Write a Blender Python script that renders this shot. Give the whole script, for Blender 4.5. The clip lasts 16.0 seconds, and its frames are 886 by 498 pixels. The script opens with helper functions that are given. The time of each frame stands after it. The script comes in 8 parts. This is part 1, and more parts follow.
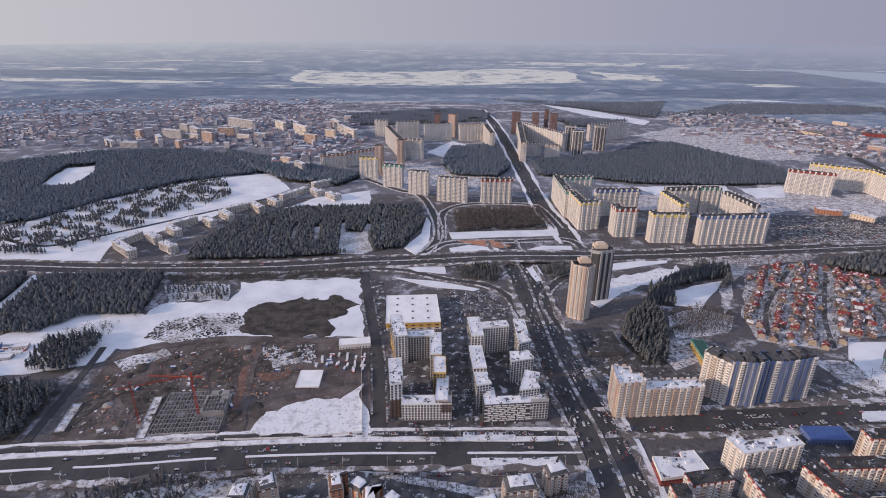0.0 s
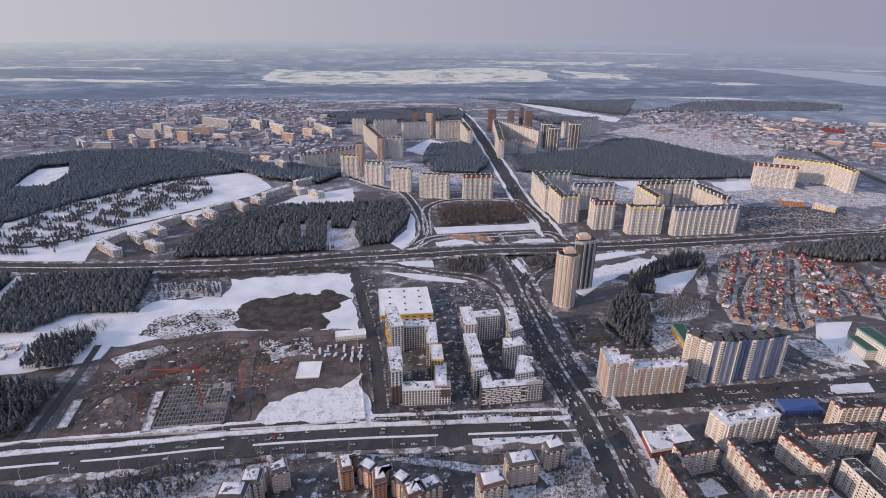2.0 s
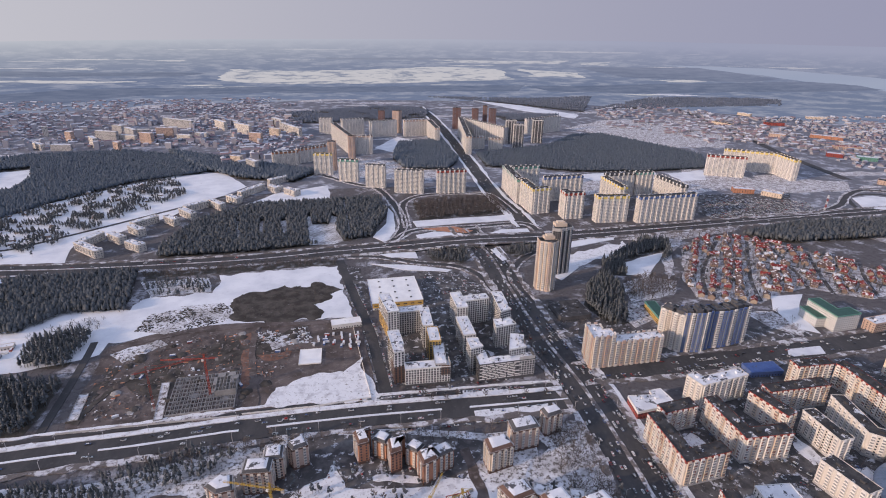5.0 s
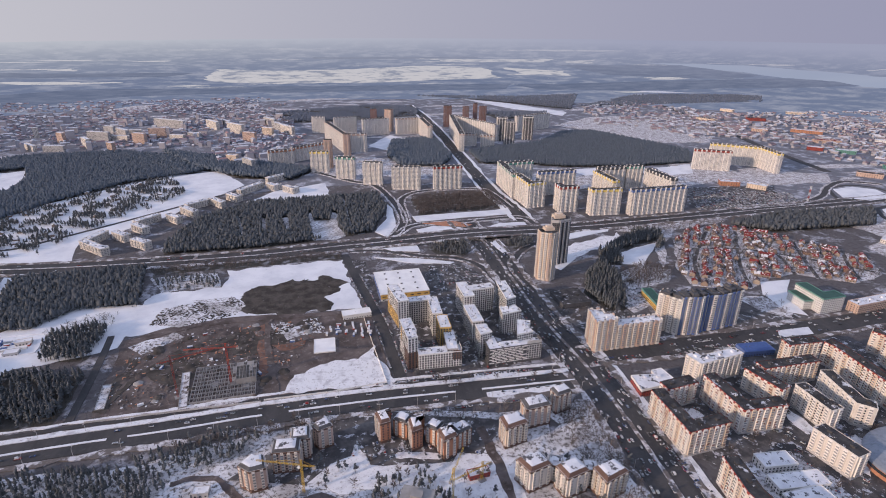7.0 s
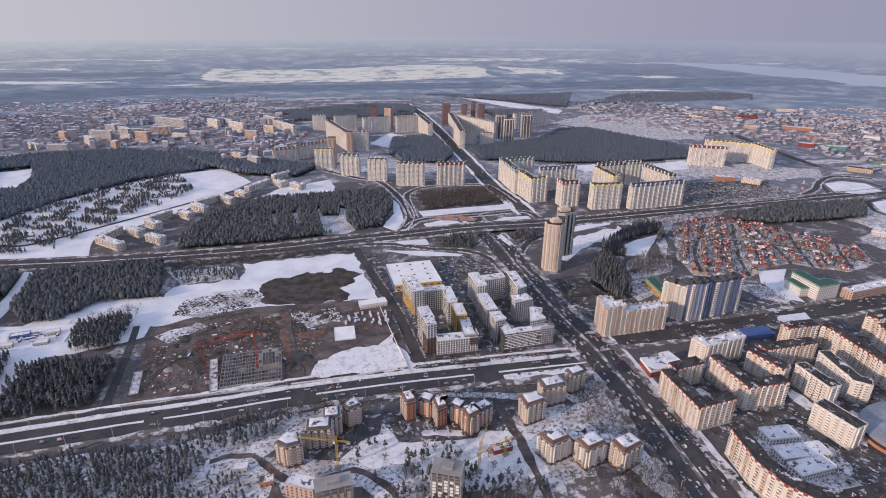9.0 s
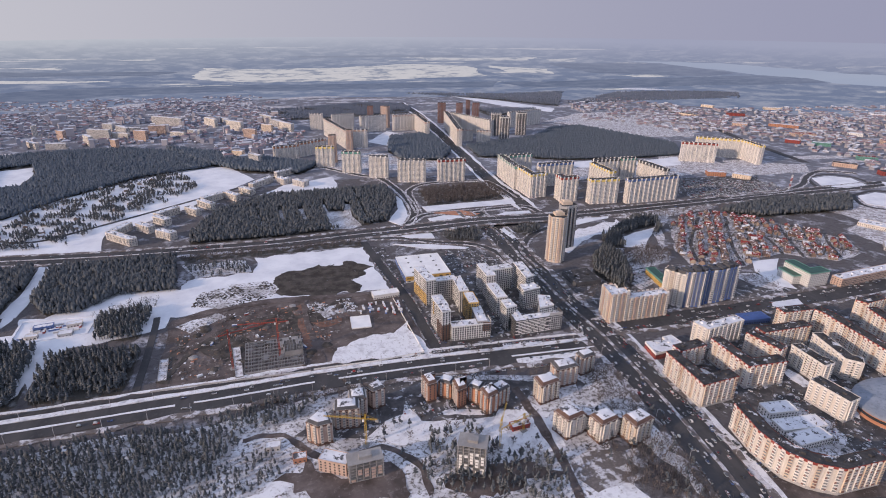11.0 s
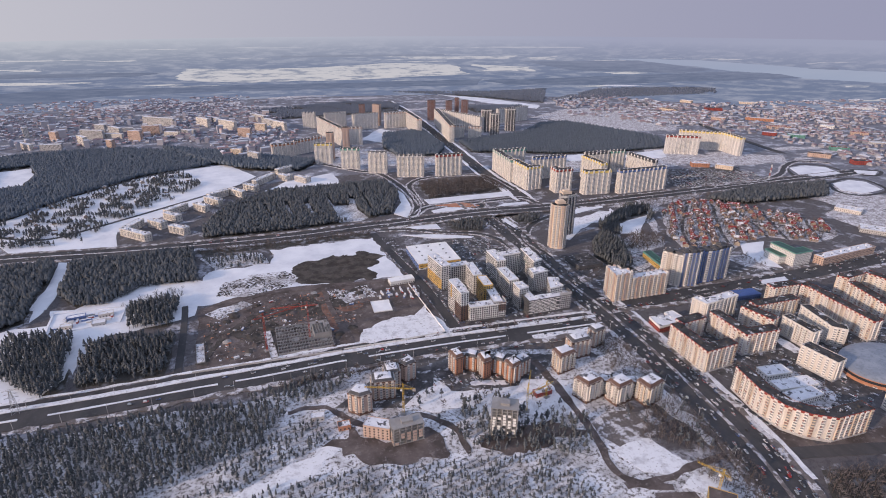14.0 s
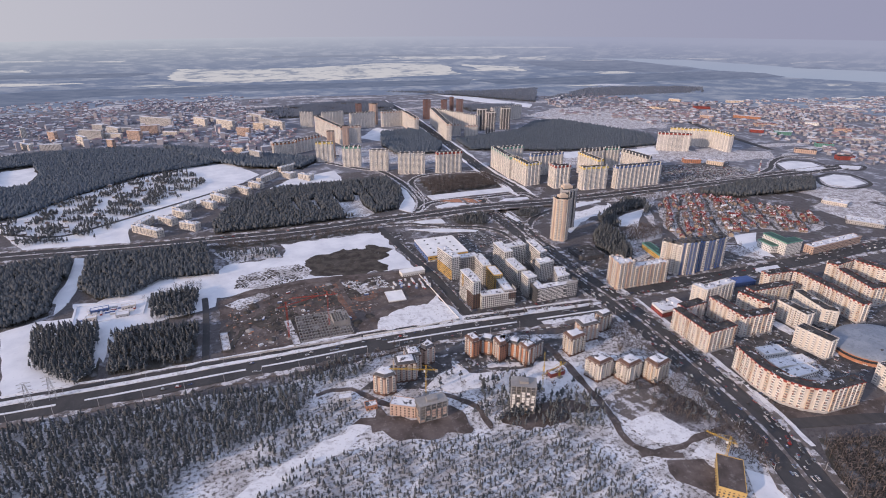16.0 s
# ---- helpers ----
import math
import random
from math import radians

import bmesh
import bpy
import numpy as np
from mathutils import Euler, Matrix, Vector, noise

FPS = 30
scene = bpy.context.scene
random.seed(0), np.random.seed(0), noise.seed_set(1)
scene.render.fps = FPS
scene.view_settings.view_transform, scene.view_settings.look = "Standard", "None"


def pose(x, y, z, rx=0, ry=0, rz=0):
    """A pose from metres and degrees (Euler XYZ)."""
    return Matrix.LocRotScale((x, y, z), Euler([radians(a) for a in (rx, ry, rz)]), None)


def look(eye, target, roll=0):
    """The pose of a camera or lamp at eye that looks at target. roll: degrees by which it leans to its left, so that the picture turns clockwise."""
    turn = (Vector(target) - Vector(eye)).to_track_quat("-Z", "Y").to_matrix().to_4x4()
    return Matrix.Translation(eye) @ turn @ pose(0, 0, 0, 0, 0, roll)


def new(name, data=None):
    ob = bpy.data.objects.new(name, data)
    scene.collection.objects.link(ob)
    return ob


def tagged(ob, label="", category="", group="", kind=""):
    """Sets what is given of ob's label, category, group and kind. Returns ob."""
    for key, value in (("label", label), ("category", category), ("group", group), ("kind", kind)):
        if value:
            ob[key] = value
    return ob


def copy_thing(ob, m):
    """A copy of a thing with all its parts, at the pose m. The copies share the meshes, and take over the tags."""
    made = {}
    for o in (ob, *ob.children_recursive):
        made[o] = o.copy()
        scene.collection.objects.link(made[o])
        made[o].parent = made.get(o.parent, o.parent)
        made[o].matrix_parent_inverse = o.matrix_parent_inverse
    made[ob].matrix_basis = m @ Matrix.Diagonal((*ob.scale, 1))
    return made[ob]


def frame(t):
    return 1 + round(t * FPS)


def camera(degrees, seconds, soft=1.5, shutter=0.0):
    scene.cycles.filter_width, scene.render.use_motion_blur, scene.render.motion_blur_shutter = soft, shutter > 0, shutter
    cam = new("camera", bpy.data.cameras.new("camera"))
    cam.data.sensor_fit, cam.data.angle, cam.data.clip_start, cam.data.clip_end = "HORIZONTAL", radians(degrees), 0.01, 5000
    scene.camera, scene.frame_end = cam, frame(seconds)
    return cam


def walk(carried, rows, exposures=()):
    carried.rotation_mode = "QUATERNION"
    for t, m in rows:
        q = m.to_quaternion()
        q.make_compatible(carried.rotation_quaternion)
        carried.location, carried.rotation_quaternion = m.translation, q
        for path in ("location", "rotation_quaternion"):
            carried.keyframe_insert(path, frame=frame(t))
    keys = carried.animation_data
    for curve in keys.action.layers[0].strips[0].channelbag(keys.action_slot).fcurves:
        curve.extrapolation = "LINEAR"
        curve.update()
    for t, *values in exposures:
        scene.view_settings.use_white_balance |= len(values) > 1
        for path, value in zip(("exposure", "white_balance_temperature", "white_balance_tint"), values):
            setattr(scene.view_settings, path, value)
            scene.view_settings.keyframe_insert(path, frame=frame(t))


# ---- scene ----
cam = camera(77.4, 16.0, soft=1.0)
PATH = [
    (0, (-0.581, 2.09, 361.322), (-0.471, 3.935, 360.558), 0.7),
    (0.5, (-6.92, -3.031, 361.315), (-6.789, -1.188, 360.55), 0.8),
    (1, (-13.307, -8.151, 361.301), (-13.151, -6.31, 360.537), 0.8),
    (1.5, (-19.787, -13.282, 361.283), (-19.605, -11.443, 360.518), 0.8),
    (2, (-26.403, -18.435, 361.261), (-26.193, -16.599, 360.496), 0.9),
    (2.5, (-33.219, -23.615, 361.238), (-32.979, -21.782, 360.473), 0.8),
    (3, (-40.287, -28.848, 361.214), (-40.019, -27.019, 360.45), 0.9),
    (3.5, (-47.62, -34.131, 361.195), (-47.325, -32.306, 360.43), 0.9),
    (4, (-55.214, -39.424, 361.179), (-54.895, -37.604, 360.414), 1.0),
    (6.5, (-94.431, -65.809, 361.065), (-94.03, -64.005, 360.3), 0.8),
    (7, (-102.554, -71.208, 361.052), (-102.144, -69.407, 360.286), 0.8),
    (7.5, (-110.913, -76.675, 361.036), (-110.498, -74.875, 360.27), 0.8),
    (8, (-119.455, -82.124, 361.025), (-119.033, -80.326, 360.258), 0.7),
    (8.5, (-128.162, -87.52, 361.017), (-127.732, -85.725, 360.249), 0.8),
    (9, (-137.049, -92.858, 360.997), (-136.61, -91.064, 360.229), 0.8),
    (11.5, (-182.348, -119.139, 360.666), (-181.857, -117.359, 359.897), 0.8),
    (12, (-191.623, -124.354, 360.634), (-191.121, -122.577, 359.865), 0.7),
    (12.5, (-201.107, -129.526, 360.602), (-200.595, -127.752, 359.834), 0.7),
    (13, (-210.811, -134.676, 360.567), (-210.285, -132.906, 359.797), 0.7),
    (13.5, (-220.721, -139.842, 360.531), (-220.183, -138.076, 359.762), 0.6),
    (14, (-230.756, -145.042, 360.5), (-230.207, -143.28, 359.73), 0.6),
    (14.5, (-240.836, -150.302, 360.477), (-240.278, -148.543, 359.707), 0.6),
    (15, (-250.918, -155.604, 360.463), (-250.35, -153.848, 359.692), 0.7),
    (15.5, (-260.991, -160.925, 360.457), (-260.412, -159.173, 359.687), 0.6),
    (16, (-271.059, -166.256, 360.456), (-270.469, -164.506, 359.687), 0.6),
]
walk(cam, [(t, look(eye, target, roll)) for t, eye, target, roll in PATH], [(0, -0.08), (4, -0.03), (8, 0.0), (16, 0.03)])


# ---- world, sun ----
SUN_EL, SUN_AZ = 17.0, 252.0  # degrees; azimuth clockwise from +y
to_sun = Vector((math.sin(radians(SUN_AZ)) * math.cos(radians(SUN_EL)), math.cos(radians(SUN_AZ)) * math.cos(radians(SUN_EL)), math.sin(radians(SUN_EL))))
world = bpy.data.worlds.new("winter_sky")
scene.world = world
world.use_nodes = True
wn, wl = world.node_tree.nodes, world.node_tree.links
sky = wn.new("ShaderNodeTexSky")
sky.sky_type, sky.sun_disc = "NISHITA", False
sky.sun_elevation, sky.sun_rotation = radians(SUN_EL), radians(SUN_AZ)
sky.air_density, sky.dust_density, sky.ozone_density, sky.altitude = 1.3, 1.0, 2.0, 300.0
def sky_ramp(rotation, scale, shift, lo, hi, low, high):
    """Two colours run together along one direction of the sky."""
    g = wn.new("ShaderNodeTexGradient")
    g.texture_mapping.rotation, g.texture_mapping.scale, g.texture_mapping.translation = rotation, (scale, scale, scale), (shift, 0, 0)
    r = wn.new("ShaderNodeMapRange")
    r.inputs[1].default_value, r.inputs[2].default_value = lo, hi
    m = wn.new("ShaderNodeMix")
    m.data_type = "RGBA"
    wl.new(g.outputs["Fac"], r.inputs[0])
    wl.new(r.outputs[0], m.inputs[0])
    for sock, v in ((6, low), (7, high)):
        if isinstance(v, tuple):
            m.inputs[sock].default_value = (*v, 1)
        else:
            wl.new(v, m.inputs[sock])
    return m.outputs[2]


# thin cloud, brighter and warmer on the sun's side; bluish haze on the horizon
AWAY = (0, 0, radians(SUN_AZ - 90))
VEIL = sky_ramp(AWAY, 0.5, 0.5, 0.0, 1.0, (3.5, 4.15, 6.3), (5.6, 6.0, 8.0))
HAZE = sky_ramp(AWAY, 0.5, 0.5, 0.0, 1.0, (2.5, 2.55, 3.6), (5.9, 5.75, 5.8))
soften = wn.new("ShaderNodeMix")
soften.data_type = "RGBA"
soften.inputs[0].default_value = 0.85
wl.new(sky.outputs[0], soften.inputs[6])
wl.new(VEIL, soften.inputs[7])
wl.new(sky_ramp((0, radians(90), 0), 1.0, 0.0, 0.04, 0.3, HAZE, soften.outputs[2]), wn["Background"].inputs[0])
wn["Background"].inputs[1].default_value = 0.122
sun = new("sun", bpy.data.lights.new("sun", "SUN"))
sun.data.energy, sun.data.angle, sun.data.color = 3.5, radians(0.6), (1.0, 0.745, 0.575)
sun.matrix_world = look((0, 0, 900), Vector((0, 0, 900)) - to_sun)


# ---- materials ----
def shader(name, rough=0.9, metal=0.0, spec=0.3):
    m = bpy.data.materials.new(name)
    m.use_nodes = True
    b = m.node_tree.nodes["Principled BSDF"]
    b.inputs["Roughness"].default_value, b.inputs["Metallic"].default_value = rough, metal
    b.inputs["Specular IOR Level"].default_value = spec
    return m, m.node_tree.nodes, m.node_tree.links, b


def noise_fac(n, l, scale, lo, hi, detail=6.0, rough=0.6, stretch=None, loc=(0, 0, 0)):
    """A noise in metres (scale: size of its features), ramped between lo and hi."""
    geo = n.new("ShaderNodeNewGeometry")
    mp = n.new("ShaderNodeMapping")
    mp.inputs["Scale"].default_value = stretch or (1, 1, 1)
    mp.inputs["Location"].default_value = loc
    tx = n.new("ShaderNodeTexNoise")
    tx.inputs["Scale"].default_value, tx.inputs["Detail"].default_value, tx.inputs["Roughness"].default_value = 1.0 / scale, detail, rough
    rp = n.new("ShaderNodeMapRange")
    rp.inputs[1].default_value, rp.inputs[2].default_value = lo, hi
    l.new(geo.outputs["Position"], mp.inputs[0])
    l.new(mp.outputs[0], tx.inputs["Vector"])
    l.new(tx.outputs[0], rp.inputs[0])
    return rp.outputs[0]


def mixed(n, l, fac, a, b):
    mx = n.new("ShaderNodeMix")
    mx.data_type = "RGBA"
    for sock, v in ((6, a), (7, b)):
        if isinstance(v, tuple):
            mx.inputs[sock].default_value = (*v, 1)
        else:
            l.new(v, mx.inputs[sock])
    if isinstance(fac, float):
        mx.inputs[0].default_value = fac
    else:
        l.new(fac, mx.inputs[0])
    return mx.outputs[2]


def bumped(n, l, b, fac, height):
    bp = n.new("ShaderNodeBump")
    bp.inputs["Strength"].default_value, bp.inputs["Distance"].default_value = 0.8, height
    l.new(fac, bp.inputs["Height"])
    l.new(bp.outputs[0], b.inputs["Normal"])


def patchy(name, a, b2, size, lo, hi, fine=None, fine_size=3.0, rough=0.9, bump=0.0, spec=0.2, fine_lo=0.5, fine_hi=0.65, stretch=None):
    """Two colours in patches of a size, with a finer speckle of a third."""
    m, n, l, b = shader(name, rough, spec=spec)
    col = mixed(n, l, noise_fac(n, l, size, lo, hi, stretch=stretch), a, b2)
    f = noise_fac(n, l, fine_size, fine_lo, fine_hi, 5.0, 0.7)
    if fine:
        col = mixed(n, l, f, col, fine)
    l.new(col, b.inputs["Base Color"])
    if bump:
        bumped(n, l, b, f, bump)
    return m


def island(name, a, b2, rough=0.9, per="Random Per Island", spec=0.2, grain=0.0, snow=0.0):
    """Colour that varies from piece to piece."""
    m, n, l, b = shader(name, rough, spec=spec)
    if per == "object":
        o = n.new("ShaderNodeObjectInfo")
        r = o.outputs["Random"]
    else:
        r = n.new("ShaderNodeNewGeometry").outputs["Random Per Island"]
    col = mixed(n, l, r, a, b2)
    if grain:
        col = mixed(n, l, noise_fac(n, l, grain, 0.35, 0.75), col, tuple(0.62 * v for v in b2))
    if snow:
        col = mixed(n, l, noise_fac(n, l, snow, 0.555, 0.60, 3.0), col, (0.66, 0.67, 0.71))
    l.new(col, b.inputs["Base Color"])
    return m


def paints(name, per="Random Per Island"):
    """Car colours: white, silver, dark and a few red or blue ones."""
    m, n, l, b = shader(name, 0.35, spec=0.5)
    r = n.new("ShaderNodeObjectInfo").outputs["Random"] if per == "object" else n.new("ShaderNodeNewGeometry").outputs["Random Per Island"]
    ramp = n.new("ShaderNodeValToRGB")
    ramp.color_ramp.interpolation = "CONSTANT"
    ramp.color_ramp.elements[1].position = 0.30
    for at in (0.52, 0.72, 0.88, 0.94):
        ramp.color_ramp.elements.new(at)
    for e, c in zip(ramp.color_ramp.elements, ((0.60, 0.60, 0.61), (0.33, 0.37, 0.39), (0.12, 0.125, 0.135), (0.03, 0.031, 0.036), (0.26, 0.03, 0.028), (0.05, 0.09, 0.22))):
        e.color = (*c, 1)
    l.new(r, ramp.inputs[0])
    l.new(ramp.outputs[0], b.inputs["Base Color"])
    return m


def facade(name, a, b2, stain=(0.2, 0.18, 0.16), rough=0.85):
    """Painted or clad wall with panel-to-panel drift and streaks of dirt."""
    m, n, l, b = shader(name, rough)
    col = mixed(n, l, noise_fac(n, l, 9.0, 0.35, 0.65), a, b2)
    col = mixed(n, l, noise_fac(n, l, 1.6, 0.58, 0.85, 4.0, 0.6, (1, 1, 0.12)), col, stain)
    geo = n.new("ShaderNodeNewGeometry")
    sep = n.new("ShaderNodeSeparateXYZ")
    l.new(geo.outputs["Position"], sep.inputs[0])
    wv = n.new("ShaderNodeMath")
    wv.operation = "FRACT"
    dv = n.new("ShaderNodeMath")
    dv.operation = "DIVIDE"
    dv.inputs[1].default_value = 3.0
    l.new(sep.outputs[2], dv.inputs[0])
    l.new(dv.outputs[0], wv.inputs[0])
    lt = n.new("ShaderNodeMath")
    lt.operation = "LESS_THAN"
    lt.inputs[1].default_value = 0.05
    l.new(wv.outputs[0], lt.inputs[0])
    hf = n.new("ShaderNodeMath")
    hf.operation = "MULTIPLY"
    hf.inputs[1].default_value = 0.35
    l.new(lt.outputs[0], hf.inputs[0])
    l.new(mixed(n, l, hf.outputs[0], col, stain), b.inputs["Base Color"])
    return m


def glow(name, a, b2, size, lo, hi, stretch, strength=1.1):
    """Self-lit backdrop of the far distance with haze in its colours, paler towards the horizon."""
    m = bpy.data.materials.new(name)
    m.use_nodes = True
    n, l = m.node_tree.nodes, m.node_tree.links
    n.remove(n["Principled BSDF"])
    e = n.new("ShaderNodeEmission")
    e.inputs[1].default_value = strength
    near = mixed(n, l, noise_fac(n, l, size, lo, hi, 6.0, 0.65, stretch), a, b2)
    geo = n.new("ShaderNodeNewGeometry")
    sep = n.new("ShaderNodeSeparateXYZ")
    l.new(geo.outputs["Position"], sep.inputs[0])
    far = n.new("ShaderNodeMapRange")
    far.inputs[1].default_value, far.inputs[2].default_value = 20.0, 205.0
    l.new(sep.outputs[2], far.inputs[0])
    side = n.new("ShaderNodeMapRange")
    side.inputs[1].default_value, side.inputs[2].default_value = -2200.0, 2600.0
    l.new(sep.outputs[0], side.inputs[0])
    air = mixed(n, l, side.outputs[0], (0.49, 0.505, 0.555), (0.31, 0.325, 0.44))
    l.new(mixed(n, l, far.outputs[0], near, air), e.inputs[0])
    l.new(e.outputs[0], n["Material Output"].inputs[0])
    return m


M_GROUND = patchy("town_ground", (0.115, 0.108, 0.112), (0.44, 0.45, 0.50), 34, 0.52, 0.66, (0.085, 0.078, 0.082), 6.0, bump=0.4, fine_lo=0.48, fine_hi=0.6)
M_FAR_GROUND = patchy("hazy_town_ground", (0.145, 0.15, 0.172), (0.46, 0.48, 0.54), 40, 0.50, 0.64, (0.18, 0.18, 0.205), 14.0, fine_lo=0.48, fine_hi=0.62)
M_SNOW = patchy("snow", (0.74, 0.755, 0.79), (0.58, 0.60, 0.65), 40, 0.4, 0.68, (0.40, 0.40, 0.43), 5.0, 0.7, bump=0.25, fine_lo=0.62, fine_hi=0.8)
M_DIRTY_SNOW = patchy("dirty_snow", (0.64, 0.64, 0.67), (0.36, 0.34, 0.35), 14, 0.45, 0.58, (0.15, 0.13, 0.125), 4.0, 0.85, bump=0.3, fine_lo=0.5, fine_hi=0.6)
M_VERGE = patchy("trodden_verge", (0.14, 0.125, 0.12), (0.56, 0.56, 0.59), 13, 0.49, 0.55, (0.20, 0.18, 0.175), 3.0, 0.9, bump=0.3)
M_TRACKED_SNOW = patchy("tracked_snow", (0.72, 0.73, 0.76), (0.50, 0.50, 0.53), 9, 0.50, 0.66, (0.20, 0.18, 0.175), 2.6, 0.85, bump=0.3, fine_lo=0.58, fine_hi=0.68)
M_SCRUB_SNOW = patchy("snow_with_scrub", (0.68, 0.69, 0.73), (0.40, 0.39, 0.40), 28, 0.42, 0.6, (0.13, 0.12, 0.115), 3.5, 0.9, bump=0.3, fine_lo=0.5, fine_hi=0.6)
M_DIRT = patchy("bare_soil", (0.075, 0.062, 0.058), (0.15, 0.125, 0.118), 24, 0.4, 0.62, (0.24, 0.215, 0.21), 7.0, 0.95, bump=0.5, fine_lo=0.55, fine_hi=0.72)
M_MOUND = patchy("dark_spoil", (0.045, 0.04, 0.036), (0.09, 0.08, 0.072), 14, 0.4, 0.6, (0.42, 0.42, 0.44), 5.0, 0.95, bump=0.8, fine_lo=0.66, fine_hi=0.74)
M_BRICK_SOIL = patchy("reddish_soil", (0.16, 0.085, 0.06), (0.22, 0.13, 0.10), 10, 0.4, 0.6, (0.10, 0.08, 0.075), 4.0, 0.95)
M_ASPHALT = patchy("asphalt", (0.044, 0.045, 0.049), (0.078, 0.075, 0.076), 25, 0.35, 0.65, (0.10, 0.098, 0.097), 5.0, 0.85, fine_lo=0.54, fine_hi=0.8, stretch=(1, 0.3, 1))
M_YARD = patchy("yard_asphalt", (0.062, 0.06, 0.063), (0.15, 0.142, 0.14), 16, 0.45, 0.66, (0.50, 0.51, 0.55), 9.0, 0.9, fine_lo=0.56, fine_hi=0.61)
M_FOREST_FLOOR = patchy("forest_floor", (0.07, 0.066, 0.06), (0.34, 0.35, 0.38), 16, 0.52, 0.66, (0.04, 0.04, 0.036), 4.0, 0.95)
M_ROOF = patchy("bitumen_roof", (0.04, 0.04, 0.043), (0.075, 0.072, 0.072), 8, 0.4, 0.6, (0.6, 0.61, 0.64), 9.0, 0.9, fine_lo=0.58, fine_hi=0.63)
M_SNOW_ROOF = patchy("snowy_roof", (0.74, 0.75, 0.78), (0.62, 0.63, 0.67), 12, 0.4, 0.6, (0.10, 0.10, 0.11), 8.0, 0.85, fine_lo=0.56, fine_hi=0.60)
M_WHITE_ROOF = patchy("white_roof", (0.80, 0.80, 0.80), (0.68, 0.68, 0.69), 25, 0.45, 0.65, (0.36, 0.36, 0.37), 10.0, 0.8, fine_lo=0.66, fine_hi=0.72)
M_PINE = island("pine_needles", (0.078, 0.086, 0.095), (0.118, 0.128, 0.136))
M_PINE_FROST = island("frosted_pine", (0.072, 0.080, 0.085), (0.14, 0.15, 0.16))
M_FAR_PINE = island("hazy_far_pine", (0.092, 0.112, 0.137), (0.120, 0.142, 0.170))
M_BOARD = island("weathered_board", (0.09, 0.08, 0.076), (0.27, 0.245, 0.235))
M_HAZY_WOOD = island("hazy_grey_wood", (0.11, 0.13, 0.17), (0.15, 0.17, 0.21))
M_TWIG = island("bare_twigs", (0.085, 0.07, 0.062), (0.17, 0.145, 0.135))
M_TRUNK = island("bark", (0.07, 0.05, 0.04), (0.13, 0.10, 0.08), per="object", grain=0.4)
M_CONCRETE = facade("concrete", (0.25, 0.24, 0.235), (0.33, 0.32, 0.31))
M_PANEL = facade("cream_panel", (0.57, 0.525, 0.475), (0.65, 0.605, 0.555), (0.40, 0.355, 0.32))
M_BEIGE = facade("beige_render", (0.58, 0.47, 0.37), (0.66, 0.55, 0.44), (0.42, 0.34, 0.27))
M_WHITE = facade("white_panel", (0.66, 0.65, 0.63), (0.74, 0.73, 0.71), (0.45, 0.44, 0.43))
M_GREY = facade("grey_panel", (0.40, 0.39, 0.39), (0.48, 0.47, 0.46), (0.30, 0.29, 0.28))
M_PINK = facade("pinkish_brick", (0.46, 0.33, 0.27), (0.54, 0.41, 0.34), (0.32, 0.23, 0.19))
M_BRICK = facade("orange_brick", (0.37, 0.17, 0.105), (0.46, 0.235, 0.145), (0.25, 0.13, 0.09))
M_DARK_BRICK = facade("dark_brick", (0.11, 0.065, 0.05), (0.16, 0.10, 0.08), (0.07, 0.05, 0.04))
M_YELLOW = facade("yellow_panel", (0.66, 0.50, 0.12), (0.72, 0.58, 0.22), (0.45, 0.36, 0.15))
M_RED = facade("red_panel", (0.23, 0.045, 0.04), (0.31, 0.075, 0.062), (0.19, 0.05, 0.045))
M_BLUE = facade("blue_panel", (0.09, 0.14, 0.30), (0.13, 0.19, 0.38), (0.06, 0.09, 0.18))
M_GREEN = facade("green_panel", (0.10, 0.24, 0.20), (0.15, 0.31, 0.26), (0.07, 0.14, 0.12))
M_SLAB = facade("pale_slab_panel", (0.58, 0.545, 0.505), (0.66, 0.625, 0.585), (0.44, 0.41, 0.38))
M_MAROON = facade("maroon_brick", (0.20, 0.11, 0.095), (0.26, 0.15, 0.13), (0.14, 0.08, 0.07))
M_RIB = facade("pale_rib", (0.70, 0.665, 0.625), (0.77, 0.74, 0.70), (0.52, 0.475, 0.43))
M_OCHRE = facade("ochre_panel", (0.55, 0.34, 0.09), (0.63, 0.42, 0.14), (0.36, 0.22, 0.08))
M_GRAPHITE = facade("graphite_panel", (0.07, 0.07, 0.075), (0.11, 0.11, 0.115), (0.05, 0.05, 0.05))
M_TIMBER = facade("fresh_formwork", (0.46, 0.32, 0.12), (0.56, 0.40, 0.17), (0.30, 0.20, 0.09))
M_GLASS = island("window_glass", (0.03, 0.034, 0.042), (0.075, 0.08, 0.09), rough=0.15, per="object", spec=0.6)
M_PALE_GLASS = island("loggia_glazing", (0.16, 0.165, 0.175), (0.28, 0.28, 0.29), rough=0.3, per="object", spec=0.5)
M_CRANE_RED = island("crane_red", (0.36, 0.05, 0.035), (0.46, 0.09, 0.06), 0.6, per="object", grain=2.0)
M_CRANE_YELLOW = island("crane_yellow", (0.52, 0.33, 0.05), (0.60, 0.42, 0.09), 0.6, per="object", grain=2.0)
M_HOUSE_WALL = island("house_wall", (0.19, 0.10, 0.08), (0.42, 0.35, 0.28), per="object", grain=2.0)
M_ROOF_RED = island("tiled_roof", (0.15, 0.029, 0.03), (0.24, 0.05, 0.045), per="object", snow=4.0)
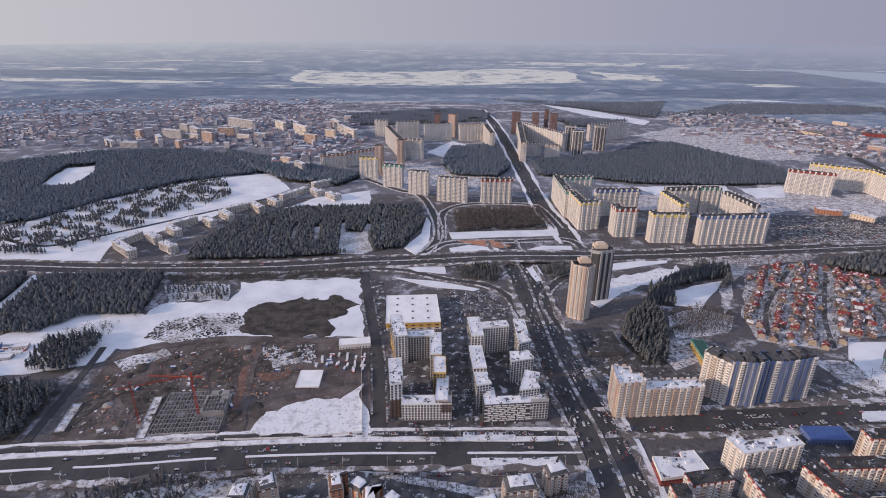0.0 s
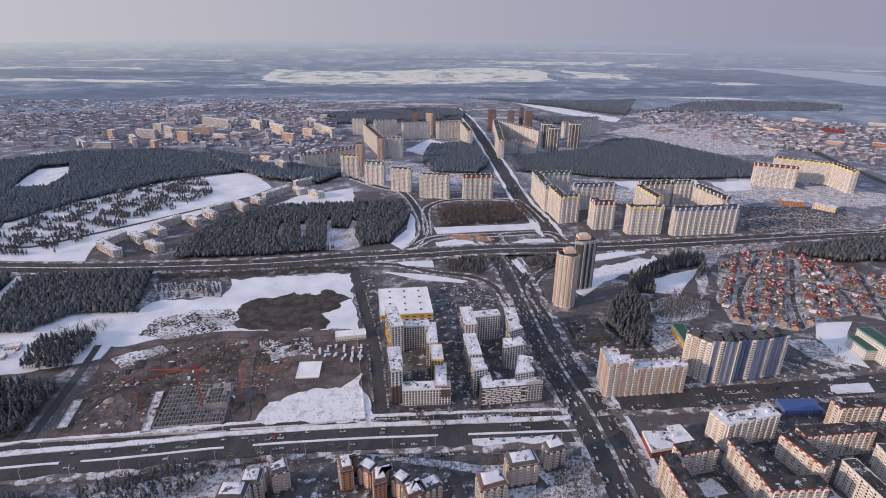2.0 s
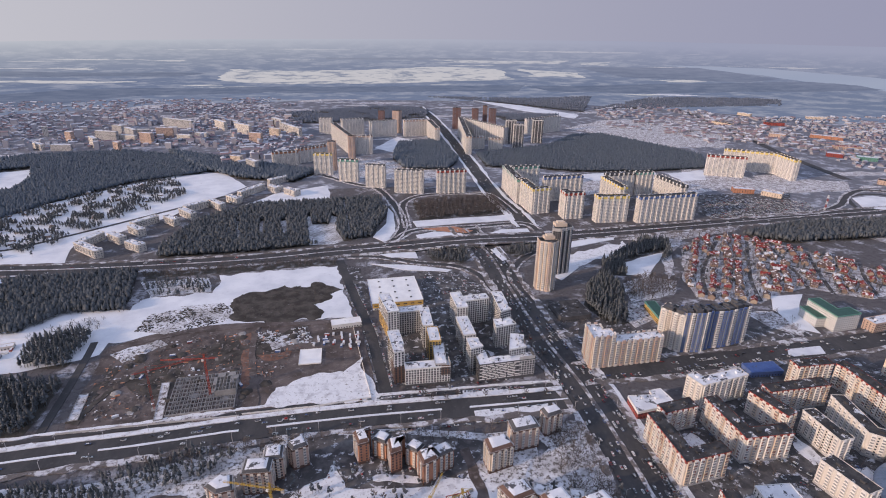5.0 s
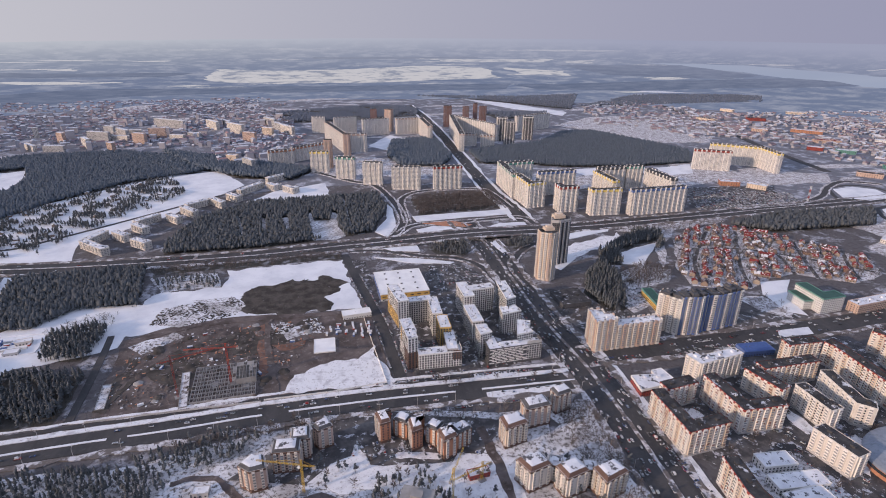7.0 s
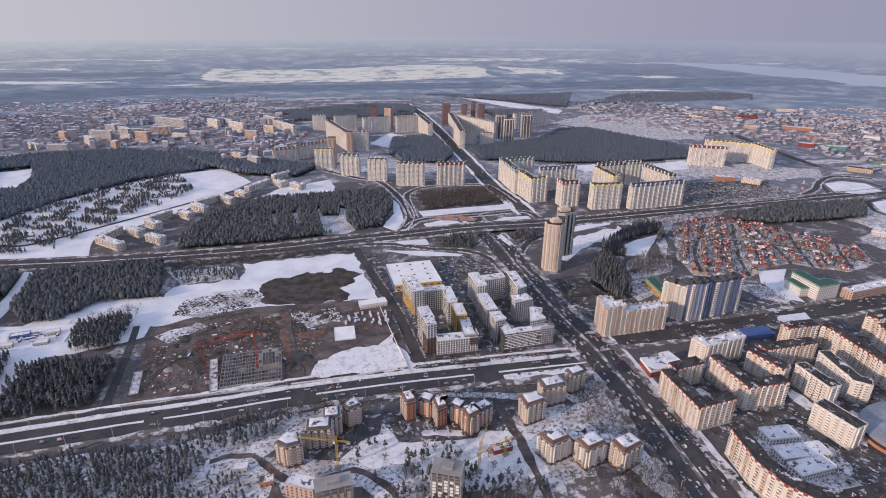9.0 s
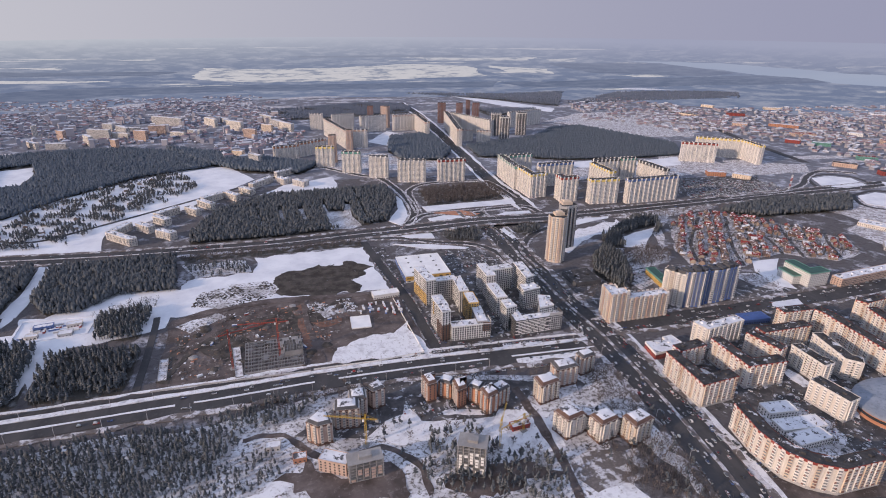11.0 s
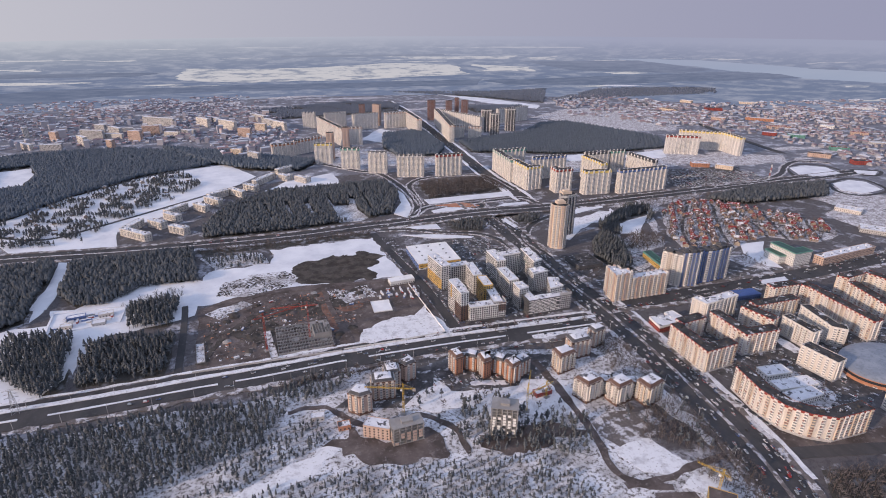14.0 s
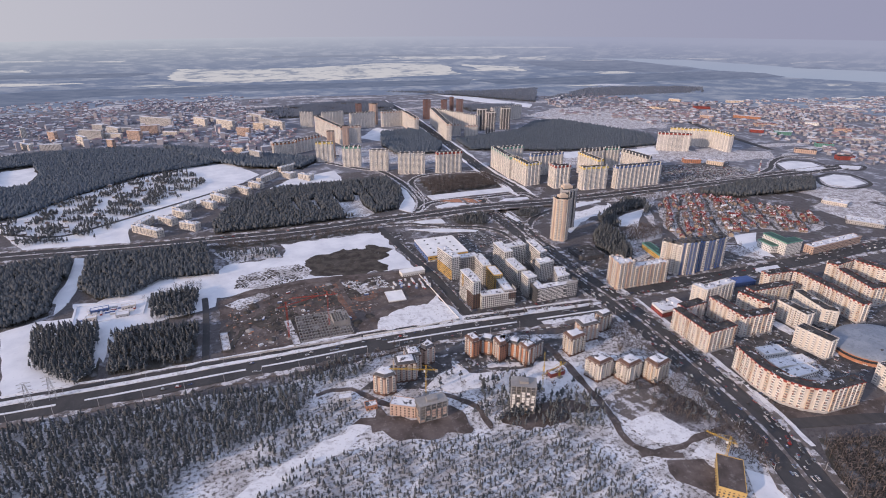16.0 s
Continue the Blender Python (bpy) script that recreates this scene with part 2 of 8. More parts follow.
M_ROOF_BROWN = island("brown_roof", (0.085, 0.062, 0.062), (0.15, 0.105, 0.10), per="object", snow=4.0)
M_ROOF_WHITE = island("snowed_roof", (0.62, 0.63, 0.66), (0.76, 0.77, 0.8), per="object", grain=4.0)
M_ROOF_GREEN = island("green_metal_roof", (0.028, 0.085, 0.066), (0.045, 0.11, 0.085), 0.5, per="object", grain=3.0)
M_ROOF_BLUE = island("blue_metal_roof", (0.05, 0.10, 0.28), (0.08, 0.14, 0.36), 0.5, per="object", grain=3.0)
M_TOWN_WALL = island("hazy_town_wall", (0.21, 0.22, 0.26), (0.36, 0.34, 0.355))
M_FAR_ROOF = island("hazy_town_roof", (0.17, 0.185, 0.235), (0.30, 0.20, 0.205))
M_FAR_ROOF_SNOW = island("hazy_snowed_roof", (0.38, 0.40, 0.46), (0.54, 0.56, 0.61))
M_CAR = paints("car_paint", "object")
M_CAR_STUFF = paints("parked_car_paint")
M_TYRE = island("tyre_rubber", (0.015, 0.015, 0.016), (0.02, 0.02, 0.02), per="object")
M_ARENA = patchy("arena_membrane", (0.20, 0.23, 0.28), (0.27, 0.30, 0.35), 20, 0.4, 0.6, (0.16, 0.19, 0.23), 4.0, 0.5)
M_FAR_LAND = glow("far_land_haze_glow", (0.15, 0.182, 0.28), (0.265, 0.285, 0.375), 110, 0.46, 0.62, (0.8, 1, 1))
M_FAR_SNOW = glow("far_snow_haze_glow", (0.51, 0.495, 0.53), (0.24, 0.26, 0.34), 90, 0.50, 0.60, (0.7, 1.0, 1))
M_FAR_WOOD = glow("far_wood_haze_glow", (0.115, 0.14, 0.22), (0.165, 0.19, 0.275), 80, 0.4, 0.66, (0.7, 1, 1))
M_FAR_WATER = glow("far_river_haze_glow", (0.29, 0.335, 0.455), (0.33, 0.37, 0.48), 500, 0.4, 0.7, (0.3, 1, 1))


# ---- building helpers ----
RIM = 2700.0


def lay(x, y, up=0.0):
    """A place on the ground. Past the rim the land is drawn in, so that the horizon stays in reach."""
    d = math.hypot(x, y)
    if d <= RIM:
        return Vector((x, y, up))
    r = RIM + 2300.0 * (1 - math.exp(-(d - RIM) / 2300.0))
    return Vector((x * r / d, y * r / d, 360.0 * (1 - r / d) + 0.0045 * x * min(1.0, (d - RIM) / 4000.0) + up))


def mesh_of(name, verts, faces, mats, slots=None):
    me = bpy.data.meshes.new(name)
    me.from_pydata([tuple(v) for v in verts], [], faces)
    for m in mats if isinstance(mats, (list, tuple)) else [mats]:
        me.materials.append(m)
    if slots:
        me.polygons.foreach_set("material_index", slots)
    me.update()
    return me


def piece(name, me, parent, label="", at=None):
    ob = new(name, me)
    ob.parent = parent
    if at:
        ob.location = at
    if label:
        tagged(ob, label)
    return ob


class Shape:
    """Collects boxes, prisms and quads for one mesh."""

    def __init__(self):
        self.v, self.f = [], []

    def box(self, c, s, rz=0.0, bottom=True):
        ca, sa = math.cos(rz), math.sin(rz)
        k = len(self.v)
        for dz in (-0.5, 0.5):
            for dx, dy in ((-0.5, -0.5), (0.5, -0.5), (0.5, 0.5), (-0.5, 0.5)):
                x, y = dx * s[0], dy * s[1]
                self.v.append((c[0] + ca * x - sa * y, c[1] + sa * x + ca * y, c[2] + dz * s[2]))
        self.f += [(k + 4, k + 5, k + 6, k + 7), (k, k + 1, k + 5, k + 4), (k + 1, k + 2, k + 6, k + 5), (k + 2, k + 3, k + 7, k + 6), (k + 3, k, k + 4, k + 7)]
        if bottom:
            self.f.append((k + 3, k + 2, k + 1, k))
        return self

    def prism(self, ring, z0, z1, cap=True):
        k, n = len(self.v), len(ring)
        self.v += [(x, y, z0) for x, y in ring] + [(x, y, z1) for x, y in ring]
        self.f += [(k + i, k + (i + 1) % n, k + n + (i + 1) % n, k + n + i) for i in range(n)]
        if cap:
            self.f.append(tuple(k + n + i for i in range(n)))
        return self

    def beam(self, a, b, w):
        a, b = Vector(a), Vector(b)
        d = (b - a).normalized()
        s = d.cross(Vector((0, 0, 1)) if abs(d.z) < 0.9 else Vector((1, 0, 0))).normalized() * (w / 2)
        u = d.cross(s).normalized() * (w / 2)
        k = len(self.v)
        for p in (a, b):
            self.v += [tuple(p + s + u), tuple(p - s + u), tuple(p - s - u), tuple(p + s - u)]
        self.f += [(k + i, k + (i + 1) % 4, k + 4 + (i + 1) % 4, k + 4 + i) for i in range(4)] + [(k + 3, k + 2, k + 1, k), (k + 4, k + 5, k + 6, k + 7)]
        return self

    def mesh(self, name, mat):
        return mesh_of(name, self.v, self.f, mat)


def ragged(pts, step, jitter, seed=0):
    """An outline with its sides broken up and shaken a little."""
    out = []
    for i, a in enumerate(pts):
        b = pts[(i + 1) % len(pts)]
        n = max(1, min(60, int(math.dist(a, b) / step)))
        for k in range(n):
            x, y = a[0] + (b[0] - a[0]) * k / n, a[1] + (b[1] - a[1]) * k / n
            q = Vector((x / (step * 3.0), y / (step * 3.0), seed))
            w = noise.noise_vector(q)
            out.append((x + jitter * w.x, y + jitter * w.y))
    return out


def sheet(name, pts, mat, up, label, category, jitter=5.0, step=9.0, kind="structure"):
    """A patch of ground cover, a few centimetres thick, with an uneven edge."""
    up += 0.0025 * (len(bpy.data.meshes) % 29)
    ring = ragged(pts, step, jitter, len(bpy.data.objects) * 0.37) if jitter else list(pts)
    bm = bmesh.new()
    vs = [bm.verts.new(lay(x, y, up)) for x, y in ring]
    low = [bm.verts.new(lay(x, y, -0.3)) for x, y in ring]
    n = len(vs)
    es = [bm.edges.new((vs[i], vs[(i + 1) % n])) for i in range(n)]
    bmesh.ops.triangle_fill(bm, use_beauty=True, edges=es, normal=(0, 0, 1))
    for i in range(n):
        bm.faces.new((low[i], low[(i + 1) % n], vs[(i + 1) % n], vs[i]))
    bmesh.ops.recalc_face_normals(bm, faces=bm.faces)
    me = bpy.data.meshes.new(name)
    bm.to_mesh(me)
    bm.free()
    if sum(p.normal.z * p.area for p in me.polygons) < 0:
        me.flip_normals()
    me.materials.append(mat)
    return tagged(new(name, me), label, category, kind=kind)


def curve_points(pts, n=8):
    """A smooth line through the points."""
    out = []
    for i in range(len(pts) - 1):
        p0, p1, p2, p3 = pts[max(i - 1, 0)], pts[i], pts[i + 1], pts[min(i + 2, len(pts) - 1)]
        for k in range(n):
            t = k / n
            out.append(tuple(0.5 * (2 * b + (c - a) * t + (2 * a - 5 * b + 4 * c - d) * t * t + (3 * b - a - 3 * c + d) * t ** 3) for a, b, c, d in zip(p0, p1, p2, p3)))
    return out + [tuple(pts[-1])]


def offset_line(line, d):
    out = []
    for i, p in enumerate(line):
        a, b = line[max(i - 1, 0)], line[min(i + 1, len(line) - 1)]
        t = Vector((b[0] - a[0], b[1] - a[1])).normalized()
        s = 1.0
        if 0 < i < len(line) - 1:
            t0 = Vector((p[0] - a[0], p[1] - a[1])).normalized()
            t1 = Vector((b[0] - p[0], b[1] - p[1])).normalized()
            t = (t0 + t1).normalized()
            s = 1 / max(0.5, t.dot(t0))
        out.append((p[0] - t.y * d * s, p[1] + t.x * d * s))
    return out


def ribbon(name, line, width, mat, up, label, category, off=0.0, lift=None, thick=0.5, wobble=0.0):
    """A strip along a line: road, path, verge or bank."""
    up += 0.0025 * (len(bpy.data.meshes) % 31)
    a, b = offset_line(line, off + width / 2), offset_line(line, off - width / 2)
    if wobble:
        a = [(x + wobble * noise.noise((x / 14, y / 14, 3)), y + wobble * noise.noise((x / 14, y / 14, 9))) for x, y in a]
        b = [(x + wobble * noise.noise((x / 14, y / 14, 5)), y + wobble * noise.noise((x / 14, y / 14, 7))) for x, y in b]
    v, f = [], []
    for i, (p, q) in enumerate(zip(a, b)):
        h = up + (lift(i / (len(a) - 1)) if lift else 0)
        low = h - thick
        v += [lay(*p, low), lay(*p, h), lay(*q, h), lay(*q, low)]
        if i:
            k = 4 * i
            f += [(k - 4 + j, k + j, k + j + 1, k - 3 + j) for j in range(3)]
    me = mesh_of(name, v, f, mat)
    if sum(p.normal.z * p.area for p in me.polygons) < 0:
        me.flip_normals()
    return tagged(new(name, me), label, category, kind="structure")


def inside(x, y, ring):
    hit, j = False, len(ring) - 1
    for i in range(len(ring)):
        (xi, yi), (xj, yj) = ring[i], ring[j]
        if (yi > y) != (yj > y) and x < (xj - xi) * (y - yi) / (yj - yi) + xi:
            hit = not hit
        j = i
    return hit


def stacked(name, row, levels, mat):
    """The same row of panes on every level, as one mesh."""
    v, f, k = [], [], len(row.v)
    for i, z in enumerate(levels):
        v += [(x, y, q + z) for x, y, q in row.v]
        f += [tuple(i * k + j for j in face) for face in row.f]
    return mesh_of(name, v, f, mat)


def block(label, pts, depth, floors, wall, roof=None, trim=None, trim_h=2.2, bay=0.0, rib=None, rib_w=3.4, rib_up=0.0, base=None, pitch=3.2, pane=1.5,
          pane_h=1.5, name="apartment_building", category="apartment building", storey=3.0, units=True, group="", glass=None, clad=(), rib2=None, cap=None, crowns=None, accent=None):
    """A building on a bent line of frontage, its body to the left of the line, with storeys of windows, balcony stacks, parapet and roof gear."""
    roof = roof or M_ROOF
    back = offset_line(pts, depth)
    ring = list(pts) + back[::-1]
    cx, cy = sum(p[0] for p in ring) / len(ring), sum(p[1] for p in ring) / len(ring)
    ring = [(x - cx, y - cy) for x, y in ring]
    h = floors * storey + 1.0 + 0.013 * (len(bpy.data.meshes) % 37)
    root = tagged(new(name), label, category, group)
    root.location = (cx, cy, 0)
    piece("facade", Shape().prism(ring, -0.5, h).mesh("facade", wall), root)
    sides = []
    for i, a in enumerate(ring):
        b = ring[(i + 1) % len(ring)]
        d = Vector((b[0] - a[0], b[1] - a[1]))
        if d.length > 1.0:
            sides.append((Vector(a), d.normalized(), d.length))
    inner = [(x - cx, y - cy) for x, y in offset_line(pts, 0.3) + offset_line(pts, depth - 0.3)[::-1]]
    piece("roof_covering", Shape().prism(inner, h, h + 0.3).mesh("roof_covering", roof), root)
    top, plinth, row, loggias, coping = Shape(), Shape(), Shape(), Shape(), Shape()
    stacks = []
    for a, t, length in sides:
        ang, out = math.atan2(t.y, t.x), Vector((t.y, -t.x))
        m = a + t * (length / 2)
        lo = h - (trim_h if trim else 0.3)
        c = m + out * 0.08
        top.box((c.x, c.y, (lo + h + 0.7) / 2), (length + 0.5, 0.5, h + 0.7 - lo), ang)
        coping.box((c.x - out.x * 0.2, c.y - out.y * 0.2, h + 0.8), (length + 0.3, 0.8, 0.2), ang)
        if base:
            c = m + out * 0.05
            plinth.box((c.x, c.y, 1.6), (length + 0.3, 0.4, 3.2), ang)
        taken = []
        if bay and length > 11:
            k = max(1, round(length / bay))
            for j in range(k):
                s = (j + 0.5) * length / k
                stacks.append((a + t * s + out * 0.55, ang))
                taken.append(s)
                c = a + t * s + out * 1.23
                loggias.box((c.x, c.y, 0), (rib_w - 0.5, 0.12, 1.45), ang, False)
        k = max(1, int(length / pitch))
        for j in range(k):
            s = (j + 0.5) * length / k
            if all(abs(s - q) > rib_w / 2 + pane / 2 for q in taken):
                c = a + t * s + out * 0.04
                row.box((c.x, c.y, 0), (pane, 0.14, pane_h), ang, False)
    for side, s0, s1, z0, z1, mat in clad:
        a, t, length = sides[side]
        c = a + t * (length * (s0 + s1) / 2)
        piece("cladding", Shape().box((c.x, c.y, (z0 + z1) / 2), (length * (s1 - s0) + 0.16, 0.16, z1 - z0), math.atan2(t.y, t.x)).mesh("cladding", mat), root)
    edge = piece("parapet", top.mesh("parapet", trim or wall), root)
    if trim and bay:
        piece("coping", coping.mesh("coping", M_ROOF if roof is not M_SNOW_ROOF else M_GREY), edge, "dark metal coping")
    if base:
        piece("plinth", plinth.mesh("plinth", base), root)
    levels = [f * storey + 1.75 for f in range(1 if base else 0, floors)]
    tagged(piece("window_glazing", stacked("window_glazing", row, levels, glass or M_GLASS), root), kind="stuff")
    if stacks:
        sh = h + rib_up - 3.0 if not rib_up else h + rib_up - 0.5
        st_me = Shape().box((0, 0, sh / 2), (rib_w, 1.25, sh)).mesh("balcony_bay", rib or wall)
        other = Shape().box((0, 0, sh / 2), (rib_w, 1.25, sh)).mesh("balcony_bay", rib2) if rib2 else st_me
        for k, (p, ang) in enumerate(stacks):
            s = piece("balcony_bay", other if k % 3 == 1 else st_me, root, at=(p.x, p.y, 0.4 if rib_up else 3.0))
            s.rotation_euler.z = ang
        if accent:
            rng, bits = random.Random(len(bpy.data.meshes)), Shape()
            for q, ang in stacks:
                for fl in range(1, floors):
                    for side in (-1, 1):
                        if rng.random() < 0.24:
                            u = side * rib_w * 0.24
                            bits.box((q.x + u * math.cos(ang) + 0.72 * math.sin(ang), q.y + u * math.sin(ang) - 0.72 * math.cos(ang), fl * storey + 1.5), (rib_w * 0.44, 0.2, 1.9), ang, False)
            tagged(piece("loggia_cladding", bits.mesh("loggia_cladding", accent), root, "dark red loggia panels"), kind="stuff")
        tagged(piece("loggia_glazing", stacked("loggia_glazing", loggias, [f * storey + 1.75 for f in range(1, floors)], M_PALE_GLASS), root), kind="stuff")
    if cap:
        low = [(x - cx, y - cy) for x, y in offset_line(pts, -0.7) + offset_line(pts, depth + 0.7)[::-1]]
        for name_of, k0, k1, z0, z1, m in (("mansard", 0.06, 0.3, 0.9, 3.4, cap), ("roof_snow", 0.27, 0.5, 3.35, 4.0, M_SNOW_ROOF)):
            sh, n = Shape(), len(low)
            sh.v = [(x * (1 - k0), y * (1 - k0), h + z0) for x, y in low] + [(x * (1 - k1), y * (1 - k1), h + z1) for x, y in low]
            sh.f = [(i, (i + 1) % n, n + (i + 1) % n, n + i) for i in range(n)] + [tuple(range(n, 2 * n)), tuple(range(n - 1, -1, -1))]
            piece(name_of, sh.mesh(name_of, m), root)
    if crowns:
        mid = offset_line(pts, depth / 2)
        for (ax, ay), (bx, by) in zip(mid, mid[1:]):
            length, ang = math.hypot(bx - ax, by - ay), math.atan2(by - ay, bx - ax)
            k = max(1, round(length / 13))
            for j in range(k):
                q = (j + 0.5) / k
                w, tall = 0.7 * length / k, 2.6 + 1.6 * (j % 2)
                u = piece("penthouse", Shape().box((0, -0.12 * depth, tall / 2), (w, 0.6 * depth, tall)).box((0.1 * w, 0.1 * depth, tall * 0.75), (0.4 * w, 0.5 * depth, tall * 1.5)).box((-w / 2, -0.42 * depth, tall * 0.6), (0.5, 1.6, tall * 1.2)).mesh("penthouse", crowns), root, at=(ax + (bx - ax) * q - cx, ay + (by - ay) * q - cy, h + 0.2))
                u.rotation_euler.z = ang
    if units and not cap:
        mid = offset_line(pts, depth / 2)
        unit = Shape().box((0, 0, 1.0), (3.8, 2.8, 2.0)).box((0, 0, 2.08), (4.2, 3.2, 0.16)).mesh("lift_housing", M_SNOW_ROOF if roof is M_SNOW_ROOF else M_ROOF)
        vent = Shape().box((0, 0, 0.6), (1.3, 0.8, 1.2)).box((0, 0, 1.28), (1.6, 1.1, 0.15)).mesh("roof_vent", M_ROOF)
        for (ax, ay), (bx, by) in zip(mid, mid[1:]):
            length, ang = math.hypot(bx - ax, by - ay), math.atan2(by - ay, bx - ax)
            k = max(1, round(length / 21))
            for j in range(k):
                s = (j + 0.5) / k
                u = piece("lift_housing", unit, root, at=(ax + (bx - ax) * s - cx, ay + (by - ay) * s - cy, h + 0.2))
                u.rotation_euler.z = ang
                for side in (random.choice((-1, 1)),):
                    s2 = s + side * min(7.0, length / k * 0.32) / length
                    o2 = random.uniform(-0.25, 0.25) * depth
                    w = piece("roof_vent", vent, root, at=(ax + (bx - ax) * s2 - cx - math.sin(ang) * o2, ay + (by - ay) * s2 - cy + math.cos(ang) * o2, h + 0.2))
                    w.rotation_euler.z = ang
    return root


# ---- trees ----
def lump(rng, c, r, h):
    """A rough clump of foliage: an eight-sided body with shaken corners."""
    a0 = rng.uniform(0, 6.28)
    ring = [(c[0] + r * rng.uniform(0.7, 1.2) * math.cos(a0 + k * 1.2566), c[1] + r * rng.uniform(0.7, 1.2) * math.sin(a0 + k * 1.2566), c[2] + h * rng.uniform(-0.2, 0.2)) for k in range(5)]
    v = ring + [(c[0] + r * rng.uniform(-0.3, 0.3), c[1] + r * rng.uniform(-0.3, 0.3), c[2] + h * 0.62), (c[0], c[1], c[2] - h * 0.4)]
    return v, [(k, (k + 1) % 5, 5) for k in range(5)] + [((k + 1) % 5, k, 6) for k in range(5)]


def add(tv, tf, v, f):
    k = len(tv)
    tv += v
    tf += [tuple(k + i for i in q) for q in f]


def stick(a, b, w, w2=0.02):
    """A thin three-sided tapered stem."""
    a, b = Vector(a), Vector(b)
    d = (b - a).normalized()
    s = d.cross(Vector((0.3, 0.2, 0.93))).normalized()
    u = d.cross(s)
    v = []
    for p, r in ((a, w), (b, w2)):
        for k in range(3):
            v.append(tuple(p + (s * math.cos(k * 2.094) + u * math.sin(k * 2.094)) * r))
    f = []
    for k in range(3):
        q = (k + 1) % 3
        f += [(k, q, 3 + q), (k, 3 + q, 3 + k)]
    return v, f


def pine_shape(rng, tall=1.0):
    """Unit pine: bare lower trunk, limbs hidden in 5 clumps, ragged pointed top."""
    tv, tf = [], []
    add(tv, tf, *stick((0, 0, 0), (0, 0, 0.9), 0.022))
    for k in range(7):
        z = 0.36 + 0.088 * k
        a = rng.uniform(0, 6.28)
        r = (0.145, 0.155, 0.14, 0.12, 0.10, 0.078, 0.05)[k]
        o = 0.075 * (1 - k / 8)
        add(tv, tf, *lump(rng, (o * math.cos(a), o * math.sin(a), z), r * rng.uniform(0.8, 1.15), 0.17))
    return tv, tf


def fir_shape(rng):
    """Unit small conifer: three ragged skirts on a stem."""
    tv, tf = [], []
    add(tv, tf, *stick((0, 0, 0), (0, 0, 0.5), 0.025))
    for k in range(3):
        add(tv, tf, *lump(rng, (rng.uniform(-0.02, 0.02), rng.uniform(-0.02, 0.02), 0.28 + 0.24 * k), 0.24 - 0.065 * k, 0.34))
    return tv, tf


def birch_shape(rng):
    """Unit leafless tree: a stem and a fan of bare limbs and twigs."""
    tv, tf = [], []
    add(tv, tf, *stick((0, 0, 0), (0, 0, 0.75), 0.02))
    for k in range(9):
        a, z = k * 2.4 + rng.uniform(-0.4, 0.4), 0.3 + 0.055 * k
        r = rng.uniform(0.14, 0.24)
        tip = (r * math.cos(a), r * math.sin(a), z + rng.uniform(0.16, 0.28))
        for j in range(3):
            b = a + rng.uniform(-0.8, 0.8)
            q = (tip[0] + 0.09 * math.cos(b), tip[1] + 0.09 * math.sin(b), tip[2] + rng.uniform(-0.02, 0.12))
            o = len(tv)
            tv += [(0.4 * tip[0], 0.4 * tip[1], z + 0.06), (0.75 * tip[0] + 0.035 * math.cos(b + 1.5), 0.75 * tip[1] + 0.035 * math.sin(b + 1.5), z + 0.15), q]
            tf.append((o, o + 1, o + 2))
    return tv, tf


def copies_mesh(name, shapes, spots, mat):
    """One mesh of many trees. spots: x, y, height, spread."""
    rng = random.Random(len(spots))
    vs, fs, k = [], [], 0
    arr = [(np.array(v, dtype=np.float32), np.array(f, dtype=np.int32)) for v, f in shapes]
    for x, y, h, w in spots:
        v, f = arr[rng.randrange(len(arr))]
        a = rng.uniform(0, 6.28)
        c, s = math.cos(a) * h * w, math.sin(a) * h * w
        q = np.empty_like(v)
        p = lay(x, y)
        q[:, 0] = v[:, 0] * c - v[:, 1] * s + p.x
        q[:, 1] = v[:, 0] * s + v[:, 1] * c + p.y
        q[:, 2] = v[:, 2] * h + p.z
        vs.append(q)
        fs.append(f + k)
        k += len(v)
    V, T = np.concatenate(vs), np.concatenate(fs)
    me = bpy.data.meshes.new(name)
    me.vertices.add(len(V))
    me.vertices.foreach_set("co", V.ravel())
    me.loops.add(3 * len(T))
    me.loops.foreach_set("vertex_index", T.ravel())
    me.polygons.add(len(T))
    me.polygons.foreach_set("loop_start", np.arange(0, 3 * len(T), 3, dtype=np.int32))
    me.update(calc_edges=True)
    me.materials.append(mat)
    return me


_rng = random.Random(5)
PINES = [pine_shape(_rng) for _ in range(6)]
def crown_shape(rng):
    """Unit crown of a closed far wood: one ragged pointed clump, its stem hidden."""
    tv, tf = [], []
    add(tv, tf, *lump(rng, (rng.uniform(-0.05, 0.05), rng.uniform(-0.05, 0.05), 0.55), 0.24, 0.8))
    return tv, tf


CROWNS = [crown_shape(_rng) for _ in range(6)]
FIRS = [fir_shape(_rng) for _ in range(5)]
BIRCHES = [birch_shape(_rng) for _ in range(5)]
CLEAR = []  # places where no wild tree stands


def wood(label, ring, spacing, mat, shapes, tall=(14, 20), spread=1.0, gaps=0.0, gap_size=40.0, name="pine_wood", floor=True, seed=1, hole=None, category="woodland"):
    """A stand of trees over an outline, thinned by drifting gaps, on its own litter."""
    rng = random.Random(seed)
    if floor:
        sheet("woodland_floor", ring, M_FOREST_FLOOR if floor is True else floor, 0.12, "dark litter and old snow under the trees", "ground")
    xs, ys = [p[0] for p in ring], [p[1] for p in ring]
    spots = []
    y = min(ys)
    while y < max(ys):
        x = min(xs)
        while x < max(xs):
            px, py = x + rng.uniform(-0.48, 0.48) * spacing, y + rng.uniform(-0.48, 0.48) * spacing
            x += spacing
            if not inside(px, py, ring):
                continue
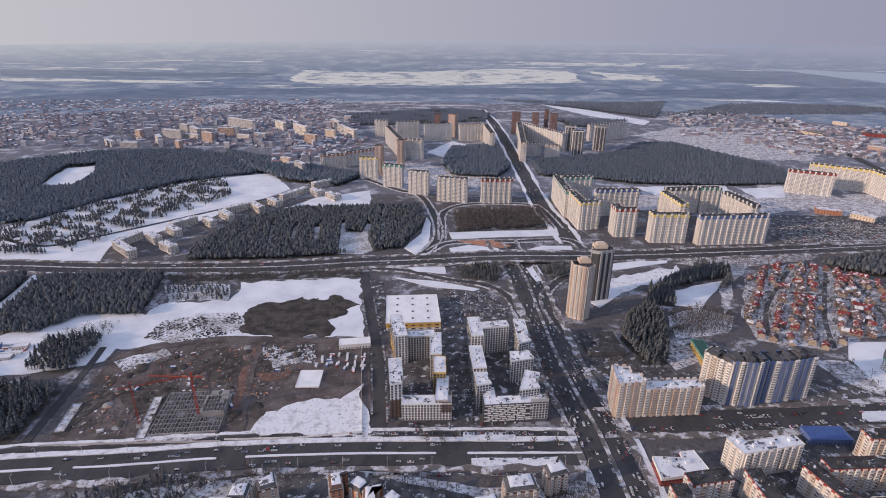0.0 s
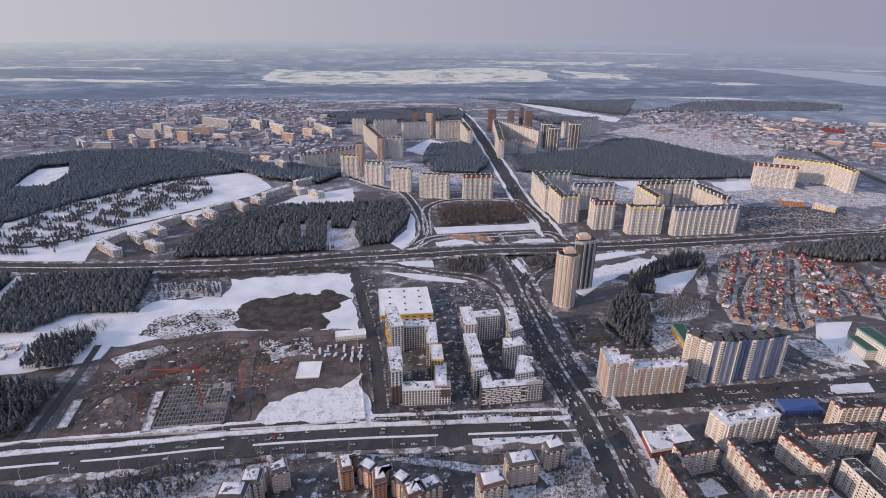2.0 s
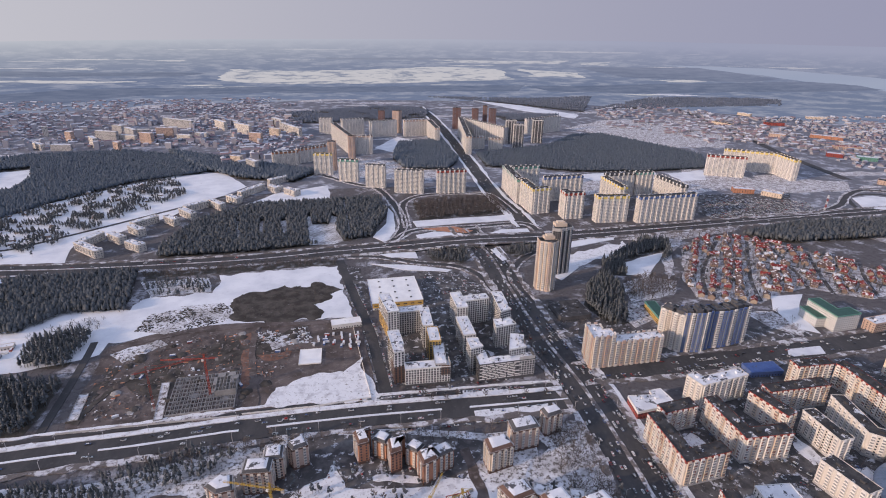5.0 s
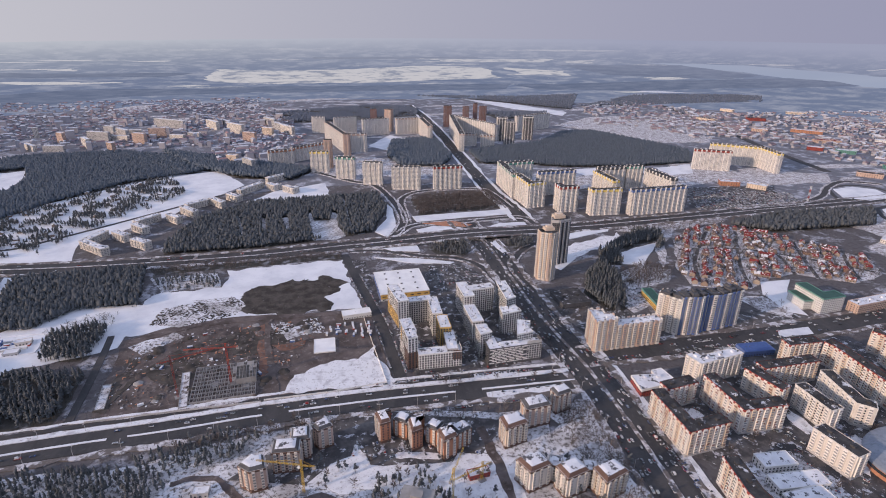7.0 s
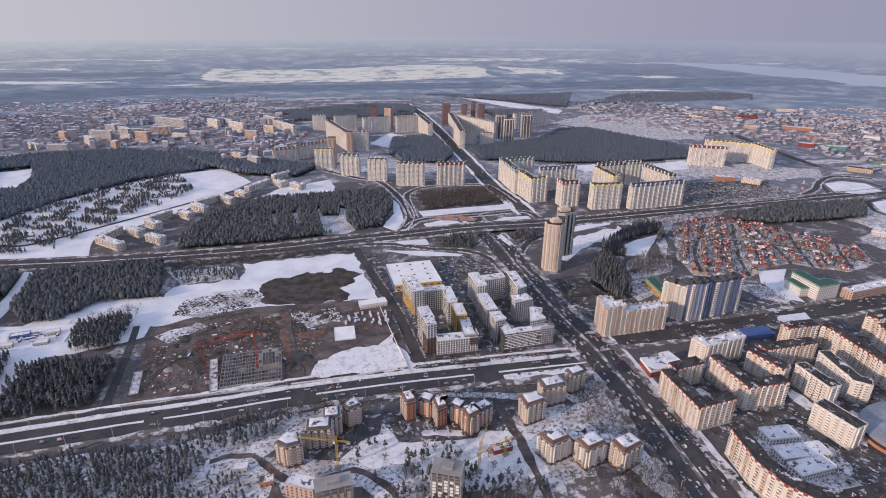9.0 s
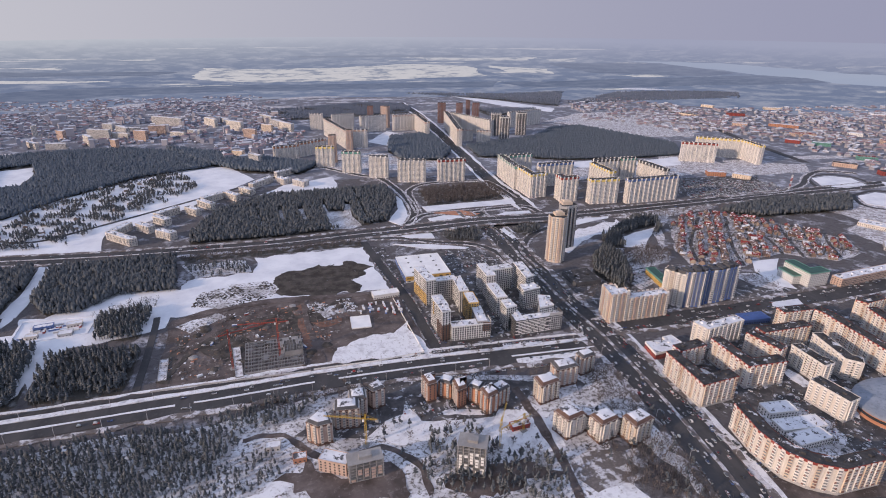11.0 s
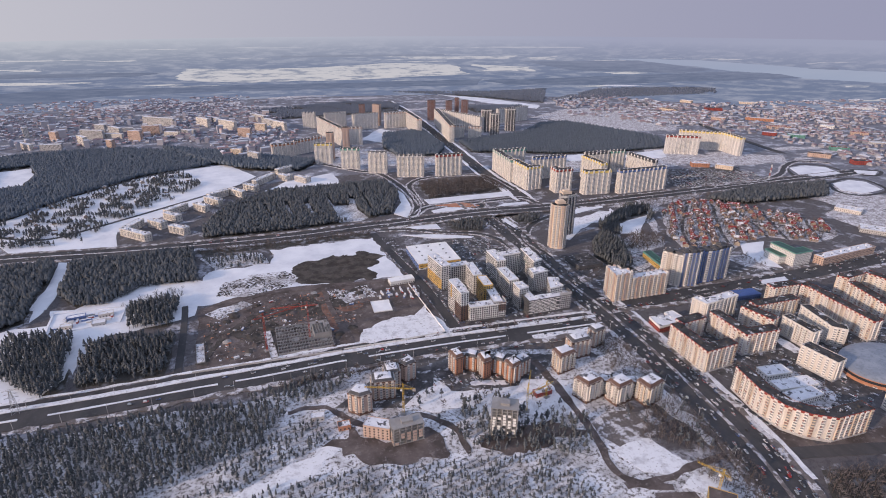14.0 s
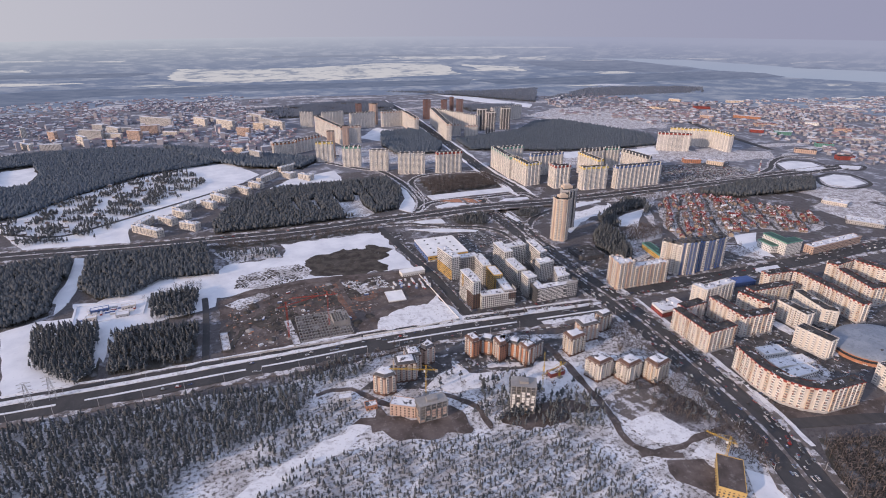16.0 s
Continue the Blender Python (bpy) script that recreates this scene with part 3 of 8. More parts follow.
            if gaps and noise.noise((px / gap_size, py / gap_size, seed)) * 0.5 + 0.5 + rng.uniform(-0.08, 0.08) < gaps:
                continue
            if any(inside(px, py, c) for c in CLEAR):
                continue
            spots.append((px, py, rng.uniform(*tall), spread * rng.uniform(0.8, 1.25)))
        y += spacing
    if spots:
        return tagged(new(name, copies_mesh(name, shapes, spots, mat)), label, category, kind="stuff")


# ---- small things ----
def gable(w, d, h, r, over=0.5):
    """Walls and pitched roof of a small house, as two shapes."""
    wall, roof = Shape(), Shape()
    x, y = w / 2, d / 2
    wall.v += [(-x, -y, -0.3), (x, -y, -0.3), (x, y, -0.3), (-x, y, -0.3), (-x, -y, h), (x, -y, h), (x, y, h), (-x, y, h), (-x, 0, h + r), (x, 0, h + r)]
    wall.f += [(0, 1, 5, 4), (1, 2, 6, 9, 5), (2, 3, 7, 6), (3, 0, 4, 8, 7)]
    X, Y, q = x + over, y + over, r / y
    e = h - over * q
    for s in (-1, 1):
        k = len(roof.v)
        roof.v += [(-X, s * Y, e), (X, s * Y, e), (X, 0, h + r), (-X, 0, h + r), (-X, s * Y, e + 0.3), (X, s * Y, e + 0.3), (X, 0, h + r + 0.3), (-X, 0, h + r + 0.3)]
        fs = [(4, 5, 6, 7), (0, 1, 5, 4), (1, 2, 6, 5), (3, 0, 4, 7)]
        roof.f += [tuple(k + i for i in (face if s < 0 else face[::-1])) for face in fs]
    return wall, roof


def house(w, d, h, r, roof_mat, label, group):
    root = tagged(new("house"), label, "house", group)
    wall, roof = gable(w, d, h, r)
    piece("wall", wall.mesh("wall", M_HOUSE_WALL), root)
    top = piece("roof", roof.mesh("roof", roof_mat), root)
    piece("chimney", Shape().box((w * 0.2, d * 0.14, h + r * 0.9), (0.8, 0.8, 2.2)).mesh("chimney", M_DARK_BRICK), top)
    win = Shape()
    for z in ((1.6, 4.4) if h > 4.5 else (1.6,)):
        for k in range(3):
            for s in (-1, 1):
                win.box(((k - 1) * w * 0.3, s * (d / 2 + 0.02), z), (1.2, 0.12, 1.3), 0, False)
    tagged(piece("window_glazing", win.mesh("window_glazing", M_GLASS), root), kind="stuff")
    return root


LANES = []  # village streets, kept free of houses


def scatter(things, ring, spacing, angle, jitter=0.3, skip=0.1, seed=3, turn=6.0):
    """Copies of a few things over an outline, in loose rows."""
    rng = random.Random(seed)
    ca, sa = math.cos(radians(angle)), math.sin(radians(angle))
    q = [(x * ca + y * sa, -x * sa + y * ca) for x, y in ring]
    u0, u1, v0, v1 = min(p[0] for p in q), max(p[0] for p in q), min(p[1] for p in q), max(p[1] for p in q)
    v = v0
    while v < v1:
        u = u0
        while u < u1:
            a, b = u + rng.uniform(-jitter, jitter) * spacing[0], v + rng.uniform(-jitter, jitter) * spacing[1]
            u += spacing[0]
            x, y = a * ca - b * sa, a * sa + b * ca
            if rng.random() < skip or not inside(x, y, ring) or any(math.dist((x, y), q) < 8 for line in LANES for q in line):
                continue
            copy_thing(rng.choice(things), pose(x, y, 0, 0, 0, angle + rng.choice((0, 0, 90)) + rng.uniform(-turn, turn)))
        v += spacing[1]


def suburb(label, ring, count, sizes, seed, mats, name="far_suburb"):
    """Distant low buildings, too small to count, as one mesh."""
    rng = random.Random(seed)
    xs, ys = [p[0] for p in ring], [p[1] for p in ring]
    v, f, slots, made = [], [], [], 0
    while made < count:
        x, y = rng.uniform(min(xs), max(xs)), rng.uniform(min(ys), max(ys))
        if not inside(x, y, ring):
            continue
        made += 1
        if noise.noise((x / 130, y / 130, seed)) < -0.25:
            continue
        w, d, h = rng.uniform(*sizes[0]), rng.uniform(*sizes[1]), rng.uniform(*sizes[2])
        a = rng.choice((0.1, 0.1, 1.67)) + rng.uniform(-0.15, 0.15) + 0.6 * noise.noise((x / 400, y / 400, 2))
        wall, roof = gable(w, d, h, min(d * 0.28, 2.4), 0.4)
        ca, sa = math.cos(a), math.sin(a)
        r = 1 if rng.random() < 0.45 else (2 if rng.random() < 0.6 else 3)
        p = lay(x, y)
        for part, slot in ((wall, 0), (roof, r)):
            k = len(v)
            v += [(p.x + ca * q[0] - sa * q[1], p.y + sa * q[0] + ca * q[1], p.z + q[2]) for q in part.v]
            f += [tuple(k + i for i in face) for face in part.f]
            slots += [slot] * len(part.f)
    return tagged(new(name, mesh_of(name, v, f, mats, slots)), label, "suburb", kind="stuff")


def car(label, long=4.5, wide=1.8, tall=1.45, box=False):
    root = tagged(new("car"), label, "car", "cars on roads and yards")
    s = Shape()
    x, y = long / 2, wide / 2
    prof = [(-x, 0.35), (x, 0.35), (x, 0.75), (x * 0.92, 0.9), (-x * 0.94, 0.98), (-x, 0.8)]
    s.v += [(a, -y, b) for a, b in prof] + [(a, y, b) for a, b in prof]
    n = len(prof)
    s.f += [tuple(range(n)), tuple(range(2 * n - 1, n - 1, -1))] + [((i + 1) % n, i, n + i, n + (i + 1) % n) for i in range(n)]
    piece("body", s.mesh("body", M_CAR), root)
    c = Shape()
    lo, hi = (-x * 0.9, x * 0.35), (-x * 0.72, x * 0.12)
    c.v += [(lo[0], -y * 0.94, 0.93), (lo[1], -y * 0.94, 0.9), (lo[1], y * 0.94, 0.9), (lo[0], y * 0.94, 0.93), (hi[0], -y * 0.78, tall), (hi[1], -y * 0.78, tall), (hi[1], y * 0.78, tall), (hi[0], y * 0.78, tall)]
    c.f += [(4, 5, 6, 7), (0, 1, 5, 4), (1, 2, 6, 5), (2, 3, 7, 6), (3, 0, 4, 7)]
    piece("cabin", c.mesh("cabin", M_CAR if box else M_GLASS), root)
    ring = [(0.33 * math.cos(k * math.tau / 8), 0.33 * math.sin(k * math.tau / 8)) for k in range(8)]
    wheel = Shape()
    wheel.v += [(a, -0.11, b) for a, b in ring] + [(a, 0.11, b) for a, b in ring]
    wheel.f += [tuple(range(8)), tuple(range(15, 7, -1))] + [((i + 1) % 8, i, 8 + i, 8 + (i + 1) % 8) for i in range(8)]
    me = wheel.mesh("wheel", M_TYRE)
    for sx in (-0.62, 0.62):
        for sy in (-0.9, 0.9):
            piece("wheel", me, root, at=(sx * x, sy * y, 0.33))
    return root


def along(line, s):
    """Place and heading at a share s of a line."""
    total = sum(math.dist(a, b) for a, b in zip(line, line[1:]))
    left = s * total
    for a, b in zip(line, line[1:]):
        d = math.dist(a, b)
        if left <= d or b is line[-1]:
            k = left / max(d, 1e-6)
            return a[0] + (b[0] - a[0]) * k, a[1] + (b[1] - a[1]) * k, math.atan2(b[1] - a[1], b[0] - a[0])
        left -= d


def place(ob, x, y, z, deg):
    ob.location, ob.rotation_euler.z = (x, y, z), radians(deg)
    return ob


def street_lamp(label):
    root = tagged(new("street_lamp"), label, "street lamp", "street lamps")
    piece("pole", Shape().beam((0, 0, 0), (0, 0, 9.5), 0.28).mesh("pole", M_GREY), root)
    arm = piece("arm", Shape().beam((0, 0, 9.4), (0, 2.2, 9.9), 0.18).mesh("arm", M_GREY), root)
    piece("lamp_head", Shape().box((0, 2.5, 9.9), (0.5, 1.1, 0.22)).mesh("lamp_head", M_GREY), arm)
    return root


def lattice(sh, a, b, w, step, bar):
    """A square lattice mast between two points."""
    a, b = Vector(a), Vector(b)
    d = (b - a).normalized()
    s = d.cross(Vector((0, 0, 1)) if abs(d.z) < 0.9 else Vector((1, 0, 0))).normalized() * (w / 2)
    u = d.cross(s).normalized() * (w / 2)
    corner = [s + u, u - s, -s - u, s - u]
    n = max(2, int((b - a).length / step))
    for c in corner:
        sh.beam(a + c, b + c, bar)
    for i in range(n):
        p, q = a + (b - a) * (i / n), a + (b - a) * ((i + 1) / n)
        for k in range(4):
            sh.beam(p + corner[k], q + corner[(k + 1) % 4], bar * 0.7)
    return sh


def tower_crane(x, y, tall, jib, deg, mat, label):
    root = tagged(new("tower_crane"), label, "tower crane", "tower cranes")
    piece("mast", lattice(Shape(), (0, 0, 0), (0, 0, tall), 1.5, 2.2, 0.2).mesh("mast", mat), root)
    piece("jib", lattice(Shape(), (1, 0, tall + 0.8), (jib, 0, tall + 0.8), 0.9, 2.2, 0.14).mesh("jib", mat), root)
    piece("counter_jib", lattice(Shape(), (-1, 0, tall + 0.8), (-jib * 0.3, 0, tall + 0.8), 0.9, 2.2, 0.14).mesh("counter_jib", mat), root)
    piece("counterweight", Shape().box((-jib * 0.28, 0, tall - 0.4), (3.0, 1.8, 2.4)).mesh("counterweight", M_CONCRETE), root, "grey concrete blocks")
    piece("apex", lattice(Shape(), (0, 0, tall), (0, 0, tall + 6), 1.2, 2.0, 0.26).mesh("apex", mat), root)
    piece("cab", Shape().box((1.6, 1.2, tall - 0.4), (1.8, 1.4, 2.0)).mesh("cab", M_WHITE), root)
    piece("stay", Shape().beam((0, 0, tall + 6), (jib * 0.7, 0, tall + 1.4), 0.16).beam((0, 0, tall + 6), (-jib * 0.27, 0, tall + 1.4), 0.16).mesh("stay", mat), root)
    piece("footing", Shape().box((0, 0, 0.3), (6, 6, 1.0)).mesh("footing", M_CONCRETE), root)
    return place(root, x, y, 0.4, deg)


def pylon(x, y, deg):
    root = tagged(new("power_pylon"), "dark lattice power pylon standing in snow", "power pylon", "power pylons")
    sh = Shape()
    for sx, sy in ((-1, -1), (1, -1), (1, 1), (-1, 1)):
        sh.beam((3.2 * sx, 3.2 * sy, 0), (0.7 * sx, 0.7 * sy, 26), 0.3)
        for k in range(6):
            z0, z1 = k * 4.3, (k + 1) * 4.3
            r0, r1 = 3.2 - 2.5 * z0 / 26, 3.2 - 2.5 * z1 / 26
            sh.beam((r0 * sx, r0 * sy, z0), (r1 * -sy, r1 * sx, z1), 0.18)
    piece("tower_body", sh.mesh("tower_body", M_GREY), root)
    for z in (18, 22, 26):
        piece("cross_arm", Shape().beam((-6, 0, z), (6, 0, z), 0.3).beam((-6, 0, z), (0, 0, z + 1.8), 0.2).beam((6, 0, z), (0, 0, z + 1.8), 0.2).mesh("cross_arm", M_GREY), root)
    return place(root, x, y, 0, deg)


def container(label, mat):
    root = tagged(new("site_container"), label, "container", "site containers")
    edge = [(-3.0 + 0.25 * k, -1.2 - (0.08 if k % 4 > 1 else 0.0)) for k in range(25)]
    sh = Shape().prism(edge + [(-x, -y) for x, y in edge], 0.05, 2.55)
    piece("shell", sh.mesh("shell", mat), root)
    piece("roof_snow", Shape().box((0, 0, 2.62), (5.8, 2.3, 0.16)).mesh("roof_snow", M_ROOF_WHITE), root)
    piece("door", Shape().box((3.03, 0, 1.25), (0.08, 2.0, 2.2)).mesh("door", M_GREY), root)
    return root


def heap(rng, x, y, r, h, mat, label, name="mound"):
    """A rounded, lumpy pile."""
    v, f, n, m = [(0, 0, h)], [], 14, 5
    for j in range(1, m + 1):
        for k in range(n):
            a, q = k * math.tau / n, j / m
            rr = r * q * (1 + 0.25 * noise.noise((math.cos(a) * 1.5 + x, math.sin(a) * 1.5 + y, q)))
            v.append((rr * math.cos(a), rr * math.sin(a), h * (1 - q * q) * (1 + 0.3 * noise.noise((rr * math.cos(a) / 3 + x, rr * math.sin(a) / 3, y))) - (0.5 if j == m else 0)))
    f += [(0, 1 + k, 1 + (k + 1) % n) for k in range(n)]
    for j in range(m - 1):
        o, p = 1 + j * n, 1 + (j + 1) * n
        f += [(o + k, p + k, p + (k + 1) % n, o + (k + 1) % n) for k in range(n)]
    ob = tagged(new(name, mesh_of(name, v, f, mat)), label, "heap", "heaps on the building site")
    return place(ob, x, y, 0.4, rng.uniform(0, 360))


def tree(kind, label, tall, seed):
    """A single tree with its trunk and crown."""
    rng = random.Random(seed)
    root = tagged(new(kind), label, "tree", "single trees")
    v, f = stick((0, 0, 0), (0, 0, tall * 0.9), tall * 0.02)
    for k in range(6):
        a = k * 1.9
        add(v, f, *stick((0, 0, tall * (0.35 + 0.08 * k)), (tall * 0.16 * math.cos(a), tall * 0.16 * math.sin(a), tall * (0.45 + 0.08 * k)), tall * 0.008))
    piece("trunk", mesh_of("trunk", v, f, M_TRUNK), root)
    v, f = [], []
    if kind == "pine_tree":
        for k in range(16):
            q = k / 15
            a, r = rng.uniform(0, 6.28), tall * 0.17 * (1.15 - q) * rng.uniform(0.4, 1.1)
            add(v, f, *lump(rng, (r * math.cos(a), r * math.sin(a), tall * (0.38 + 0.55 * q)), tall * 0.085 * (1.3 - 0.5 * q), tall * 0.1))
        mat = M_PINE
    else:
        for k in range(3):
            bv, bf = birch_shape(rng)
            add(v, f, [(x * tall * 1.3, y * tall * 1.3, z * tall) for x, y, z in bv], bf)
        mat = M_TWIG
    piece("crown", mesh_of("crown", v, f, mat), root)
    return root


def fence(line, label, mat, tall=2.4, run=9.0):
    """A hoarding of panels between posts."""
    root = tagged(new("site_fence"), label, "fence")
    panel = Shape().box((run / 2, 0, tall / 2), (run - 0.2, 0.12, tall - 0.3)).mesh("panel", mat)
    post = Shape().box((0, 0, tall / 2), (0.22, 0.22, tall)).mesh("post", M_GREY)
    total = sum(math.dist(a, b) for a, b in zip(line, line[1:]))
    for k in range(int(total / run)):
        x, y, a = along(line, k * run / total)
        for nm, me in (("panel", panel), ("post", post)):
            o = piece(nm, me, root, at=(x, y, 0.3))
            o.rotation_euler.z = a
    return root


# ---- ground, fields, water ----
def land():
    """The one ground sheet, a wheel of rings out to the horizon."""
    rings = [0, 300, 700, 1200, 1800, 2200, 2500, 2700, 3300, 4000, 4500, 5200, 6000, 7500, 9500, 11400]
    v, f, n = [], [], 96
    for r in rings:
        v += [lay(r * math.cos(k * math.tau / n), r * math.sin(k * math.tau / n)) for k in range(n)]
    for i in range(len(rings) - 1):
        f += [(i * n + k, (i + 1) * n + k, (i + 1) * n + (k + 1) % n, i * n + (k + 1) % n) for k in range(n)]
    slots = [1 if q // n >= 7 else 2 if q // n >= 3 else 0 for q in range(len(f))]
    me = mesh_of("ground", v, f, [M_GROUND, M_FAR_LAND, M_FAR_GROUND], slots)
    me.validate()
    tagged(new("ground", me), "winter ground of a town, patched with dirty snow and asphalt", "ground", kind="structure")


land()
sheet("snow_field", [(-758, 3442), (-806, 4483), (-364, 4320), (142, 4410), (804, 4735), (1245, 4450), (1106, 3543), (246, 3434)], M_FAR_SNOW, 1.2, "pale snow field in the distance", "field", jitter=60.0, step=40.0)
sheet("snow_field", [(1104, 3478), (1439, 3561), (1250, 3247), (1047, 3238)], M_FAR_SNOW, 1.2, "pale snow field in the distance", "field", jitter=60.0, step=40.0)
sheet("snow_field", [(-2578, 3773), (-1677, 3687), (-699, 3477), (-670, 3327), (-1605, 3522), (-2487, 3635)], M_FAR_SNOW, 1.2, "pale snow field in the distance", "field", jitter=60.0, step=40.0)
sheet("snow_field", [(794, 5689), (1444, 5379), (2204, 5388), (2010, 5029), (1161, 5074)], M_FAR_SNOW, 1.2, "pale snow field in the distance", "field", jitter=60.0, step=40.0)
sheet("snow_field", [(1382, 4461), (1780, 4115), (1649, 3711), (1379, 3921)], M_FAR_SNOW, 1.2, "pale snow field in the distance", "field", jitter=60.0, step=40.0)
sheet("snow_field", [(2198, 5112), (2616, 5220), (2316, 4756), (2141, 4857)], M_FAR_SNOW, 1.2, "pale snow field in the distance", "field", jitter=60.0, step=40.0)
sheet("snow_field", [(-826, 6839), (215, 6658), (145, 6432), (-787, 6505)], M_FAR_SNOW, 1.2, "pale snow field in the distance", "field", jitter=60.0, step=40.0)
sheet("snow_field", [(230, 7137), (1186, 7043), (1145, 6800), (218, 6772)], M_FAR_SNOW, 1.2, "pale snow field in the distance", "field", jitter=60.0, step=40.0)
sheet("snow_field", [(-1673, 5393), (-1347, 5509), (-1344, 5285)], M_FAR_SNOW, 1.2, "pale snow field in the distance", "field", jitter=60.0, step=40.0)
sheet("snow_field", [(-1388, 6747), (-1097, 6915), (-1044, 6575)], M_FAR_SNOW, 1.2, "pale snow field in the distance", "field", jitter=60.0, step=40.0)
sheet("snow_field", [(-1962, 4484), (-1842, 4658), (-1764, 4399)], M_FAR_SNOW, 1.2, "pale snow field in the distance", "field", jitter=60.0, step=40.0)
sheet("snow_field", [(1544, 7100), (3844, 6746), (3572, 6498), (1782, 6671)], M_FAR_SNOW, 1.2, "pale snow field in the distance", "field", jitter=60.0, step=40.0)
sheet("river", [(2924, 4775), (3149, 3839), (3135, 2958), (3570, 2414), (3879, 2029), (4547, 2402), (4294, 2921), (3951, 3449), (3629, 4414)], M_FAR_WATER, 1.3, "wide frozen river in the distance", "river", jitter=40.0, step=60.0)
def far_fields():
    """Thin snowy fields strewn over the distance."""
    rng = random.Random(31)
    for k in range(170):
        d, a = (rng.uniform(2800, 9500) if k < 110 else rng.uniform(1500, 2650)), radians(rng.uniform(32, 148))
        x, y = d * math.cos(a), d * math.sin(a)
        w, h = rng.uniform(60, 330) * d / 4000, rng.uniform(10, 55) * d / 4000
        mat, up = (M_FAR_SNOW, 1.0) if k < 110 else (M_DIRTY_SNOW, 0.05)
        sheet("snow_field", [(x - w, y), (x - w * 0.4, y + h), (x + w * 0.6, y + h * 0.7), (x + w, y - h * 0.2), (x, y - h)], mat, up, "thin pale field far away", "field", jitter=h * 0.8, step=h * 1.2)


far_fields()
sheet("snow_field", [(-1869, 2962), (-1843, 3186), (-1703, 3115), (-1657, 2948)], M_SNOW, 0.5, "small snow clearing among woods", "field", jitter=10.0)
sheet("snow_field", [(-928, 2519), (-770, 2744), (-709, 2426), (-851, 2362)], M_DIRTY_SNOW, 0.5, "snow clearing beside a town", "field", jitter=10.0)
sheet("snow_field", [(-234, 2701), (91, 2835), (116, 2752), (-203, 2645)], M_DIRTY_SNOW, 0.5, "strip of snow beside a far road", "field", jitter=6.0)
sheet("snow_field", [(-824, 2574), (-354, 2604), (-343, 2516), (-789, 2456)], M_DIRTY_SNOW, 0.5, "strip of snow by a far town", "field", jitter=6.0)
sheet("snow_field", [(597, 2667), (784, 2475), (947, 2179), (888, 2089), (737, 2316)], M_SNOW, 0.5, "long snow strip beside a far road", "field", jitter=6.0)
sheet("snow_field", [(1318, 2707), (1507, 2635), (1421, 2406), (1434, 2577), (1311, 2574), (1239, 2325), (1190, 2324)], M_SNOW, 0.5, "angled snow strip in the distance", "field", jitter=6.0)
sheet("snow_field", [(1665, 2843), (2396, 2738), (2344, 2676), (1718, 2780)], M_SNOW, 0.5, "thin far strip of snow", "field", jitter=6.0)
sheet("snow_field", [(945, 2018), (1244, 1974), (1281, 1744), (1187, 1580), (1012, 1581), (908, 1684)], M_DIRTY_SNOW, 0.5, "snowy waste ground at the wood's edge", "field", jitter=10.0)
sheet("snow_field", [(525, 1249), (753, 1260), (737, 1181), (553, 1184)], M_SNOW, 0.3, "snow field behind the apartment slabs", "field")
sheet("snow_field", [(776, 1226), (894, 1248), (842, 1157), (772, 1150)], M_SNOW, 0.3, "snow field beside the slabs", "field")
sheet("snow_field", [(990, 1176), (1095, 1175), (1026, 1092), (962, 1105)], M_DIRTY_SNOW, 0.3, "snow lot behind the market", "field")
sheet("snow_field", [(-849, 1275), (-872, 1365), (-882, 1443), (-820, 1466), (-788, 1386), (-786, 1293)], M_SNOW, 0.3, "snow clearing inside pine wood", "field")
sheet("snow_field", [(44, 1623), (131, 1789), (179, 1719), (98, 1550)], M_SNOW, 0.3, "snowy school yard between slabs", "field")
sheet("snow_field", [(-754, 994), (-656, 845), (-497, 840), (-514, 913), (-411, 1026), (-351, 1116), (-277, 1243), (-353, 1380), (-459, 1360), (-560, 1271), (-658, 1164), (-722, 1040)], M_SNOW, 0.3, "white field dotted with pines and houses", "field")
sheet("snow_field", [(-261, 1103), (-209, 1176), (-96, 1227), (-89, 1126), (-163, 1097)], M_SNOW, 0.3, "white field between blocks and pine wood", "field")
sheet("snow_field", [(-354, 573), (-355, 649), (-346, 687), (-256, 700), (-251, 754), (-80, 764), (-61, 583), (-93, 602), (-174, 594), (-274, 591)], M_SNOW, 0.3, "bright snow field beside the building site", "field", jitter=8.0, step=5.0)
sheet("snow_field", [(-503, 613), (-448, 682), (-348, 656), (-352, 576), (-353, 552), (-416, 533), (-449, 529)], M_SNOW, 0.25, "snowy clearing with shrubs", "field")
sheet("spoil_ground", [(-226, 659), (-213, 682), (-166, 697), (-135, 693), (-111, 706), (-81, 683), (-90, 658), (-109, 633), (-100, 602), (-160, 593), (-212, 609)], M_MOUND, 0.5, "low mound of dark excavated soil", "soil", jitter=12.0, step=5.0)
sheet("spoil_ground", [(-327, 600), (-322, 645), (-285, 651), (-263, 597), (-277, 583)], M_SCRUB_SNOW, 0.5, "snow churned up with soil", "soil")
sheet("spoil_ground", [(-286, 661), (-234, 662), (-210, 629), (-226, 609), (-267, 611)], M_SCRUB_SNOW, 0.5, "snow churned up with soil", "soil")
sheet("site_ground", [(-349, 570), (-276, 598), (-182, 601), (-60, 587), (-50, 541), (-43, 427), (-178, 410), (-339, 423)], M_DIRT, 0.4, "brown churned soil of a building site", "soil")
sheet("soil_patch", [(-257, 544), (-207, 570), (-140, 560), (-163, 516), (-212, 499)], M_MOUND, 0.65, "patch of churned ground on the building site", "soil", jitter=7.0, step=8.0)
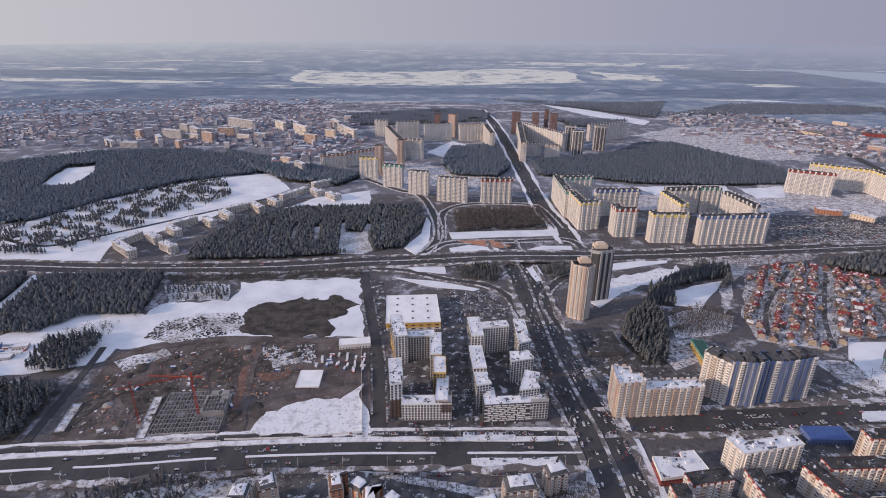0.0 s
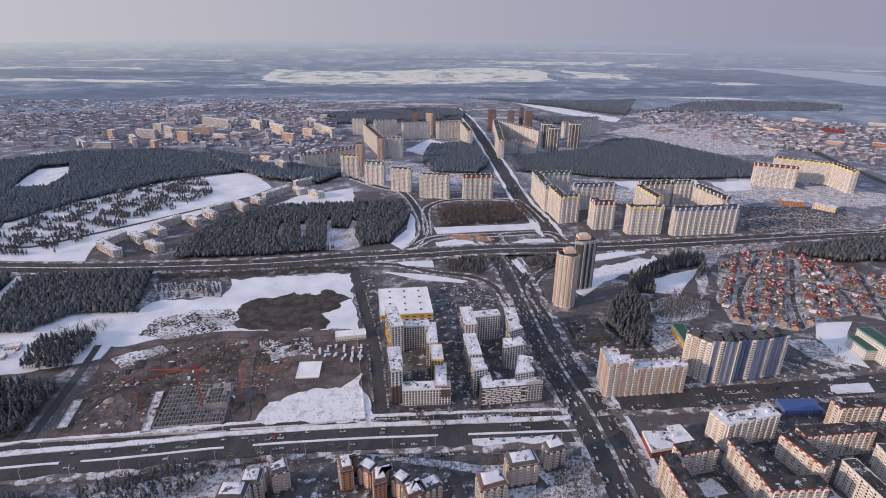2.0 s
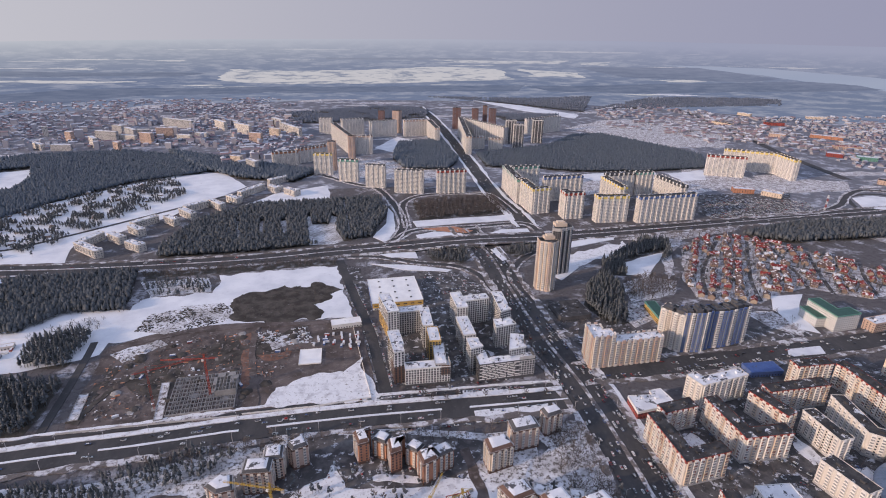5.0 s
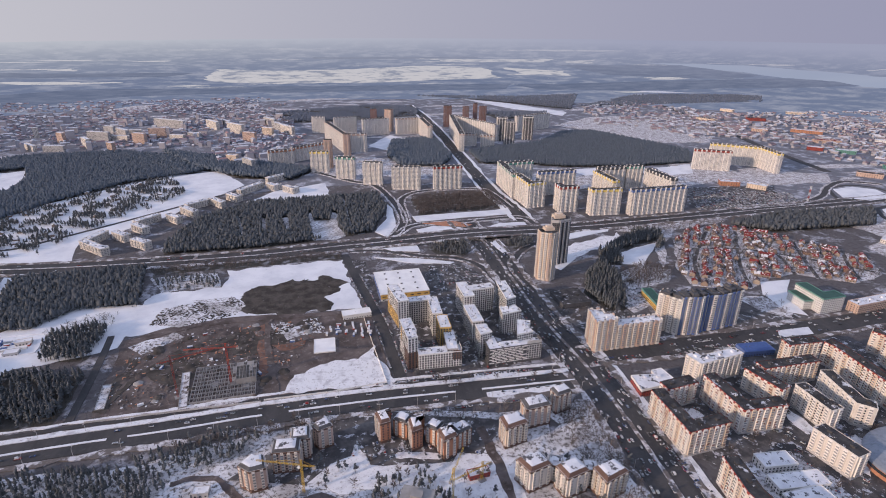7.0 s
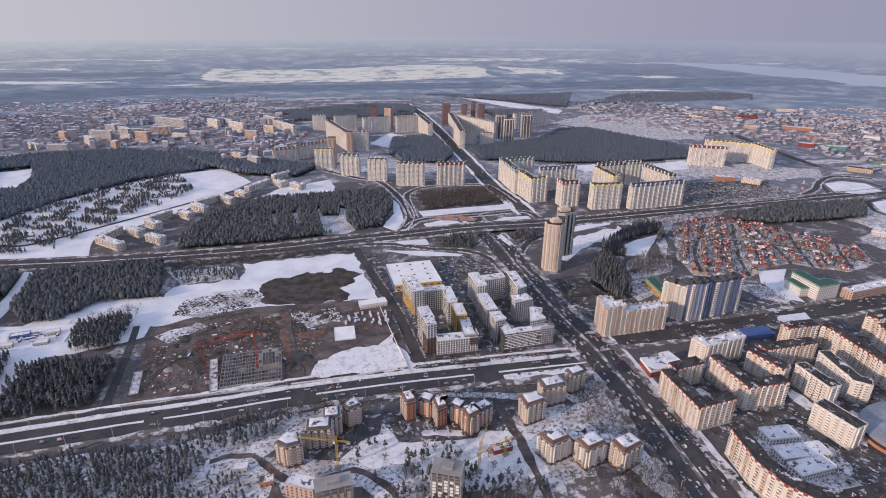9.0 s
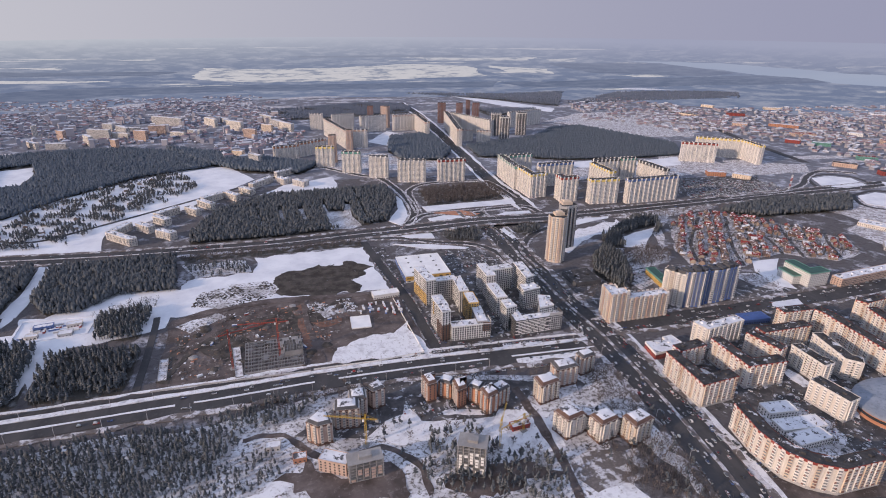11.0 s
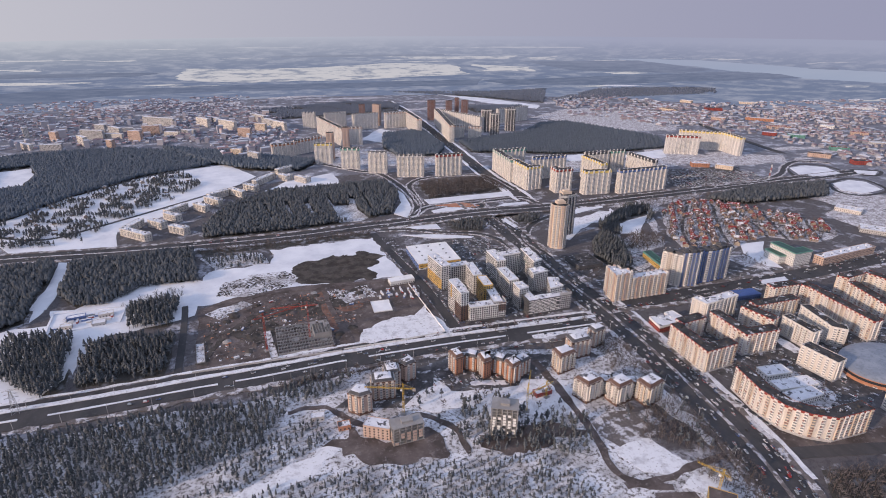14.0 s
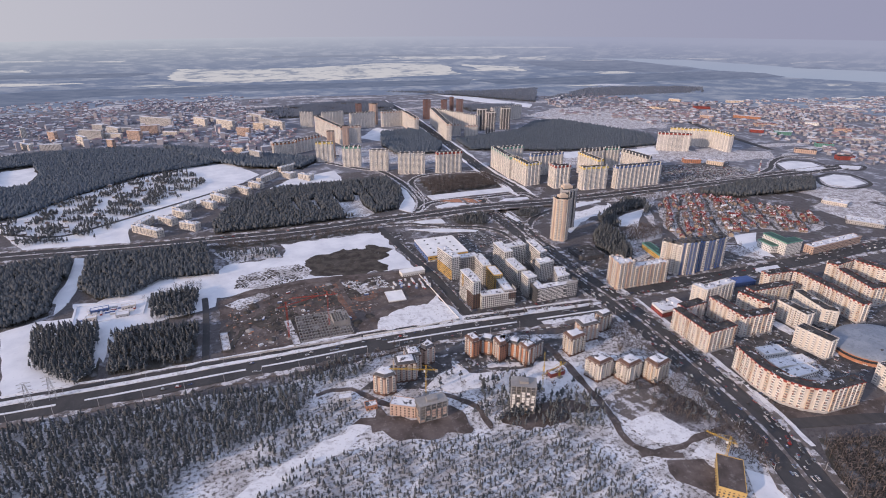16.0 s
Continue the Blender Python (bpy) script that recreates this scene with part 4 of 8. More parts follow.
sheet("soil_patch", [(-315, 495), (-278, 534), (-239, 491), (-271, 456)], M_MOUND, 0.65, "patch of churned ground on the building site", "soil", jitter=7.0, step=8.0)
sheet("soil_patch", [(-199, 564), (-186, 575), (-172, 477), (-179, 459)], M_BRICK_SOIL, 0.65, "patch of churned ground on the building site", "soil", jitter=7.0, step=8.0)
sheet("soil_patch", [(-167, 568), (-134, 566), (-130, 536), (-160, 532)], M_SCRUB_SNOW, 0.65, "patch of churned ground on the building site", "soil", jitter=7.0, step=8.0)
sheet("soil_patch", [(-339, 549), (-293, 575), (-282, 563), (-322, 531)], M_SCRUB_SNOW, 0.65, "patch of churned ground on the building site", "soil", jitter=7.0, step=8.0)
sheet("soil_patch", [(-177, 522), (-134, 527), (-133, 516), (-167, 508)], M_BRICK_SOIL, 0.65, "patch of churned ground on the building site", "soil", jitter=7.0, step=8.0)
sheet("soil_patch", [(-342, 433), (-329, 526), (-317, 520), (-330, 428)], M_MOUND, 0.65, "patch of churned ground on the building site", "soil", jitter=7.0, step=8.0)
sheet("soil_patch", [(-246, 463), (-230, 481), (-210, 453), (-237, 438)], M_MOUND, 0.65, "patch of churned ground on the building site", "soil", jitter=7.0, step=8.0)
sheet("soil_patch", [(-331, 420), (-191, 425), (-184, 419), (-322, 413)], M_DIRTY_SNOW, 0.65, "patch of churned ground on the building site", "soil", jitter=7.0, step=8.0)
sheet("snow_field", [(-160, 428), (-148, 453), (-127, 462), (-107, 475), (-77, 471), (-58, 499), (-50, 463), (-44, 419), (-102, 419)], M_TRACKED_SNOW, 0.85, "trampled snow lot in the building site's corner", "field", jitter=7.0, step=5.0)
sheet("snow_field", [(-597, 559), (-567, 578), (-486, 568), (-470, 444), (-489, 407), (-543, 391)], M_SNOW, 0.25, "snow glade beside the pine wood", "field")
sheet("snow_field", [(-522, 556), (-532, 614), (-448, 605), (-434, 551), (-464, 503), (-464, 453)], M_SNOW, 0.35, "snowed-in depot yard", "field")
sheet("snow_field", [(-551, 588), (-568, 784), (-543, 781), (-539, 616)], M_SNOW, 0.3, "snow ride cut through the pine wood", "field")
sheet("snow_field", [(-542, 388), (-433, 389), (-357, 408), (-362, 396), (-452, 381), (-537, 372)], M_SNOW, 0.3, "snow verge along the road", "field")
sheet("snow_field", [(65, 350), (99, 354), (74, 164), (153, 115), (146, 54), (111, 22), (-509, 223), (-559, 358), (-383, 327), (-239, 359), (-74, 380)], M_SCRUB_SNOW, 0.15, "snowy ground dotted with young trees", "field")
sheet("snow_field", [(-345, 196), (-286, 226), (-232, 253), (-201, 266), (-197, 254), (-222, 236), (-279, 208), (-322, 186)], M_TRACKED_SNOW, 0.35, "trampled snow between pines and building sites", "field", jitter=9.0, step=5.0)
sheet("snow_field", [(-141, 296), (-90, 335), (9, 303), (46, 292), (41, 238), (-21, 248), (-79, 277)], M_TRACKED_SNOW, 0.35, "snow slope beside the brick houses", "field", jitter=10.0, step=5.0)
sheet("snow_field", [(45, 186), (72, 186), (94, 149), (71, 141), (43, 158)], M_TRACKED_SNOW, 0.35, "snow patch between shrubs", "field", jitter=10.0, step=5.0)
sheet("snow_field", [(78, 139), (108, 129), (105, 119), (80, 120), (67, 129)], M_TRACKED_SNOW, 0.35, "snow patch beside the building site", "field", jitter=10.0, step=5.0)
sheet("snow_field", [(101, 102), (116, 84), (107, 62), (80, 70)], M_SNOW, 0.35, "snow verge beside the avenue", "field", jitter=5.0)
sheet("soil_lot", [(36, 230), (110, 217), (102, 190), (50, 184), (26, 205)], M_VERGE, 0.3, "bare brown ground behind the houses", "soil", jitter=14.0)
sheet("soil_lot", [(41, 132), (75, 128), (81, 95), (49, 85), (35, 110)], M_DIRT, 0.3, "churned soil of a small building site", "soil", jitter=8.0)
sheet("soil_lot", [(-205, 274), (-165, 253), (-124, 236), (-133, 226), (-185, 239), (-218, 266)], M_DIRT, 0.45, "brown soil before unfinished houses", "soil", jitter=14.0)
sheet("soil_lot", [(-78, 234), (0, 237), (28, 218), (-41, 209), (-78, 219)], M_DIRT, 0.45, "brown soil round the concrete frame", "soil", jitter=14.0)
sheet("snow_field", [(70, 290), (112, 240), (140, 250), (148, 300), (150, 352), (128, 356), (100, 352), (104, 322)], M_SCRUB_SNOW, 0.45, "snowy bank with trees beside the avenue", "field", jitter=8.0, step=5.0)
sheet("snow_field", [(112, 240), (140, 250), (137, 175), (128, 165), (122, 200)], M_TRACKED_SNOW, 0.5, "snow bank beside the avenue", "field", jitter=6.0, step=5.0)
sheet("snow_field", [(218, 222), (262, 246), (300, 243), (312, 205), (292, 160), (240, 160), (218, 190)], M_SCRUB_SNOW, 0.5, "trodden snow round the kindergarten", "field", jitter=8.0, step=5.0)
sheet("snow_field", [(340, 255), (378, 250), (372, 226), (346, 205), (338, 225)], M_TRACKED_SNOW, 0.5, "trodden snow between panel blocks and arena", "field", jitter=6.0, step=5.0)
sheet("snow_field", [(225, 312), (252, 316), (250, 285), (228, 283)], M_TRACKED_SNOW, 0.5, "snowed playground in a yard", "field", jitter=5.0, step=4.0)
sheet("snow_field", [(330, 283), (345, 300), (345, 262), (332, 262)], M_TRACKED_SNOW, 0.5, "snow strip between panel blocks", "field", jitter=4.0, step=4.0)
sheet("soil_lot", [(-200, 247), (-190, 280), (-157, 250), (-118, 262), (-104, 222), (-132, 220), (-169, 228)], M_DIRT, 0.55, "brown churned soil round unfinished houses", "soil", jitter=9.0, step=5.0)
sheet("courtyard", [(-90, 347), (-80, 306), (-8, 296), (4, 312), (26, 326), (-20, 345)], M_YARD, 0.6, "dark yard in front of the orange brick houses", "courtyard", jitter=3.0, step=6.0)
sheet("courtyard", [(-113, 353), (-84, 354), (-94, 322), (-137, 310), (-152, 300), (-160, 312)], M_YARD, 0.6, "dark yard between the brown brick houses", "courtyard", jitter=3.0, step=6.0)
sheet("snow_field", [(-60, 312), (-50, 318), (-10, 306), (-14, 302)], M_TRACKED_SNOW, 0.8, "snow islands in the yard of the brick houses", "field", jitter=4.0, step=4.0)
sheet("soil_lot", [(-72, 236), (-26, 240), (6, 228), (-20, 208), (-62, 208)], M_DIRT, 0.55, "brown soil round the concrete house shell", "soil", jitter=9.0, step=5.0)
sheet("snow_field", [(378, 706), (440, 728), (474, 737), (427, 686), (394, 654), (363, 663)], M_SNOW, 0.3, "frozen pond covered in snow", "field")
sheet("snow_field", [(291, 747), (425, 791), (404, 753), (331, 716), (283, 700)], M_TRACKED_SNOW, 0.3, "snow slope beside the highway", "field", jitter=9.0, step=6.0)
sheet("snow_field", [(291, 577), (341, 575), (331, 526), (297, 511), (286, 540)], M_DIRTY_SNOW, 0.3, "snowed parking yard", "field")
sheet("snow_field", [(463, 521), (503, 520), (514, 476), (494, 452), (466, 488)], M_DIRTY_SNOW, 0.3, "snow lot beside the village", "field")
sheet("soil_lot", [(173, 196), (186, 145), (292, 116), (324, 138), (222, 138), (209, 217)], M_DIRT, 0.25, "bare brown strip in front of the long slab", "soil")
sheet("car_park", [(44, 720), (98, 724), (129, 663), (124, 632), (72, 634), (47, 586), (36, 586)], M_YARD, 0.3, "asphalt car park beside the store", "car park", jitter=1.0)
sheet("car_park", [(-71, 768), (-43, 747), (-35, 602), (-50, 589), (-65, 646)], M_YARD, 0.3, "asphalt yard beside the store", "car park", jitter=1.0)
sheet("car_park", [(737, 1041), (965, 1019), (856, 887), (649, 901)], M_YARD, 0.3, "large market car park full of cars", "car park", jitter=1.0)
sheet("courtyard", [(212, 445), (300, 441), (430, 445), (520, 452), (498, 470), (420, 500), (300, 505), (262, 535), (215, 600), (196, 600), (192, 540)], M_YARD, 0.25, "dark asphalt yards round the beige block and towers", "courtyard", jitter=3.0)
sheet("courtyard", [(-30, 531), (49, 618), (169, 607), (147, 476), (111, 430), (-17, 429)], M_YARD, 0.3, "paved courtyards between the new blocks", "courtyard", jitter=1.0)
sheet("courtyard", [(178, 301), (350, 413), (519, 425), (529, 282), (388, 183), (304, 165), (251, 204)], M_YARD, 0.2, "asphalt yards between panel blocks", "courtyard", jitter=2.0)
sheet("courtyard", [(-198, 314), (-151, 354), (-87, 384), (58, 339), (21, 300), (-90, 335), (-135, 295)], M_YARD, 0.4, "paved yard around brick towers", "courtyard", jitter=2.0)
sheet("snow_field", [(408, 1182), (540, 1184), (725, 1159), (849, 1157), (857, 1083), (735, 1049), (555, 1074), (390, 1085)], M_DIRTY_SNOW, 0.28, "snowy yards between the tall slabs", "field", jitter=8.0)
sheet("snow_field", [(849, 1157), (1070, 1144), (1194, 1088), (1126, 1018), (845, 1032)], M_DIRTY_SNOW, 0.26, "snow lots beside the market", "field", jitter=8.0)
sheet("snow_field", [(767, 1886), (1004, 2053), (1293, 2020), (1282, 1717), (1154, 1508), (983, 1530), (858, 1735)], M_DIRTY_SNOW, 0.45, "broad snowy waste ground", "field", jitter=14.0)
sheet("snow_field", [(423, 806), (535, 819), (660, 830), (666, 811), (548, 791), (485, 731), (417, 629), (440, 695), (499, 771)], M_DIRTY_SNOW, 0.22, "snow slope between highway and village", "field", jitter=6.0)
sheet("snow_field", [(-76, 1517), (47, 1471), (238, 1319), (224, 1235), (67, 1261), (-122, 1314)], M_DIRTY_SNOW, 0.22, "snowy yards between the slabs", "field", jitter=6.0)


# ---- roads ----
def bridge_rise(s):
    """How far the highway climbs over the avenue, along its length."""
    return 6.5 * max(0.0, 1 - (abs(s - 0.545) / 0.17) ** 2) ** 2


HIGHWAY = curve_points([(-891, 814), (-684, 827), (-470, 810), (-229, 807), (-74, 823), (63, 826), (160, 825), (251, 830), (448, 841), (655, 853), (838, 866), (1218, 886)])
ribbon("road", HIGHWAY, 34, M_ASPHALT, 0.7, "wide grey highway over a bridge", "road", lift=bridge_rise, thick=1.4)
for piece_of, lab in ((HIGHWAY[30:50], "snowy embankment of the highway"), (HIGHWAY[54:74], "snowy embankment of the highway")):
    ribbon("embankment", piece_of, 42, M_SCRUB_SNOW, -0.6, lab, "embankment", lift=lambda s, q=piece_of: bridge_rise((HIGHWAY.index(q[0]) + s * (len(q) - 1)) / (len(HIGHWAY) - 1)), thick=7.5)
AVENUE = curve_points([(122, 2), (135, 58), (155, 130), (165, 198), (172, 298), (174, 400), (169, 480), (166, 544), (167, 638), (170, 750), (163, 837), (156, 914)])
ribbon("road", AVENUE, 42, M_ASPHALT, 0.6, "broad dark avenue with traffic", "road")
AVENUE_N = curve_points([(280, 892), (279, 1001), (273, 1107), (286, 1362), (297, 1622), (310, 1936), (313, 2210), (303, 2464)])
ribbon("road", AVENUE_N, 30, M_ASPHALT, 0.6, "straight avenue running towards the horizon", "road")
SOUTH_ROAD = curve_points([(-626, 376), (-540, 381), (-442, 382), (-333, 387), (-261, 389), (-176, 394), (-69, 395), (47, 391), (151, 387)])
ribbon("road", SOUTH_ROAD, 29, M_ASPHALT, 0.55, "divided road with snowy median", "road")
EAST_ROAD = curve_points([(178, 428), (278, 425), (406, 426), (552, 433), (763, 446), (965, 449)])
ribbon("road", EAST_ROAD, 30, M_ASPHALT, 0.5, "wide road lined with snow", "road")
SITE_LANE = curve_points([(-33, 420), (-37, 478), (-41, 541), (-48, 596), (-63, 694), (-75, 784)])
ribbon("road", SITE_LANE, 13, M_ASPHALT, 0.5, "lane between building site and new blocks", "road")
RAMP_W = curve_points([(-37, 809), (18, 858), (45, 931), (46, 1022), (33, 1123), (13, 1194), (-38, 1239), (-124, 1340), (-219, 1425)])
ribbon("road", RAMP_W, 11, M_ASPHALT, 0.5, "curving slip road", "road")
RAMP_X = curve_points([(53, 917), (56, 990), (66, 1074), (120, 1122), (241, 1119), (269, 1080), (277, 969)])
ribbon("road", RAMP_X, 9, M_ASPHALT, 0.5, "road round the wooded block", "road")
RAMP_Y = curve_points([(28, 865), (69, 903), (170, 906), (273, 911), (292, 871)])
ribbon("road", RAMP_Y, 10, M_ASPHALT, 0.5, "slip road beside the interchange", "road")
RAMP_S = curve_points([(-63, 797), (-10, 787), (50, 754), (107, 733), (137, 687), (141, 624)])
ribbon("road", RAMP_S, 9, M_ASPHALT, 0.5, "slip road south of the highway", "road")
RAMP_E = curve_points([(342, 816), (253, 768), (215, 739), (187, 694), (184, 645), (190, 594)])
ribbon("road", RAMP_E, 9, M_ASPHALT, 0.5, "slip road to the avenue", "road")
EAST_LANE = curve_points([(178, 137), (231, 126), (287, 113), (391, 84)])
ribbon("road", EAST_LANE, 14, M_ASPHALT, 0.5, "side road off the avenue", "road")
FAR_ROAD = curve_points([(1512, 2407), (1372, 1790), (1265, 1379), (1213, 1108)])
ribbon("road", FAR_ROAD, 24, M_ASPHALT, 0.5, "far arterial road", "road")
LOOP_E = curve_points([(744, 884), (920, 892), (1013, 927), (1085, 983), (1171, 1019), (1244, 981)])
ribbon("road", LOOP_E, 12, M_ASPHALT, 0.5, "looping slip road", "road")
ROAD_LOOPW = curve_points([(-724, 949), (-626, 905), (-548, 957), (-408, 1082), (-250, 1230), (-58, 1398)])
ribbon("road", ROAD_LOOPW, 8, M_ASPHALT, 0.5, "lane past the low blocks", "road")
SITE_TRACK = curve_points([(-356, 417), (-358, 473), (-363, 552), (-366, 582)])
ribbon("road", SITE_TRACK, 8, M_ASPHALT, 0.5, "dirt track at the edge of the wood", "road")
NEAR_TRACK = curve_points([(29, 334), (31, 285), (31, 217), (23, 164), (34, 145), (60, 132)])
ribbon("track", NEAR_TRACK, 8, M_DIRT, 0.5, "muddy lane between snow and shrubs", "track", wobble=3.0)
SIDE_TRACK = curve_points([(22, 145), (62, 142), (89, 147), (131, 150)])
ribbon("track", SIDE_TRACK, 7, M_DIRT, 0.5, "muddy lane to the avenue", "track", wobble=3.0)
WEST_TRACK = curve_points([(-244, 319), (-209, 318), (-170, 277), (-121, 280), (-94, 253), (-91, 217)])
ribbon("track", WEST_TRACK, 6, M_DIRT, 0.5, "muddy track round the unfinished houses", "track", wobble=3.0)
ribbon("snow_bank", HIGHWAY, 7, M_VERGE, 1.0, "trodden bank of ploughed snow along the highway", "snow bank", off=21.5, thick=1.2, wobble=5.0, lift=bridge_rise)
ribbon("snow_bank", HIGHWAY, 7, M_VERGE, 1.0, "trodden bank of ploughed snow along the highway", "snow bank", off=-21.5, thick=1.2, wobble=5.0, lift=bridge_rise)
ribbon("snow_bank", AVENUE, 7, M_VERGE, 1.0, "trodden bank of ploughed snow along the avenue", "snow bank", off=25.5, thick=1.2, wobble=5.0)
ribbon("snow_bank", AVENUE, 7, M_VERGE, 1.0, "trodden bank of ploughed snow along the avenue", "snow bank", off=-25.5, thick=1.2, wobble=5.0)
ribbon("snow_bank", SOUTH_ROAD, 6, M_TRACKED_SNOW, 1.0, "trodden bank of ploughed snow along the road", "snow bank", off=18.2, thick=1.2, wobble=1.6)
ribbon("snow_bank", SOUTH_ROAD, 7, M_VERGE, 1.0, "trodden bank of ploughed snow along the road", "snow bank", off=-19.0, thick=1.2, wobble=5.0)
ribbon("snow_bank", EAST_ROAD, 7, M_VERGE, 1.0, "trodden bank of ploughed snow along the road", "snow bank", off=19.5, thick=1.2, wobble=5.0)
ribbon("snow_bank", EAST_ROAD, 7, M_VERGE, 1.0, "trodden bank of ploughed snow along the road", "snow bank", off=-19.5, thick=1.2, wobble=5.0)
ribbon("snow_bank", AVENUE_N, 7, M_SNOW, 1.0, "trodden bank of ploughed snow along the avenue", "snow bank", off=19.5, thick=1.2, wobble=5.0)
ribbon("snow_bank", AVENUE_N, 7, M_SNOW, 1.0, "trodden bank of ploughed snow along the avenue", "snow bank", off=-19.5, thick=1.2, wobble=5.0)
for k in range(0, len(SOUTH_ROAD) - 8, 14):
    ribbon("snow_bank", SOUTH_ROAD[k:k + 13], 2.3, M_SNOW, 1.1, "white snow on the road's median", "snow bank", thick=1.0, wobble=0.7)
ribbon("median", HIGHWAY, 2.5, M_DIRTY_SNOW, 1.2, "dirty snow on the highway's median", "median", thick=1.0, lift=bridge_rise)
ribbon("median", AVENUE[4:], 4.0, M_VERGE, 0.95, "dirty snow on the avenue's median", "median", thick=0.8, off=-1, wobble=0.8)
ribbon("pavement", AVENUE[14:44], 7, M_TRACKED_SNOW, 0.7, "trodden snow on the pavement beside the panel blocks", "pavement", off=-31, thick=0.8, wobble=2.5)
ribbon("snow_bank", RAMP_W, 4, M_DIRTY_SNOW, 0.8, "snow along the slip road", "snow bank", off=7.9, thick=0.9, wobble=3.0)
ribbon("snow_bank", RAMP_W, 4, M_DIRTY_SNOW, 0.8, "snow along the slip road", "snow bank", off=-7.9, thick=0.9, wobble=3.0)
ribbon("snow_bank", RAMP_X, 4, M_DIRTY_SNOW, 0.8, "snow along the slip road", "snow bank", off=6.9, thick=0.9, wobble=3.0)
ribbon("snow_bank", RAMP_X, 4, M_DIRTY_SNOW, 0.8, "snow along the slip road", "snow bank", off=-6.9, thick=0.9, wobble=3.0)
ribbon("snow_bank", RAMP_Y, 4, M_DIRTY_SNOW, 0.8, "snow along the slip road", "snow bank", off=7.4, thick=0.9, wobble=3.0)
ribbon("snow_bank", RAMP_Y, 4, M_DIRTY_SNOW, 0.8, "snow along the slip road", "snow bank", off=-7.4, thick=0.9, wobble=3.0)
ribbon("snow_bank", RAMP_S, 4, M_VERGE, 0.8, "snow along the slip road", "snow bank", off=6.9, thick=0.9, wobble=3.0)
ribbon("snow_bank", RAMP_S, 4, M_VERGE, 0.8, "snow along the slip road", "snow bank", off=-6.9, thick=0.9, wobble=3.0)
ribbon("snow_bank", RAMP_E, 4, M_VERGE, 0.8, "snow along the slip road", "snow bank", off=6.9, thick=0.9, wobble=3.0)
ribbon("snow_bank", RAMP_E, 4, M_VERGE, 0.8, "snow along the slip road", "snow bank", off=-6.9, thick=0.9, wobble=3.0)
ribbon("snow_bank", LOOP_E, 4, M_DIRTY_SNOW, 0.8, "snow along the slip road", "snow bank", off=8.4, thick=0.9, wobble=3.0)
ribbon("snow_bank", LOOP_E, 4, M_DIRTY_SNOW, 0.8, "snow along the slip road", "snow bank", off=-8.4, thick=0.9, wobble=3.0)
ribbon("service_lane", SOUTH_ROAD, 5, M_ASPHALT, 0.55, "narrow service lane beside the road", "road", off=26)
ribbon("snow_bank", SOUTH_ROAD, 3.6, M_TRACKED_SNOW, 0.9, "white snow strip between road and service lane", "snow bank", off=32, thick=0.8, wobble=3.0)
sheet("snow_island", [(62, 877), (98, 891), (145, 875), (152, 854), (103, 846), (65, 852)], M_SNOW, 0.9, "snow island of the interchange", "snow island", jitter=1.5)
sheet("snow_island", [(186, 861), (225, 883), (275, 881), (274, 858), (218, 848)], M_SNOW, 0.9, "snow island of the interchange", "snow island", jitter=1.5)
sheet("snow_island", [(67, 953), (243, 961), (272, 969), (267, 931), (173, 928), (70, 919)], M_SNOW, 0.9, "snow strip beside the wooded block", "snow island", jitter=1.5)
sheet("snow_island", [(-15, 879), (15, 946), (28, 1040), (35, 1006), (29, 904), (4, 849)], M_SNOW, 0.9, "snow island of the slip road", "snow island", jitter=1.5)
sheet("snow_island", [(-10, 797), (49, 806), (51, 774), (8, 782)], M_SNOW, 0.9, "snow island of the slip road", "snow island", jitter=1.5)
sheet("snow_island", [(-27, 762), (41, 745), (97, 720), (88, 713), (24, 730)], M_SNOW, 0.9, "snow strip beside the store's car park", "snow island", jitter=1.5)
sheet("snow_island", [(234, 701), (279, 737), (300, 699), (254, 658)], M_SNOW, 0.9, "snow patch below the towers", "snow island", jitter=1.5)
sheet("snow_island", [(178, 791), (198, 802), (200, 749), (185, 740)], M_SNOW, 0.9, "snow island of the slip road", "snow island", jitter=1.5)
sheet("snow_island", [(299, 799), (421, 823), (413, 804), (310, 777)], M_SNOW, 0.9, "snow verge of the highway", "snow island", jitter=1.5)
sheet("snow_island", [(1083, 966), (1147, 975), (1184, 945), (1164, 882), (1089, 873), (1046, 902)], M_SNOW, 0.9, "snow island of a looping slip road", "snow island", jitter=1.5)
LOOP_A = curve_points([(1078, 976), (1156, 988), (1200, 951), (1172, 873), (1081, 861), (1031, 897), (1078, 976)])
ribbon("slip_road", LOOP_A, 9, M_ASPHALT, 0.5, "looping slip road round a snow island", "road")
sheet("snow_island", [(1055, 816), (1123, 830), (1149, 806), (1122, 746), (1046, 733), (1020, 765)], M_SNOW, 0.9, "snow island of a looping slip road", "snow island", jitter=1.5)
LOOP_B = curve_points([(1050, 824), (1133, 842), (1165, 813), (1128, 738), (1036, 722), (1005, 760), (1050, 824)])
ribbon("slip_road", LOOP_B, 9, M_ASPHALT, 0.5, "looping slip road round a snow island", "road")
sheet("snow_island", [(1231, 901), (1280, 875), (1237, 850), (1204, 871)], M_SNOW, 0.9, "snow island of a looping slip road", "snow island", jitter=1.5)
LOOP_C = curve_points([(1231, 907), (1289, 876), (1236, 845), (1197, 870), (1231, 907)])
ribbon("slip_road", LOOP_C, 9, M_ASPHALT, 0.5, "looping slip road round a snow island", "road")
sheet("snow_field", [(876, 819), (1059, 794), (1083, 691), (1036, 619), (916, 652), (894, 743)], M_DIRTY_SNOW, 0.2, "snow slope beside the far interchange", "field", jitter=8.0)
